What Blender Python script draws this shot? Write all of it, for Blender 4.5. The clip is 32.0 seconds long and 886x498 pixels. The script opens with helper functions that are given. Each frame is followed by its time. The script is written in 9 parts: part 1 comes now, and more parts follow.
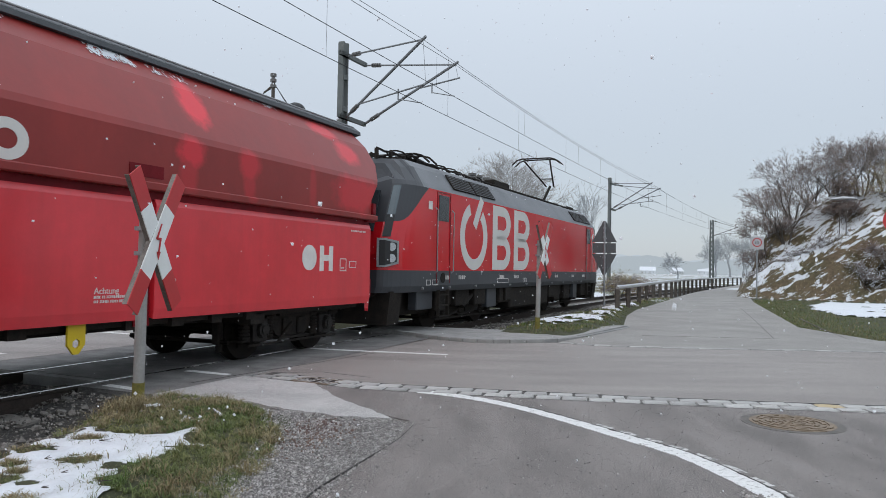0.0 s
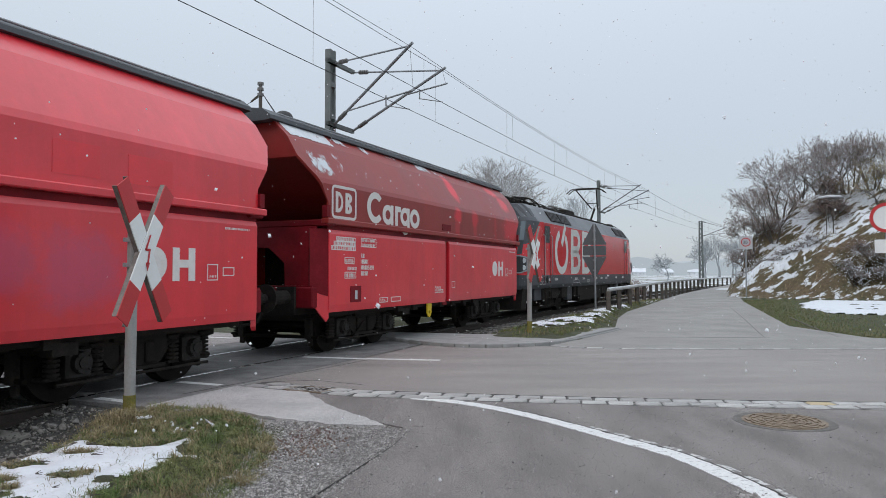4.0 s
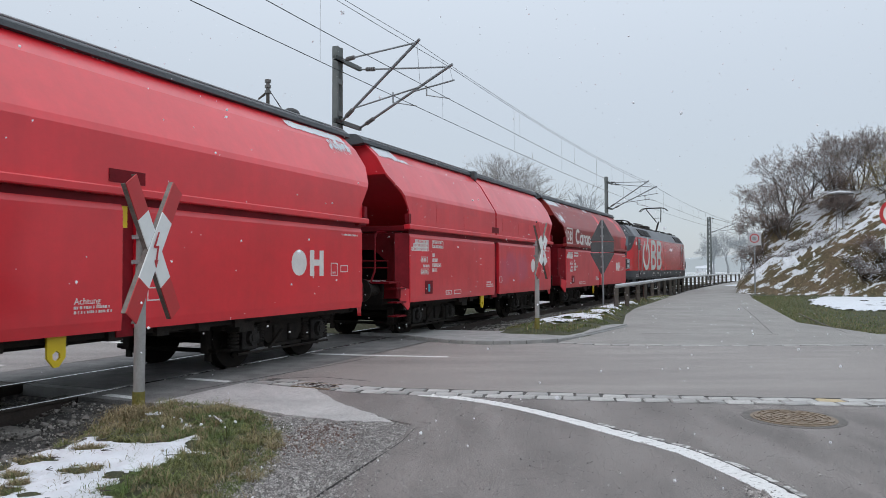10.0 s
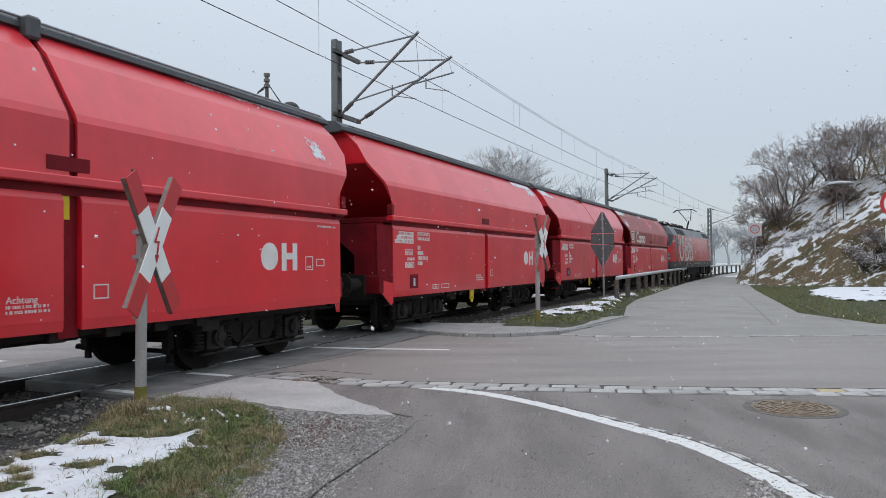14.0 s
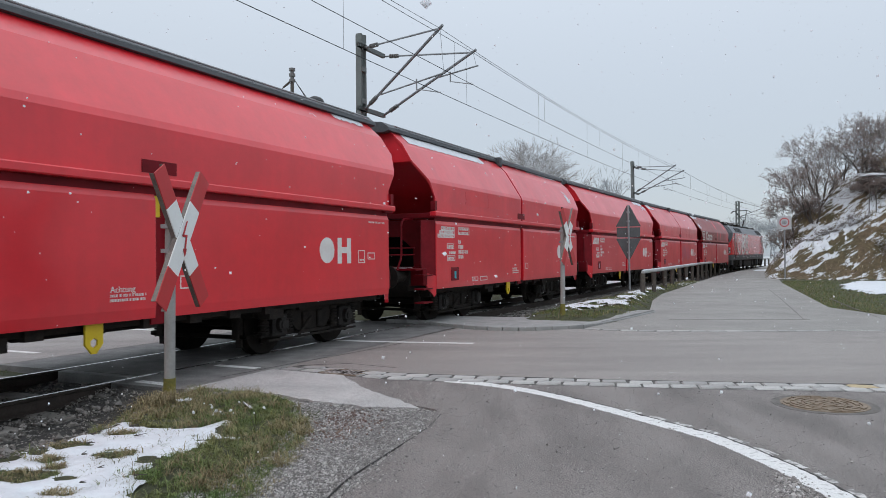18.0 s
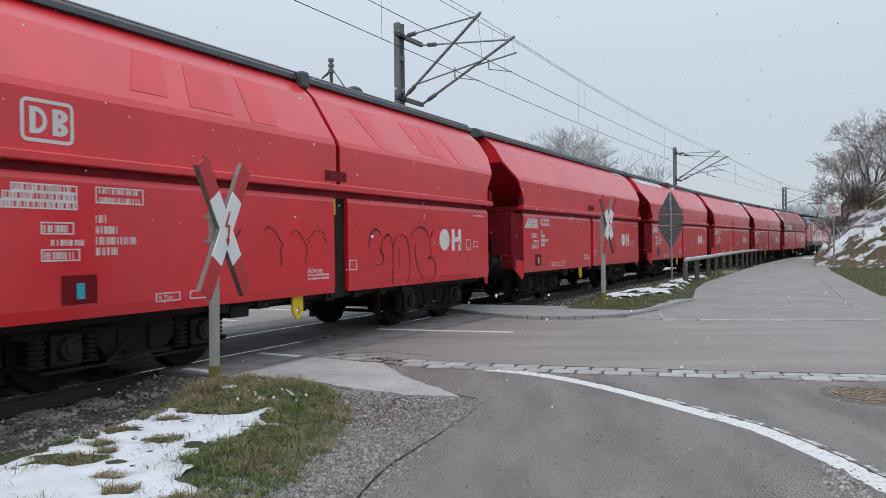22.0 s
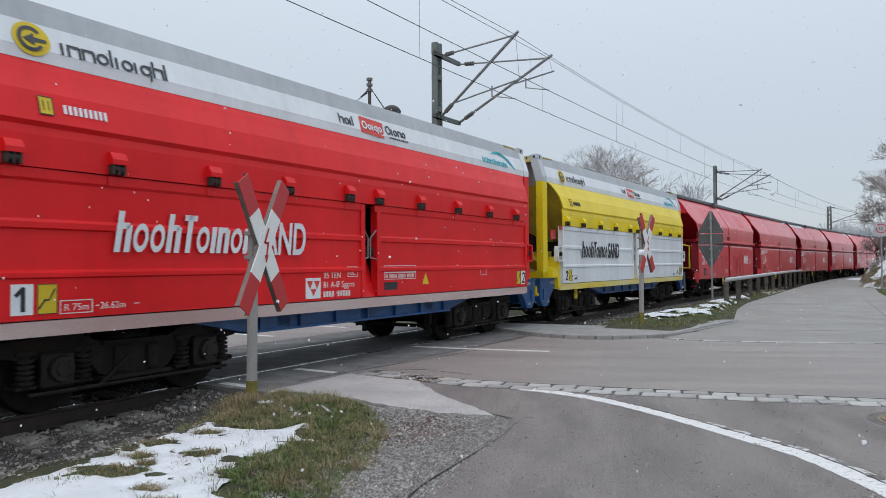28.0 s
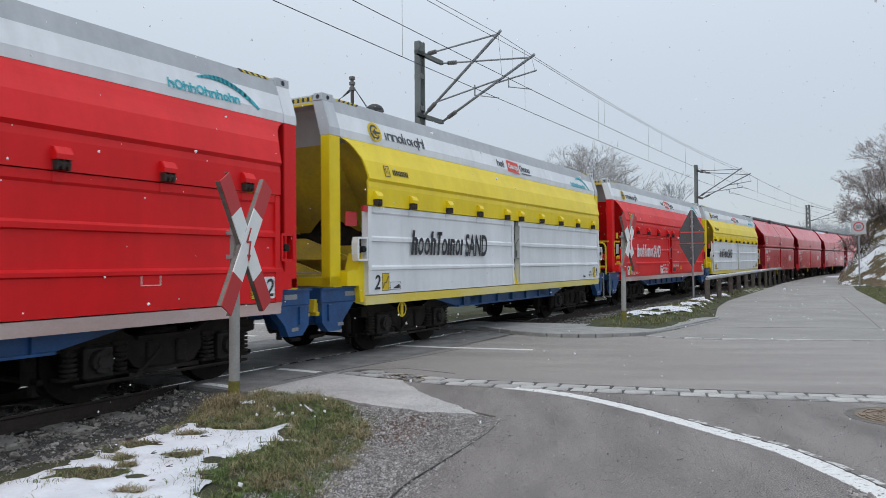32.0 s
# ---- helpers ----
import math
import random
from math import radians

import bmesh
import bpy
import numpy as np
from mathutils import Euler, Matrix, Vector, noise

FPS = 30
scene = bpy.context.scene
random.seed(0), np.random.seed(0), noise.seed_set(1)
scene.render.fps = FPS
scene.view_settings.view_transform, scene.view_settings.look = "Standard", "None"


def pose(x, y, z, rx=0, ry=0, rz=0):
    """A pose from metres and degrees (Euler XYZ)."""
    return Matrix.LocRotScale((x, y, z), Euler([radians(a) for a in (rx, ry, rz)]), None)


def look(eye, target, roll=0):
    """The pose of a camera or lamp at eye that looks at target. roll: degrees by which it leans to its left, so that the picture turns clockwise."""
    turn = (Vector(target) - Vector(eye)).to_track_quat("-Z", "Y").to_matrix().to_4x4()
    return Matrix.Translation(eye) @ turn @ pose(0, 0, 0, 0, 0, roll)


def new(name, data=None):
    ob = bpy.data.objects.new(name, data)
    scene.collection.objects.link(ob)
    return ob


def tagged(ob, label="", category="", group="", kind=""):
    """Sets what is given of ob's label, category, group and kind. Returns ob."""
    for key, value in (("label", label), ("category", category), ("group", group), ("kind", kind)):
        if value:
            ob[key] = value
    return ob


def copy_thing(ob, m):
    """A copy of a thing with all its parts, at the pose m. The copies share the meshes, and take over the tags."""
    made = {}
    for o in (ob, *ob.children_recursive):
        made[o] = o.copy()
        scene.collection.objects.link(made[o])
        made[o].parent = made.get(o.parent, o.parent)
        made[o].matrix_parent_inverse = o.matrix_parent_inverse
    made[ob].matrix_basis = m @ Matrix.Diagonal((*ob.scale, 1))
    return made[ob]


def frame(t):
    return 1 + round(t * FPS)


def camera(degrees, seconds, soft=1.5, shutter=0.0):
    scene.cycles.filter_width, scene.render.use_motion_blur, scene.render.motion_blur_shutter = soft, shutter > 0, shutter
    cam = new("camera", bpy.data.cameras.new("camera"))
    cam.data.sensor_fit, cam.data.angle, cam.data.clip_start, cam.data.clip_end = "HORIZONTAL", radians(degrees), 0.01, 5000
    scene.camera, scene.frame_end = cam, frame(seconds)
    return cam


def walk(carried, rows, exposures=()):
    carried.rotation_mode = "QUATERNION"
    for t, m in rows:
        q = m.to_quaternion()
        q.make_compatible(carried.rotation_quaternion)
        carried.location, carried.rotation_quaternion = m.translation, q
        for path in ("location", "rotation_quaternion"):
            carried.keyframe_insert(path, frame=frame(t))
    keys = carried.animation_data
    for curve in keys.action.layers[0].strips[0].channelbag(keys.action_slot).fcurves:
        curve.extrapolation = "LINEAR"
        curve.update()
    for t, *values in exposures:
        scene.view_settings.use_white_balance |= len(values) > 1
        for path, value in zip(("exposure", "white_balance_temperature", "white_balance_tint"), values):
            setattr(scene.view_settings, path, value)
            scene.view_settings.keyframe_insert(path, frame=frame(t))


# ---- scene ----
cam = camera(62.98, 32.0, soft=0.6, shutter=0.15)
PATH = [
    (0, pose(0, 0, 1.46, 91.44, -1.04, 0.42)),
    (0.5, pose(0, 0, 1.46, 91.36, -1.06, 0.33)),
    (1, pose(0, 0, 1.46, 91.47, -0.73, 0.25)),
    (1.5, pose(0, 0, 1.46, 91.63, -0.33, 0.10)),
    (2, pose(0, 0, 1.46, 91.78, -0.13, -0.01)),
    (2.5, pose(0, 0, 1.46, 91.86, -0.08, -0.15)),
    (3, pose(0, 0, 1.46, 91.90, -0.03, -0.21)),
    (3.5, pose(0, 0, 1.46, 91.89, 0.01, -0.28)),
    (5.5, pose(0, 0, 1.46, 91.88, 0.22, -0.22)),
    (6, pose(0, 0, 1.46, 91.87, 0.26, -0.23)),
    (6.5, pose(0, 0, 1.46, 91.83, 0.28, -0.23)),
    (7, pose(0, 0, 1.46, 91.79, 0.25, -0.21)),
    (7.5, pose(0, 0, 1.46, 91.76, 0.27, -0.22)),
    (8, pose(0, 0, 1.46, 91.75, 0.28, -0.15)),
    (8.5, pose(0, 0, 1.46, 91.74, 0.27, -0.04)),
    (9, pose(0, 0, 1.46, 91.71, 0.17, 0.09)),
    (9.5, pose(0, 0, 1.46, 91.67, 0.14, 0.20)),
    (10, pose(0, 0, 1.46, 91.63, 0.15, 0.29)),
    (10.5, pose(0, 0, 1.46, 91.58, 0.15, 0.36)),
    (11, pose(0, 0, 1.46, 91.40, 0.13, 0.35)),
    (11.5, pose(0, 0, 1.46, 90.95, 0.18, 0.44)),
    (12, pose(0, 0, 1.46, 90.68, 0.36, 0.86)),
    (12.5, pose(0, 0, 1.46, 90.86, 0.42, 0.92)),
    (13, pose(0, 0, 1.46, 91.01, 0.48, 0.73)),
    (13.5, pose(0, 0, 1.46, 91.09, 0.54, 0.33)),
    (15.5, pose(0, 0, 1.46, 90.96, 0.63, 0.51)),
    (16, pose(0, 0, 1.46, 90.94, 0.68, 1.14)),
    (16.5, pose(0, 0, 1.46, 90.89, 0.64, 1.75)),
    (17, pose(0, 0, 1.46, 90.81, 0.60, 2.13)),
    (17.5, pose(0, 0, 1.46, 90.71, 0.64, 2.24)),
    (18, pose(0, 0, 1.46, 90.59, 0.54, 2.27)),
    (18.5, pose(0, 0, 1.46, 90.43, 0.41, 2.28)),
    (19, pose(0, 0, 1.46, 90.28, 0.39, 2.41)),
    (19.5, pose(0, 0, 1.46, 90.09, 0.56, 2.93)),
    (20, pose(0, 0, 1.46, 89.91, 0.76, 3.79)),
    (20.5, pose(0, 0, 1.46, 89.81, 0.88, 4.60)),
    (21, pose(0, 0, 1.46, 89.79, 0.79, 5.10)),
    (21.5, pose(0, 0, 1.46, 89.77, 0.74, 5.31)),
    (22, pose(0, 0, 1.46, 89.74, 0.80, 5.36)),
    (22.5, pose(0, 0, 1.46, 89.79, 0.91, 5.45)),
    (23, pose(0, 0, 1.46, 89.81, 1.03, 6.12)),
    (23.5, pose(0, 0, 1.46, 89.81, 1.01, 7.67)),
    (24, pose(0, 0, 1.46, 90.03, 0.86, 9.60)),
    (24.5, pose(0, 0, 1.46, 90.51, 0.71, 10.74)),
    (25, pose(0, 0, 1.46, 90.98, 0.67, 10.85)),
    (25.5, pose(0, 0, 1.46, 91.21, 0.65, 10.29)),
    (27.5, pose(0, 0, 1.46, 91.12, 0.42, 8.43)),
    (28, pose(0, 0, 1.46, 91.18, 0.36, 8.21)),
    (28.5, pose(0, 0, 1.46, 91.21, 0.46, 8.05)),
    (29, pose(0, 0, 1.46, 91.18, 0.51, 7.85)),
    (29.5, pose(0, 0, 1.46, 91.17, 0.49, 7.57)),
    (30, pose(0, 0, 1.46, 91.22, 0.45, 7.27)),
    (30.5, pose(0, 0, 1.46, 91.21, 0.44, 7.10)),
    (31, pose(0, 0, 1.46, 91.12, 0.41, 7.01)),
    (31.5, pose(0, 0, 1.46, 91.05, 0.41, 6.95)),
    (32, pose(0, 0, 1.46, 91.09, 0.52, 6.89)),
]
walk(cam, PATH)

# ---- sky and light: a closed grey snow sky ----
world = bpy.data.worlds.new("overcast_sky")
scene.world = world
world.use_nodes = True
wn, wl = world.node_tree.nodes, world.node_tree.links
wn.clear()
out = wn.new("ShaderNodeOutputWorld")
sky = wn.new("ShaderNodeTexSky")
sky.sky_type, sky.sun_disc = "NISHITA", False
sky.sun_elevation, sky.sun_rotation = radians(38), radians(200)
sky.dust_density = 1.0
sky_bg = wn.new("ShaderNodeBackground")
sky_bg.inputs["Strength"].default_value = 0.018
wl.new(sky.outputs[0], sky_bg.inputs["Color"])
# the cloud sheet: brightest overhead, as an overcast sky is
coord = wn.new("ShaderNodeTexCoord")
sep = wn.new("ShaderNodeSeparateXYZ")
wl.new(coord.outputs["Generated"], sep.inputs[0])
rise = wn.new("ShaderNodeMath")
rise.operation, rise.use_clamp = "POWER", True
rise.inputs[1].default_value = 1.5
wl.new(sep.outputs["Z"], rise.inputs[0])
ramp = wn.new("ShaderNodeMapRange")
ramp.inputs["From Min"].default_value, ramp.inputs["From Max"].default_value = 0.0, 1.0
ramp.inputs["To Min"].default_value, ramp.inputs["To Max"].default_value = 0.50, 1.47
wl.new(rise.outputs[0], ramp.inputs["Value"])
cloud_bg = wn.new("ShaderNodeBackground")
cloud_bg.inputs["Color"].default_value = (0.905, 0.995, 1.105, 1)
wl.new(ramp.outputs[0], cloud_bg.inputs["Strength"])
both = wn.new("ShaderNodeAddShader")
wl.new(sky_bg.outputs[0], both.inputs[0])
wl.new(cloud_bg.outputs[0], both.inputs[1])
wl.new(both.outputs[0], out.inputs["Surface"])
sun = new("sun", bpy.data.lights.new("sun", "SUN"))
sun.data.energy, sun.data.angle, sun.data.color = 0.6, radians(40), (1.0, 0.97, 0.93)
sun.matrix_world = look((-20, -35, 40), (0, 0, 0))
scene.view_settings.exposure = 0.0

# ---- materials ----
def material(name, colour, rough=0.6, metal=0.0, second=None, scale=4.0, amount=0.5, bump=0.0, bump_scale=40.0, vary=0.0, stretch=None, coat=0.0, detail=6.0, lo=0.35, hi=0.65, speck=0.25, gloss=0.5, island=0.0, streak=0.0, grain=0.2):
    """Principled material: two colours mixed by large noise, fine grain, bump, and a change from piece to piece."""
    m = bpy.data.materials.new(name)
    m.use_nodes = True
    n, l = m.node_tree.nodes, m.node_tree.links
    b = n["Principled BSDF"]
    b.inputs["Roughness"].default_value, b.inputs["Metallic"].default_value = rough, metal
    b.inputs["Coat Weight"].default_value, b.inputs["Coat Roughness"].default_value = coat, 0.22
    b.inputs["Specular IOR Level"].default_value = gloss
    second = second or [c * 0.8 for c in colour]
    tc = n.new("ShaderNodeTexCoord")
    mp = n.new("ShaderNodeMapping")
    if stretch:
        mp.inputs["Scale"].default_value = stretch
    l.new(tc.outputs["Object"], mp.inputs["Vector"])
    big = n.new("ShaderNodeTexNoise")
    big.inputs["Scale"].default_value, big.inputs["Detail"].default_value, big.inputs["Roughness"].default_value = scale, detail, 0.6
    l.new(mp.outputs[0], big.inputs["Vector"])
    mr = n.new("ShaderNodeMapRange")
    mr.inputs["From Min"].default_value, mr.inputs["From Max"].default_value, mr.inputs["To Max"].default_value = lo, hi, amount
    l.new(big.outputs["Fac"], mr.inputs["Value"])
    mix = n.new("ShaderNodeMix")
    mix.data_type = "RGBA"
    mix.inputs["A"].default_value, mix.inputs["B"].default_value = (*colour, 1), (*second, 1)
    l.new(mr.outputs[0], mix.inputs["Factor"])
    last = mix.outputs["Result"]
    fine = n.new("ShaderNodeTexNoise")
    fine.inputs["Scale"].default_value, fine.inputs["Detail"].default_value, fine.inputs["Roughness"].default_value = bump_scale, 6.0, 0.72
    l.new(tc.outputs["Object"], fine.inputs["Vector"])
    # fine grain in the colour itself
    gr = n.new("ShaderNodeMapRange")
    gr.inputs["From Min"].default_value, gr.inputs["From Max"].default_value = 0.5 - grain, 0.5 + grain
    gr.inputs["To Min"].default_value, gr.inputs["To Max"].default_value = 1 - speck, 1 + speck
    l.new(fine.outputs["Fac"], gr.inputs["Value"])
    gm = n.new("ShaderNodeMix")
    gm.data_type, gm.blend_type = "RGBA", "MULTIPLY"
    gm.inputs["Factor"].default_value = 1.0
    l.new(last, gm.inputs["A"])
    l.new(gr.outputs[0], gm.inputs["B"])
    last = gm.outputs["Result"]
    if streak:
        # rain streaks and grime that run down the sheet
        sm = n.new("ShaderNodeMapping")
        sm.inputs["Scale"].default_value = (2.2, 1.0, 0.25)
        l.new(tc.outputs["Object"], sm.inputs["Vector"])
        sn = n.new("ShaderNodeTexNoise")
        sn.inputs["Scale"].default_value, sn.inputs["Detail"].default_value, sn.inputs["Roughness"].default_value = 1.0, 7.0, 0.65
        l.new(sm.outputs[0], sn.inputs["Vector"])
        sr = n.new("ShaderNodeMapRange")
        sr.inputs["From Min"].default_value, sr.inputs["From Max"].default_value = 0.36, 0.66
        sr.inputs["To Min"].default_value, sr.inputs["To Max"].default_value = 1 + streak * 0.5, 1 - streak
        l.new(sn.outputs["Fac"], sr.inputs["Value"])
        st = n.new("ShaderNodeMix")
        st.data_type, st.blend_type = "RGBA", "MULTIPLY"
        st.inputs["Factor"].default_value = 1.0
        l.new(last, st.inputs["A"])
        l.new(sr.outputs[0], st.inputs["B"])
        last = st.outputs["Result"]
    if vary or island:
        info = n.new("ShaderNodeObjectInfo") if vary else n.new("ShaderNodeNewGeometry")
        hsv = n.new("ShaderNodeHueSaturation")
        vr = n.new("ShaderNodeMapRange")
        vr.inputs["To Min"].default_value, vr.inputs["To Max"].default_value = 1 - (vary or island), 1 + (vary or island)
        l.new(info.outputs["Random" if vary else "Random Per Island"], vr.inputs["Value"])
        l.new(vr.outputs[0], hsv.inputs["Value"])
        l.new(last, hsv.inputs["Color"])
        last = hsv.outputs[0]
    l.new(last, b.inputs["Base Color"])
    rr = n.new("ShaderNodeMapRange")
    rr.inputs["To Min"].default_value, rr.inputs["To Max"].default_value = max(rough - 0.08, 0.05), min(rough + 0.1, 1)
    l.new(big.outputs["Fac"], rr.inputs["Value"])
    l.new(rr.outputs[0], b.inputs["Roughness"])
    if bump:
        bp = n.new("ShaderNodeBump")
        bp.inputs["Strength"].default_value, bp.inputs["Distance"].default_value = min(bump, 1), 0.02 * max(bump, 1)
        l.new(fine.outputs["Fac"], bp.inputs["Height"])
        l.new(bp.outputs[0], b.inputs["Normal"])
    return m


def snowy(m, cover=0.5, scale=3.0, size=0.05, up=0.0, slope=0.0, lay=(), high=0.0):
    """Lets lying snow break through a material in patches with ragged edges; up: only on faces that look upwards."""
    n, l = m.node_tree.nodes, m.node_tree.links
    b = n["Principled BSDF"]
    old = b.inputs["Base Color"].links[0].from_socket
    tc = n.new("ShaderNodeTexCoord")
    no = n.new("ShaderNodeTexNoise")
    no.inputs["Scale"].default_value, no.inputs["Detail"].default_value, no.inputs["Roughness"].default_value = scale, 8.0, 0.68
    l.new(tc.outputs["Object"], no.inputs["Vector"])
    if lay:
        # drawn out along the ledges of the slope: one stretched axis, two short ones
        co = n.new("ShaderNodeCombineXYZ")
        for k, axis in enumerate(lay):
            dt = n.new("ShaderNodeVectorMath")
            dt.operation = "DOT_PRODUCT"
            dt.inputs[1].default_value = axis
            l.new(tc.outputs["Object"], dt.inputs[0])
            l.new(dt.outputs["Value"], co.inputs[k])
        l.new(co.outputs[0], no.inputs["Vector"])
    mr = n.new("ShaderNodeMapRange")
    mr.inputs["From Min"].default_value, mr.inputs["From Max"].default_value = 1 - cover - size, 1 - cover + size
    l.new(no.outputs["Fac"], mr.inputs["Value"])
    fac = mr.outputs[0]
    if slope:
        # snow keeps longer where the ground lies flatter
        geo = n.new("ShaderNodeNewGeometry")
        sp = n.new("ShaderNodeSeparateXYZ")
        l.new(geo.outputs["Normal"], sp.inputs[0])
        ad = n.new("ShaderNodeMath")
        ad.operation = "MULTIPLY_ADD"
        l.new(sp.outputs["Z"], ad.inputs[0])
        ad.inputs[1].default_value = 0.16
        ad2 = n.new("ShaderNodeMath")
        ad2.operation = "SUBTRACT"
        l.new(no.outputs["Fac"], ad2.inputs[0])
        ad2.inputs[1].default_value = 0.16 * slope
        l.new(ad2.outputs[0], ad.inputs[2])
        l.new(ad.outputs[0], mr.inputs["Value"])
    if high:
        # less snow has stayed low down by the lane than up on the bank
        hs = n.new("ShaderNodeSeparateXYZ")
        l.new(tc.outputs["Object"], hs.inputs[0])
        hm = n.new("ShaderNodeMapRange")
        hm.inputs["From Min"].default_value, hm.inputs["From Max"].default_value = 0.0, 4.5
        hm.inputs["To Min"].default_value, hm.inputs["To Max"].default_value = -high, high
        l.new(hs.outputs["Z"], hm.inputs["Value"])
        ha = n.new("ShaderNodeMath")
        ha.operation = "ADD"
        l.new(mr.inputs["Value"].links[0].from_socket, ha.inputs[0])
        l.new(hm.outputs[0], ha.inputs[1])
        l.new(ha.outputs[0], mr.inputs["Value"])
    if up:
        geo = n.new("ShaderNodeNewGeometry")
        sp = n.new("ShaderNodeSeparateXYZ")
        l.new(geo.outputs["Normal"], sp.inputs[0])
        ur = n.new("ShaderNodeMapRange")
        ur.inputs["From Min"].default_value, ur.inputs["From Max"].default_value = up - 0.15, up + 0.1
        l.new(sp.outputs["Z"], ur.inputs["Value"])
        mu = n.new("ShaderNodeMath")
        mu.operation = "MULTIPLY"
        l.new(fac, mu.inputs[0])
        l.new(ur.outputs[0], mu.inputs[1])
        fac = mu.outputs[0]
    mix = n.new("ShaderNodeMix")
    mix.data_type = "RGBA"
    mix.inputs["B"].default_value = (0.62, 0.64, 0.67, 1)
    l.new(fac, mix.inputs["Factor"])
    l.new(old, mix.inputs["A"])
    l.new(mix.outputs["Result"], b.inputs["Base Color"])
    return m


def washed(m, under, spots):
    """Lets an older, brighter coat show through in soft-edged worn spots (x, z, half length, half height, strength)."""
    n, l = m.node_tree.nodes, m.node_tree.links
    b = n["Principled BSDF"]
    old = b.inputs["Base Color"].links[0].from_socket
    tc = n.new("ShaderNodeTexCoord")
    no = n.new("ShaderNodeTexNoise")
    no.inputs["Scale"].default_value, no.inputs["Detail"].default_value, no.inputs["Roughness"].default_value = 2.5, 7.0, 0.7
    l.new(tc.outputs["Object"], no.inputs["Vector"])
    fac = None
    for x, z, rx, rz, power in spots:
        mp = n.new("ShaderNodeMapping")
        mp.inputs["Location"].default_value = (-x / rx, 0, -z / rz)
        mp.inputs["Scale"].default_value = (1 / rx, 0, 1 / rz)
        l.new(tc.outputs["Object"], mp.inputs["Vector"])
        ln = n.new("ShaderNodeVectorMath")
        ln.operation = "LENGTH"
        l.new(mp.outputs[0], ln.inputs[0])
        ad = n.new("ShaderNodeMath")
        ad.operation = "MULTIPLY_ADD"
        ad.inputs[1].default_value = 1.6
        l.new(no.outputs["Fac"], ad.inputs[0])
        l.new(ln.outputs["Value"], ad.inputs[2])
        mr = n.new("ShaderNodeMapRange")
        mr.inputs["From Min"].default_value, mr.inputs["From Max"].default_value = 2.0, 1.45
        mr.inputs["To Max"].default_value = power
        l.new(ad.outputs[0], mr.inputs["Value"])
        if fac is None:
            fac = mr.outputs[0]
        else:
            mx = n.new("ShaderNodeMath")
            mx.operation = "MAXIMUM"
            l.new(fac, mx.inputs[0])
            l.new(mr.outputs[0], mx.inputs[1])
            fac = mx.outputs[0]
    mix = n.new("ShaderNodeMix")
    mix.data_type = "RGBA"
    mix.inputs["B"].default_value = (*under, 1)
    l.new(fac, mix.inputs["Factor"])
    l.new(old, mix.inputs["A"])
    l.new(mix.outputs["Result"], b.inputs["Base Color"])


ASPHALT = material("asphalt", (0.224, 0.200, 0.186), 0.66, second=(0.122, 0.108, 0.100), scale=1.1, amount=1, bump=0.5, bump_scale=95, speck=0.85, grain=0.10, lo=0.36, hi=0.68, stretch=(1.5, 0.38, 1), detail=9)
ASPHALT_ROAD = material("worn_asphalt", (0.280, 0.253, 0.234), 0.6, second=(0.196, 0.176, 0.163), scale=0.8, amount=1, bump=0.25, bump_scale=80, stretch=(0.35, 1.7, 1), speck=0.7, grain=0.12, lo=0.3, hi=0.7, detail=9)
ASPHALT_LANE = material("pale_asphalt", (0.275, 0.260, 0.241), 0.65, second=(0.205, 0.192, 0.177), scale=0.7, amount=1, bump=0.3, bump_scale=60, speck=0.6, lo=0.3, hi=0.7)
DECK = material("dark_crossing_deck", (0.21, 0.20, 0.193), 0.75, second=(0.125, 0.12, 0.116), scale=2.5, amount=1, bump=0.6, bump_scale=70, speck=0.5)
CESS = material("dark_cess_gravel", (0.27, 0.248, 0.220), 0.9, second=(0.14, 0.132, 0.12), scale=12, amount=1, bump=1.2, bump_scale=45, speck=0.6)
CONCRETE = material("pale_concrete", (0.46, 0.445, 0.43), 0.7, second=(0.34, 0.33, 0.32), scale=1.4, amount=0.9, bump=0.4, bump_scale=90, speck=0.5, grain=0.12)
SETT = material("granite_sett", (0.43, 0.42, 0.405), 0.65, second=(0.29, 0.283, 0.27), scale=12, amount=0.8, bump=0.5, bump_scale=60, vary=0.22, speck=0.2)
SETT_YELLOW = material("yellow_sett", (0.50, 0.40, 0.24), 0.65, scale=9, bump=0.6, bump_scale=50)
JOINT = material("dark_joint", (0.05, 0.048, 0.045), 0.9, scale=8, bump=0.4)
ROADPAINT = material("road_paint", (0.66, 0.655, 0.64), 0.6, second=(0.30, 0.29, 0.28), scale=22, amount=0.9, bump=0.15, bump_scale=90, speck=0.18, lo=0.56, hi=0.66)
OLDPAINT = material("old_road_paint", (0.58, 0.57, 0.55), 0.65, second=(0.20, 0.19, 0.18), scale=14, amount=1, bump=0.3, bump_scale=120, lo=0.46, hi=0.56)
PATCH = material("brown_stained_asphalt", (0.15, 0.135, 0.12), 0.7, second=(0.10, 0.092, 0.085), scale=6, amount=1, bump=0.6, bump_scale=80, speck=0.5)
POST = material("weathered_grey_post", (0.34, 0.335, 0.325), 0.65, 0.1, second=(0.24, 0.235, 0.225), scale=5, amount=1, stretch=(1, 1, 0.3), bump=0.15, speck=0.10)
RIM = material("grimy_board_rim", (0.20, 0.18, 0.16), 0.7, 0.1, second=(0.12, 0.10, 0.09), scale=9, amount=1)
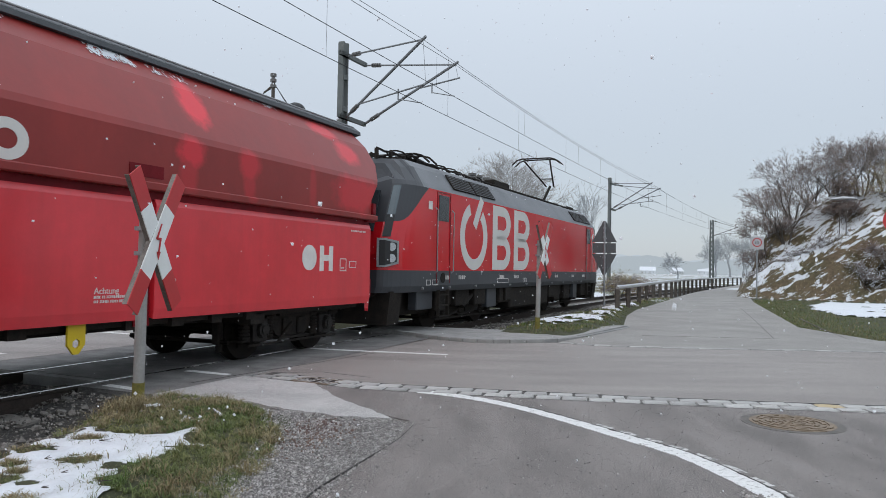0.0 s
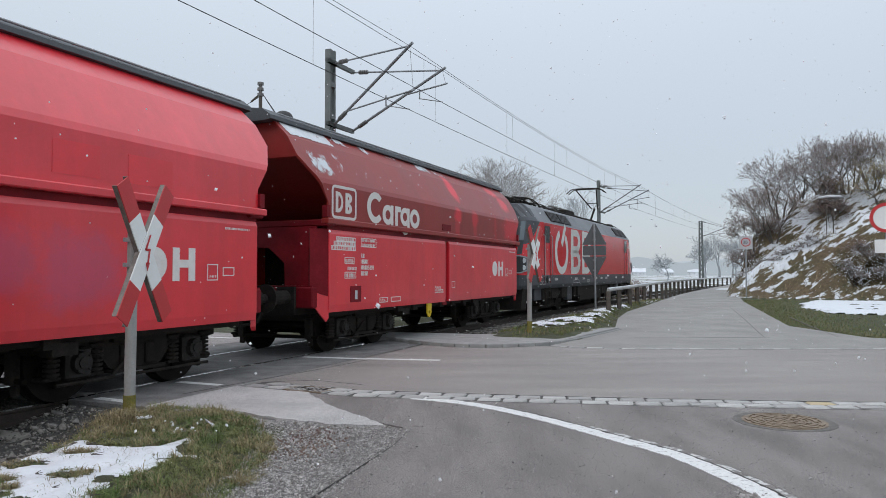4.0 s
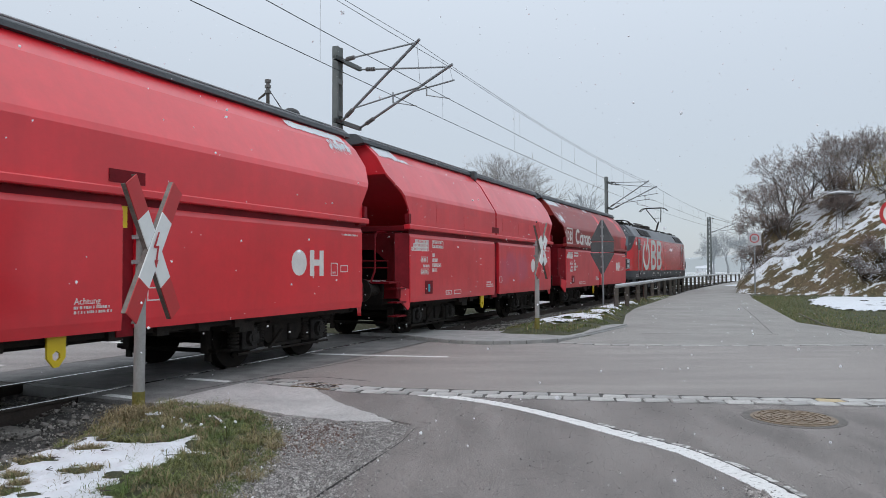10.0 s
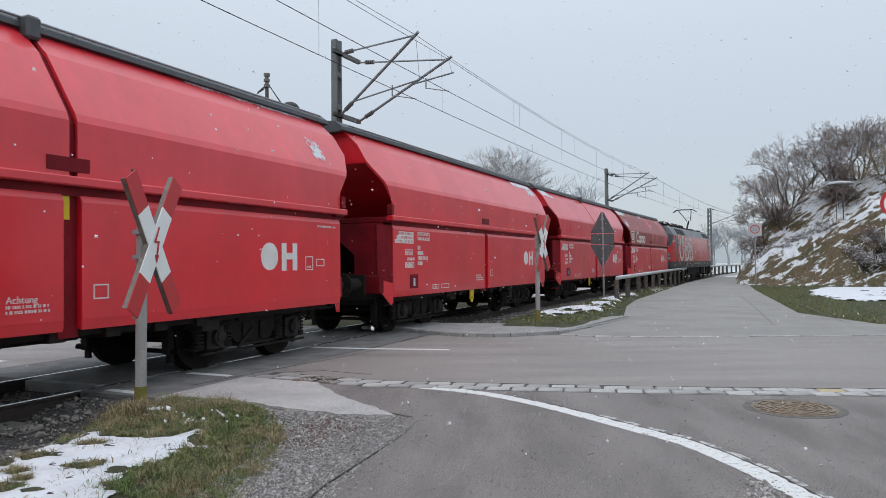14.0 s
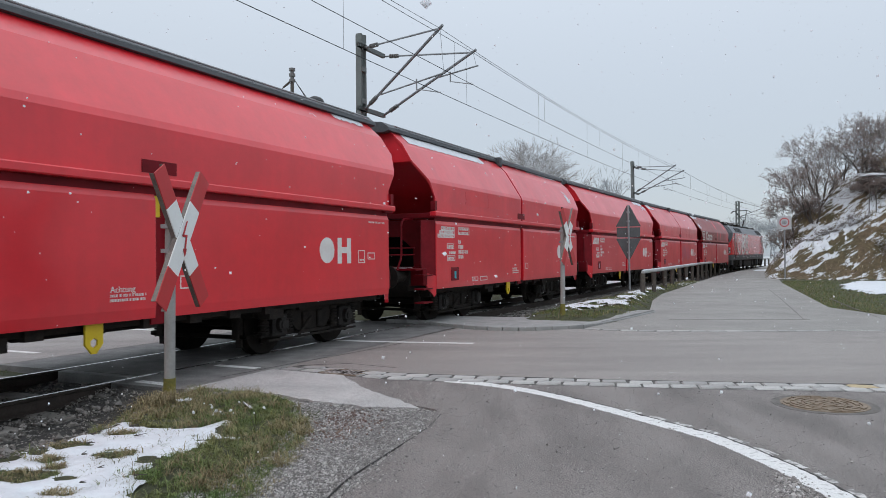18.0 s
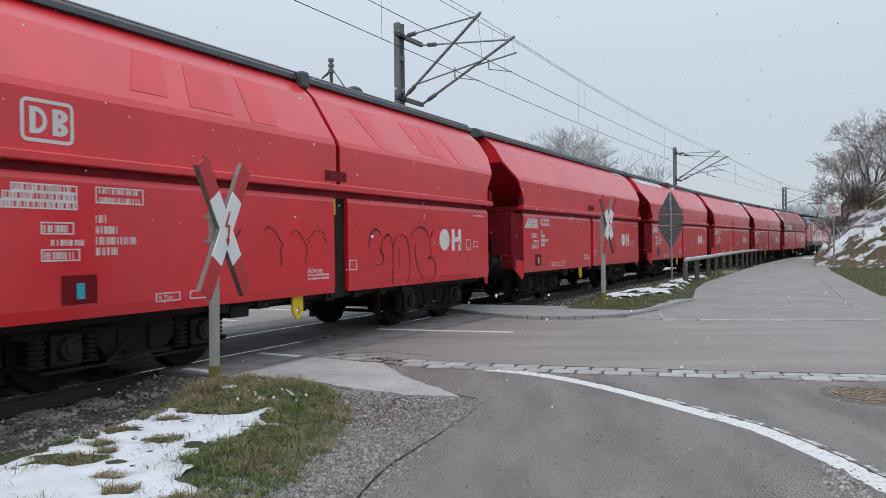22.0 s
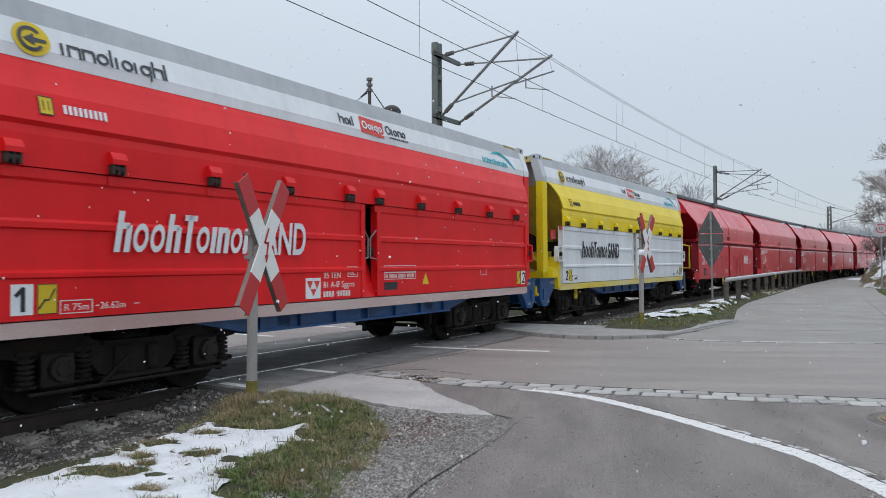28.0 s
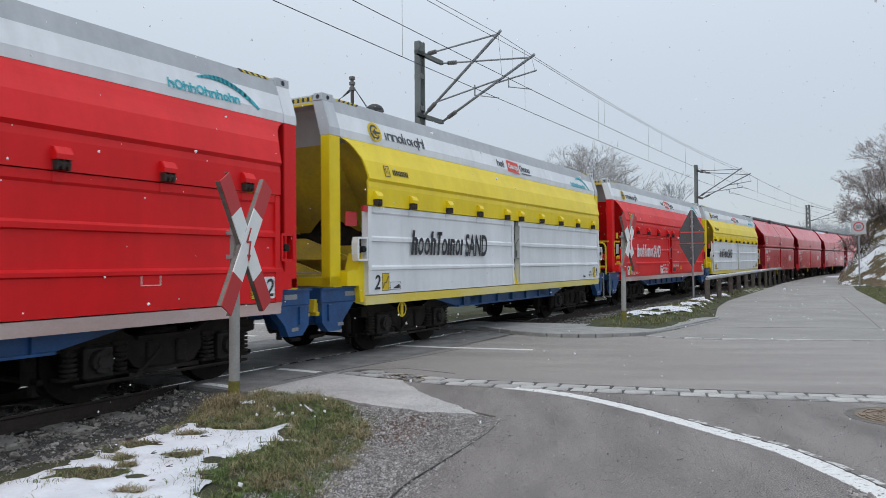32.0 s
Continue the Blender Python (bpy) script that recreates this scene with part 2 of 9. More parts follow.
SETT_BED = material("sandy_joint_fill", (0.115, 0.108, 0.10), 0.9, second=(0.055, 0.052, 0.049), scale=16, amount=1, bump=0.5, bump_scale=80, speck=0.4)
KERB = material("kerb_stone", (0.31, 0.305, 0.295), 0.75, second=(0.23, 0.228, 0.22), scale=3, amount=0.9, bump=0.4, bump_scale=60)
GRAVEL_BED = material("gravel_bed", (0.18, 0.168, 0.160), 0.9, second=(0.09, 0.082, 0.077), scale=24, amount=1, bump=1.0, bump_scale=60)
STONE = material("gravel_stone", (0.40, 0.38, 0.365), 0.75, second=(0.21, 0.192, 0.18), scale=14, amount=1, bump=0.4, island=0.55)
BALLAST_BED = material("ballast_bed", (0.085, 0.080, 0.075), 0.9, second=(0.05, 0.047, 0.043), scale=18, amount=1, bump=1.5, bump_scale=30)
BALLAST = material("ballast_stone", (0.29, 0.268, 0.245), 0.8, second=(0.10, 0.090, 0.080), scale=9, amount=1, bump=0.4, island=0.5)
SOIL = material("mossy_soil", (0.062, 0.066, 0.032), 0.95, second=(0.040, 0.045, 0.018), scale=3, amount=1, bump=1.0, bump_scale=40)
FIELD = snowy(material("winter_field", (0.10, 0.115, 0.05), 0.95, second=(0.15, 0.13, 0.075), scale=0.3, amount=1, bump=0.6, bump_scale=20), 0.52, 0.12, 0.06)
BANK = snowy(material("bank_grass", (0.135, 0.094, 0.058), 0.95, second=(0.085, 0.072, 0.037), scale=0.8, amount=1, bump=3.0, bump_scale=5, speck=0.5), 0.480, 2.1, 0.016, slope=0.69, lay=((0.30, -0.15, 0.24), (-0.80, 0.39, 1.25), (0.44, 0.90, 0.0)), high=0.055)
GRASS = material("winter_grass", (0.085, 0.135, 0.030), 0.7, second=(0.17, 0.165, 0.062), scale=2.2, amount=1, island=0.5)
GRASS_DRY = material("dry_grass", (0.30, 0.25, 0.14), 0.75, second=(0.17, 0.13, 0.065), scale=5, amount=1, island=0.4)
SNOW = material("snow", (0.70, 0.72, 0.75), 0.75, second=(0.58, 0.60, 0.63), scale=3, amount=0.8, bump=0.6, bump_scale=22, speck=0.06)
RAIL_TOP = material("polished_rail", (0.55, 0.54, 0.53), 0.25, 0.9, scale=6)
RUST = material("rusty_steel", (0.055, 0.042, 0.035), 0.75, 0.3, second=(0.035, 0.029, 0.026), scale=8, bump=0.3)
SLEEPER = material("concrete_sleeper", (0.27, 0.25, 0.225), 0.85, second=(0.14, 0.127, 0.115), scale=5, bump=0.4)
GALV = material("galvanised_steel", (0.33, 0.34, 0.35), 0.5, 0.6, second=(0.24, 0.25, 0.26), scale=5, bump=0.1)
MAST = material("mast_steel", (0.15, 0.165, 0.16), 0.65, 0.2, second=(0.10, 0.11, 0.105), scale=3, bump=0.15)
TUBE = material("cantilever_tube", (0.27, 0.28, 0.29), 0.5, 0.5, second=(0.2, 0.2, 0.21), scale=4)
WIRE = material("copper_wire", (0.05, 0.05, 0.055), 0.6, 0.4, scale=2)
CERAMIC = material("insulator", (0.13, 0.125, 0.12), 0.35, scale=4)
WHITE_SIGN = material("white_reflective_sheet", (0.78, 0.79, 0.78), 0.45, second=(0.70, 0.72, 0.70), scale=5, amount=0.5, speck=0.04)
# grey for a white plate: its dimness far off is put into the colour
GREY_SIGN = material("dimmed_sign_sheet", (0.42, 0.43, 0.44), 0.5, second=(0.36, 0.37, 0.38), scale=4, amount=0.6, speck=0.05)
RED_SIGN = material("red_reflective_sheet", (0.50, 0.022, 0.028), 0.45, second=(0.42, 0.04, 0.035), scale=5, speck=0.05)
SIGN_BACK = material("sign_back", (0.11, 0.115, 0.12), 0.55, 0.5, second=(0.08, 0.082, 0.085), scale=3)
BLACK = material("black_paint", (0.015, 0.015, 0.016), 0.5, scale=3)
ALGAE = material("algae_yellow_green", (0.20, 0.17, 0.03), 0.8, second=(0.13, 0.12, 0.03), scale=12, amount=1, bump=0.3)
WOOD = material("weathered_wood", (0.10, 0.085, 0.07), 0.85, second=(0.06, 0.052, 0.045), scale=6, amount=1, bump=0.5, bump_scale=25)
RAILING = material("railing_pipe", (0.40, 0.40, 0.39), 0.55, 0.4, second=(0.27, 0.265, 0.25), scale=3)
BARK = material("bark", (0.09, 0.078, 0.07), 0.9, second=(0.085, 0.075, 0.065), scale=4, amount=1, bump=0.6)
TWIG = material("twigs", (0.19, 0.16, 0.15), 0.9, second=(0.27, 0.235, 0.22), scale=2, amount=1)
# far-tree colours: the haze of distance is put into these paler tones
PALE_TWIG = material("hazed_grey_twigs", (0.24, 0.225, 0.215), 0.9, second=(0.32, 0.305, 0.295), scale=2, amount=1)
LEAF_PALE = material("hazed_willow_leaves", (0.40, 0.46, 0.36), 0.8, second=(0.46, 0.49, 0.42), scale=1.5, amount=1)
HAZE_TWIG = material("hazed_twigs", (0.40, 0.42, 0.44), 0.9, second=(0.33, 0.345, 0.36), scale=2, amount=1)
LEAF_BROWN = material("withered_leaves", (0.20, 0.135, 0.105), 0.8, second=(0.13, 0.085, 0.075), scale=1.5, amount=1)
LEAF_YELLOW = material("yellow_leaves", (0.26, 0.19, 0.05), 0.8, second=(0.16, 0.13, 0.04), scale=1.5, amount=1)
CAST = material("cast_iron", (0.27, 0.21, 0.15), 0.7, 0.2, second=(0.17, 0.13, 0.095), scale=14, amount=1, bump=0.4, bump_scale=60)

# train paints
RED = material("wagon_red", (0.74, 0.010, 0.024), 0.33, second=(0.62, 0.010, 0.020), scale=0.8, amount=0.8, bump=0.04, bump_scale=6, coat=0.5, speck=0.05, gloss=0.6, streak=0.06)
RED_FADED = material("faded_red", (0.72, 0.024, 0.040), 0.36, second=(0.62, 0.015, 0.026), scale=0.7, amount=0.9, bump=0.05, bump_scale=5, coat=0.5, speck=0.05, gloss=0.6, streak=0.10)
RED_TAGGED = material("faded_red_with_old_spray_paint", (0.72, 0.024, 0.040), 0.36, second=(0.62, 0.015, 0.026), scale=0.7, amount=0.9, bump=0.05, bump_scale=5, coat=0.5, speck=0.05, gloss=0.6, streak=0.10)
RED_MATT = material("dull_red_patch", (0.74, 0.010, 0.022), 0.38, second=(0.62, 0.010, 0.020), scale=1.2, amount=0.8, speck=0.05, gloss=0.55, coat=0.3)
MAROON = material("hood_maroon", (0.235, 0.021, 0.018), 0.38, second=(0.30, 0.029, 0.024), scale=0.6, amount=0.8, bump=0.05, bump_scale=5, coat=0.0, speck=0.05, gloss=0.42, streak=0.08)
# darker red for grime; it also carries the shade of the wagon ends
RED_DARK = material("grime_and_shade_red", (0.22, 0.009, 0.016), 0.5, second=(0.11, 0.006, 0.010), scale=1.5, amount=0.9, gloss=0.15, bump=0.1, bump_scale=12)
ROOF_GREY = material("roof_cover_grey", (0.055, 0.062, 0.068), 0.5, 0.2, second=(0.085, 0.09, 0.095), scale=1.5, amount=0.8)
FRAME_DARK = material("grimy_underframe", (0.016, 0.014, 0.013), 0.75, 0.0, second=(0.030, 0.025, 0.021), scale=5, amount=1, bump=0.3, gloss=0.15)
AXLE_BOX = material("greasy_axle_box", (0.030, 0.027, 0.025), 0.55, 0.2, second=(0.016, 0.014, 0.013), scale=7, amount=1, bump=0.3, gloss=0.3)
WHEEL = material("wheel_steel", (0.013, 0.011, 0.010), 0.7, 0.2, second=(0.022, 0.018, 0.015), scale=6, amount=1, gloss=0.15)
MARK = material("white_stencil", (0.74, 0.72, 0.69), 0.6, second=(0.60, 0.55, 0.53), scale=6, amount=0.6, speck=0.05)
YELLOW = material("yellow_paint", (0.72, 0.52, 0.02), 0.42, second=(0.58, 0.42, 0.03), scale=1.5, amount=0.6, coat=0.0, speck=0.05, gloss=0.35)
BOX_YELLOW = material("container_yellow", (0.84, 0.635, 0.010), 0.40, second=(0.78, 0.575, 0.012), scale=0.9, amount=0.7, bump=0.05, bump_scale=6, coat=0.03, speck=0.04, gloss=0.4, streak=0.06)
# yellow of the bin ends: sand dust, and the recess's shade in the colour
YELLOW_DUST_SHADE = material("dusty_shaded_yellow", (0.60, 0.46, 0.03), 0.7, second=(0.40, 0.31, 0.06), scale=1.6, amount=1, bump=0.1, bump_scale=14, speck=0.12)
BOX_WHITE = material("container_white", (0.78, 0.80, 0.82), 0.42, second=(0.71, 0.73, 0.755), scale=0.9, amount=0.7, bump=0.05, bump_scale=6, coat=0.03, speck=0.04, gloss=0.4, streak=0.09)
BOX_GREY = material("container_pale_grey", (0.52, 0.545, 0.57), 0.42, second=(0.45, 0.47, 0.50), scale=0.9, amount=0.7, bump=0.05, bump_scale=6, coat=0.03, speck=0.04, gloss=0.4, streak=0.12)
BOX_ROOF = material("container_roof_grey", (0.47, 0.49, 0.51), 0.45, second=(0.40, 0.42, 0.44), scale=0.9, amount=0.7, bump=0.05, bump_scale=6, speck=0.06, gloss=0.4, streak=0.12)
BOX_RED = material("container_red", (0.76, 0.012, 0.015), 0.42, second=(0.69, 0.011, 0.014), scale=0.9, amount=0.7, bump=0.05, bump_scale=6, coat=0.0, speck=0.04, gloss=0.28, streak=0.08)
DUST = material("road_dust_skirt", (0.64, 0.54, 0.51), 0.7, second=(0.56, 0.38, 0.35), scale=1.2, amount=1, bump=0.05, speck=0.08, stretch=(0.3, 1, 1))
DUST_YELLOW = material("dusty_yellow_skirt", (0.80, 0.72, 0.40), 0.6, second=(0.80, 0.63, 0.10), scale=1.2, amount=1, bump=0.05, speck=0.06, stretch=(0.3, 1, 1))
BLUE = material("chassis_blue", (0.012, 0.088, 0.27), 0.45, second=(0.012, 0.05, 0.14), scale=2, amount=0.9, coat=0.1)
TEAL = material("teal_print", (0.03, 0.42, 0.50), 0.5)
INK = material("dark_print", (0.022, 0.022, 0.03), 0.55)
RED_PRINT = material("red_print", (0.70, 0.06, 0.04), 0.5)
LOCO_RED = material("locomotive_red", (0.60, 0.008, 0.016), 0.22, second=(0.50, 0.008, 0.014), scale=0.8, coat=0.25, speck=0.03, gloss=0.5)
LOCO_GREY = material("locomotive_grey", (0.055, 0.060, 0.068), 0.45, second=(0.042, 0.046, 0.052), scale=0.8, coat=0.03, speck=0.04, gloss=0.4)
LOCO_MASK = material("locomotive_mask_grey", (0.06, 0.063, 0.07), 0.45, second=(0.045, 0.048, 0.054), scale=0.8, coat=0.03, speck=0.04, gloss=0.3)
LOCO_ROOF = material("locomotive_roof_grey", (0.15, 0.158, 0.17), 0.45, second=(0.10, 0.107, 0.115), scale=1.2)
GLASS = material("dark_cab_glass", (0.03, 0.04, 0.045), 0.12, scale=2, gloss=0.6)
CAB_GLASS = material("tinted_cab_glass", (0.10, 0.13, 0.145), 0.10, scale=2, gloss=0.8, speck=0.02)
CREAM = material("cream_print", (0.66, 0.64, 0.61), 0.45, second=(0.60, 0.58, 0.55), scale=1.5, amount=0.6, speck=0.03)
LAMP = material("headlight_glass", (0.50, 0.53, 0.55), 0.12, scale=3, coat=0.4)
GRAFFITI_DARK = material("graffiti_dark", (0.10, 0.018, 0.028), 0.5, second=(0.30, 0.018, 0.028), scale=2, amount=1)
FLAKE = material("snowflake", (0.92, 0.93, 0.95), 0.8, second=(0.88, 0.9, 0.93), scale=3)
# thin flakes let light through from behind
_n, _l = FLAKE.node_tree.nodes, FLAKE.node_tree.links
_tr, _mx = _n.new("ShaderNodeBsdfTranslucent"), _n.new("ShaderNodeMixShader")
_tr.inputs["Color"].default_value = (0.95, 0.96, 0.98, 1)
_l.new(_n["Principled BSDF"].outputs[0], _mx.inputs[1])
_l.new(_tr.outputs[0], _mx.inputs[2])
_l.new(_mx.outputs[0], _n["Material Output"].inputs["Surface"])


# ---- building helpers ----
def part(name, bm, mat, parent=None, label="", smooth=False):
    """Links a bmesh as one mesh object, under a thing or a part where one is given."""
    me = bpy.data.meshes.new(name)
    if smooth:
        for f in bm.faces:
            f.smooth = True
    bm.normal_update()
    bm.to_mesh(me)
    bm.free()
    me.materials.append(mat)
    ob = new(name, me)
    if parent:
        ob.parent = parent
    if label:
        tagged(ob, label)
    return ob


def sheet(name, verts, faces, mat, parent=None, label=""):
    me = bpy.data.meshes.new(name)
    me.from_pydata(verts, [], faces)
    me.materials.append(mat)
    ob = new(name, me)
    if parent:
        ob.parent = parent
    if label:
        tagged(ob, label)
    return ob


def thing(name, label, category, group="", m=None):
    ob = new(name)
    ob.empty_display_size = 0.2
    if m is not None:
        ob.matrix_basis = m
    return tagged(ob, label, category, group)


def box(bm, x0, x1, y0, y1, z0, z1, bevel=0.0):
    vs = [bm.verts.new((x, y, z)) for x in (x0, x1) for y in (y0, y1) for z in (z0, z1)]
    fs = [bm.faces.new([vs[i] for i in q]) for q in ((0, 1, 3, 2), (4, 6, 7, 5), (0, 4, 5, 1), (2, 3, 7, 6), (0, 2, 6, 4), (1, 5, 7, 3))]
    if bevel:
        es = list({e for f in fs for e in f.edges})
        bmesh.ops.bevel(bm, geom=es, offset=bevel, segments=1, affect="EDGES")
    return bm


def prism(bm, prof, x0, x1, cap=True, axis="x"):
    """A closed outline of (y, z) drawn out from x0 to x1 (axis "x"), or of (x, z) from y0 to y1 (axis "y")."""
    def v(a, p):
        return bm.verts.new((a, p[0], p[1]) if axis == "x" else (p[0], a, p[1]))
    a, b = [v(x0, p) for p in prof], [v(x1, p) for p in prof]
    k = len(prof)
    for i in range(k):
        j = (i + 1) % k
        bm.faces.new((a[i], a[j], b[j], b[i]))
    if cap:
        bm.faces.new(a[::-1])
        bm.faces.new(b)
    bmesh.ops.recalc_face_normals(bm, faces=bm.faces)
    return bm


def plate(bm, pts, thick):
    """A plate of the outline pts (3D, in one plane), given a thickness vector."""
    a = [bm.verts.new(p) for p in pts]
    b = [bm.verts.new(Vector(p) + Vector(thick)) for p in pts]
    k = len(pts)
    bm.faces.new(a[::-1])
    bm.faces.new(b)
    for i in range(k):
        j = (i + 1) % k
        bm.faces.new((a[i], a[j], b[j], b[i]))
    return bm


def rod(bm, p, q, r, r2=None, seg=8, cap=True):
    p, q = Vector(p), Vector(q)
    d = (q - p).normalized()
    u = d.orthogonal().normalized()
    w = d.cross(u)
    r2 = r if r2 is None else r2
    ca = [(math.cos(2 * math.pi * i / seg), math.sin(2 * math.pi * i / seg)) for i in range(seg)]
    a = [bm.verts.new(p + (u * c + w * s) * r) for c, s in ca]
    b = [bm.verts.new(q + (u * c + w * s) * r2) for c, s in ca]
    for i in range(seg):
        j = (i + 1) % seg
        bm.faces.new((a[i], a[j], b[j], b[i]))
    if cap:
        bm.faces.new(a[::-1])
        bm.faces.new(b)
    return bm


def pipe(bm, pts, r, seg=6):
    for p, q in zip(pts, pts[1:]):
        rod(bm, p, q, r, seg=seg)
    return bm


def curve_points(ctrl, n=6):
    """Catmull-Rom through the corner points."""
    out_pts = []
    c = [ctrl[0], *ctrl, ctrl[-1]]
    for i in range(1, len(c) - 2):
        p0, p1, p2, p3 = (Vector(q) for q in c[i - 1:i + 3])
        for k in range(n):
            t = k / n
            out_pts.append(tuple(0.5 * ((2 * p1) + (p2 - p0) * t + (2 * p0 - 5 * p1 + 4 * p2 - p3) * t * t + (3 * p1 - p0 - 3 * p2 + p3) * t ** 3)))
    return out_pts + [tuple(ctrl[-1])]


def BM():
    return bmesh.new()

import collections
from mathutils import geometry

# ---- the line of the track: straight, then a long right-hand curve ----
TH, CURVE, S0, D0 = radians(22.84), 0.00181, 6.82, 8.02
DX, DY = math.sin(TH), math.cos(TH)


def track(s, lat=0.0):
    """Place on the track s metres along it, lat metres to its far side, and its heading in degrees."""
    bx, by = -DY * D0, DX * D0
    if s <= S0:
        cx, cy, a = bx + DX * s, by + DY * s, 0.0
    else:
        a = CURVE * (s - S0)
        f, r = S0 + math.sin(a) / CURVE, (1 - math.cos(a)) / CURVE
        cx, cy = bx + DX * f + DY * r, by + DY * f - DX * r
    h = TH + a
    return cx - math.cos(h) * lat, cy + math.sin(h) * lat, 90 - math.degrees(h)


def beside(s, lat, z=0.0, turn=0.0):
    x, y, h = track(s, lat)
    return pose(x, y, z, 0, 0, h + turn)


def along(x, y):
    """Roughly the track's own coordinates (s, lat) of a place."""
    s = DX * x + DY * y
    c = track(s)
    s += (x - c[0]) * math.cos(radians(c[2])) + (y - c[1]) * math.sin(radians(c[2]))
    c = track(s)
    return s, -(x - c[0]) * math.sin(radians(c[2])) + (y - c[1]) * math.cos(radians(c[2]))


def smooth(a, b, v):
    v = min(max((v - a) / (b - a), 0), 1)
    return v * v * (3 - 2 * v)


# the bank beside the lane: a front terrace and a higher crest behind it
def bank_height(x, y, carved=True):
    a, c = 0.438 * x + 0.899 * y, 0.899 * x - 0.438 * y
    if a < 44 or c < -6.5:
        return 0.0
    lump = noise.fractal(Vector((x * 0.3, y * 0.3, 3)), 1.0, 2.0, 5)
    fine = noise.fractal(Vector((x * 1.1, y * 1.1, 7)), 1.0, 2.0, 4)
    cf, cb = c * 48 / a + 0.25 * lump, c * 50 / a + 0.2 * lump
    front = float(np.interp(cf, [-3.45, -3.2, -2.85, -0.98, 0.91, 2.96, 3.55, 4.24, 8, 30], [0, 0.55, 1.1, 2.45, 3.35, 4.55, 5.0, 5.05, 5.5, 6]))
    back = float(np.interp(cb, [-3.3, -3.1, -2.9, -2.4, -1.83, -0.1, 1.43, 4.4, 8, 30], [0, 0.35, 1.1, 2.9, 4.1, 4.9, 6.1, 6.5, 7.1, 8]))
    z = max(front * smooth(45.4, 48.4 + 0.4 * lump, a), back * smooth(47.8, 51.0, a))
    z += (0.45 * lump + 0.22 * fine) * smooth(0.3, 2.0, z)
    if carved:
        # a washed-out hollow under the front terrace
        f = smooth(2.7 + 0.3 * lump, 3.2 + 0.3 * lump, c) * (1 - smooth(6.4, 7.0, c)) * (1 - smooth(48.2, 48.9, a))
        z = z * (1 - f) + min(z, 0.75 + 0.2 * fine) * f
    return max(z * (1 - smooth(62, 90, y)), 0.0)


def lane_left(y):
    return float(np.interp(y, [18, 18.6, 23.3, 27, 33.2, 48, 62], [4.1, 4.5, 5.75, 7.0, 9.65, 15.94, 22.5]))


def ground_height(x, y):
    s, lat = along(x, y)
    z = -0.08
    # mound of the near verge, and the island verge beyond the crossing
    z += 0.19 * smooth(0.95, 2.1, -x) * (1 - smooth(-3.15 + 0.6 * smooth(6.0, 6.8, y), -2.5 + 0.4 * smooth(6.0, 6.8, y), lat)) * (1 - smooth(5.6, 6.4, s))
    z += 0.20 * (1 - smooth(-2.9, -2.1, lat)) * smooth(-4.9, -4.2, lat) * smooth(14.6, 15.6, s) * (1 - smooth(60, 90, s))
    if 18 < y < 62 and lat < -2:
        z -= 0.2 * smooth(lane_left(y) - 0.6, lane_left(y) - 0.1, x) * (1 - smooth(-2.9, -2.1, lat)) * smooth(-4.9, -4.2, lat) * smooth(14.6, 15.6, s) * (1 - smooth(60, 90, s))
    if abs(lat) < 2.7:
        z -= 0.32 * (1 - smooth(6.0, 6.5, s)) * (1 - (smooth(2.0, 2.7, -lat) if lat < 0 else smooth(1.45, 1.9, lat)))
        z -= 0.32 * smooth(14.2, 15.0, s) * (1 - smooth(2.0, 2.7, abs(lat)))
    if y > 14:
        z += bank_height(x, y)
    if lat > 4:
        z -= 1.2 * smooth(5, 30, lat) * smooth(18, 40, s)
    return z


def ground_sheet():
    def steps():
        xs = [-1500, -700, -350, -200, -120, -80, -55, -40, -30, -22, -16, -12, -9, -7]
        xs += [-6 + 0.25 * i for i in range(28)] + [1 + 0.5 * i for i in range(32)] + [17 + 0.2 * i for i in range(80)] + [33 + 0.5 * i for i in range(26)]
        xs += [46 + 2 * i for i in range(8)] + [65, 80, 110, 160, 240, 400, 800, 1500]
        ys = [-1500, -600, -250, -120, -60, -30, -15, -8, -4, 0, 2] + [3 + 0.25 * i for i in range(24)]
        ys += [9 + 0.5 * i for i in range(60)] + [39 + 0.25 * i for i in range(60)] + [54 + 0.5 * i for i in range(34)] + [71 + 2 * i for i in range(10)] + [95, 110, 130, 170, 230, 330, 500, 900, 1600, 2600]
        return xs, ys
    xs, ys = steps()
    verts = [(x, y, ground_height(x, y)) for y in ys for x in xs]
    w = len(xs)
    faces = [(j * w + i, j * w + i + 1, (j + 1) * w + i + 1, (j + 1) * w + i) for j in range(len(ys) - 1) for i in range(w - 1)]
    ob = sheet("ground", verts, faces, FIELD)
    ob.data.materials.append(BANK)
    ob.data.materials.append(SOIL)
    ob.data.materials.append(CESS)
    for p in ob.data.polygons:
        x, y, z = p.center
        s, lat = along(x, y)
        if x > 15 and 36 < y < 92 and bank_height(x, y) > 0.04:
            p.material_index = 1
            p.use_smooth = True
        elif (-12 < x < 12 and y < 34 and lat < 12) or (8 < x < 40 and 12 < y < 46 and lat < -3):
            p.material_index = 3 if -3.1 < lat < 1.7 and s < 6.5 else 2
    return tagged(ob, "snow-patched winter ground with a grassy bank", "ground", kind="structure")


ground_sheet()


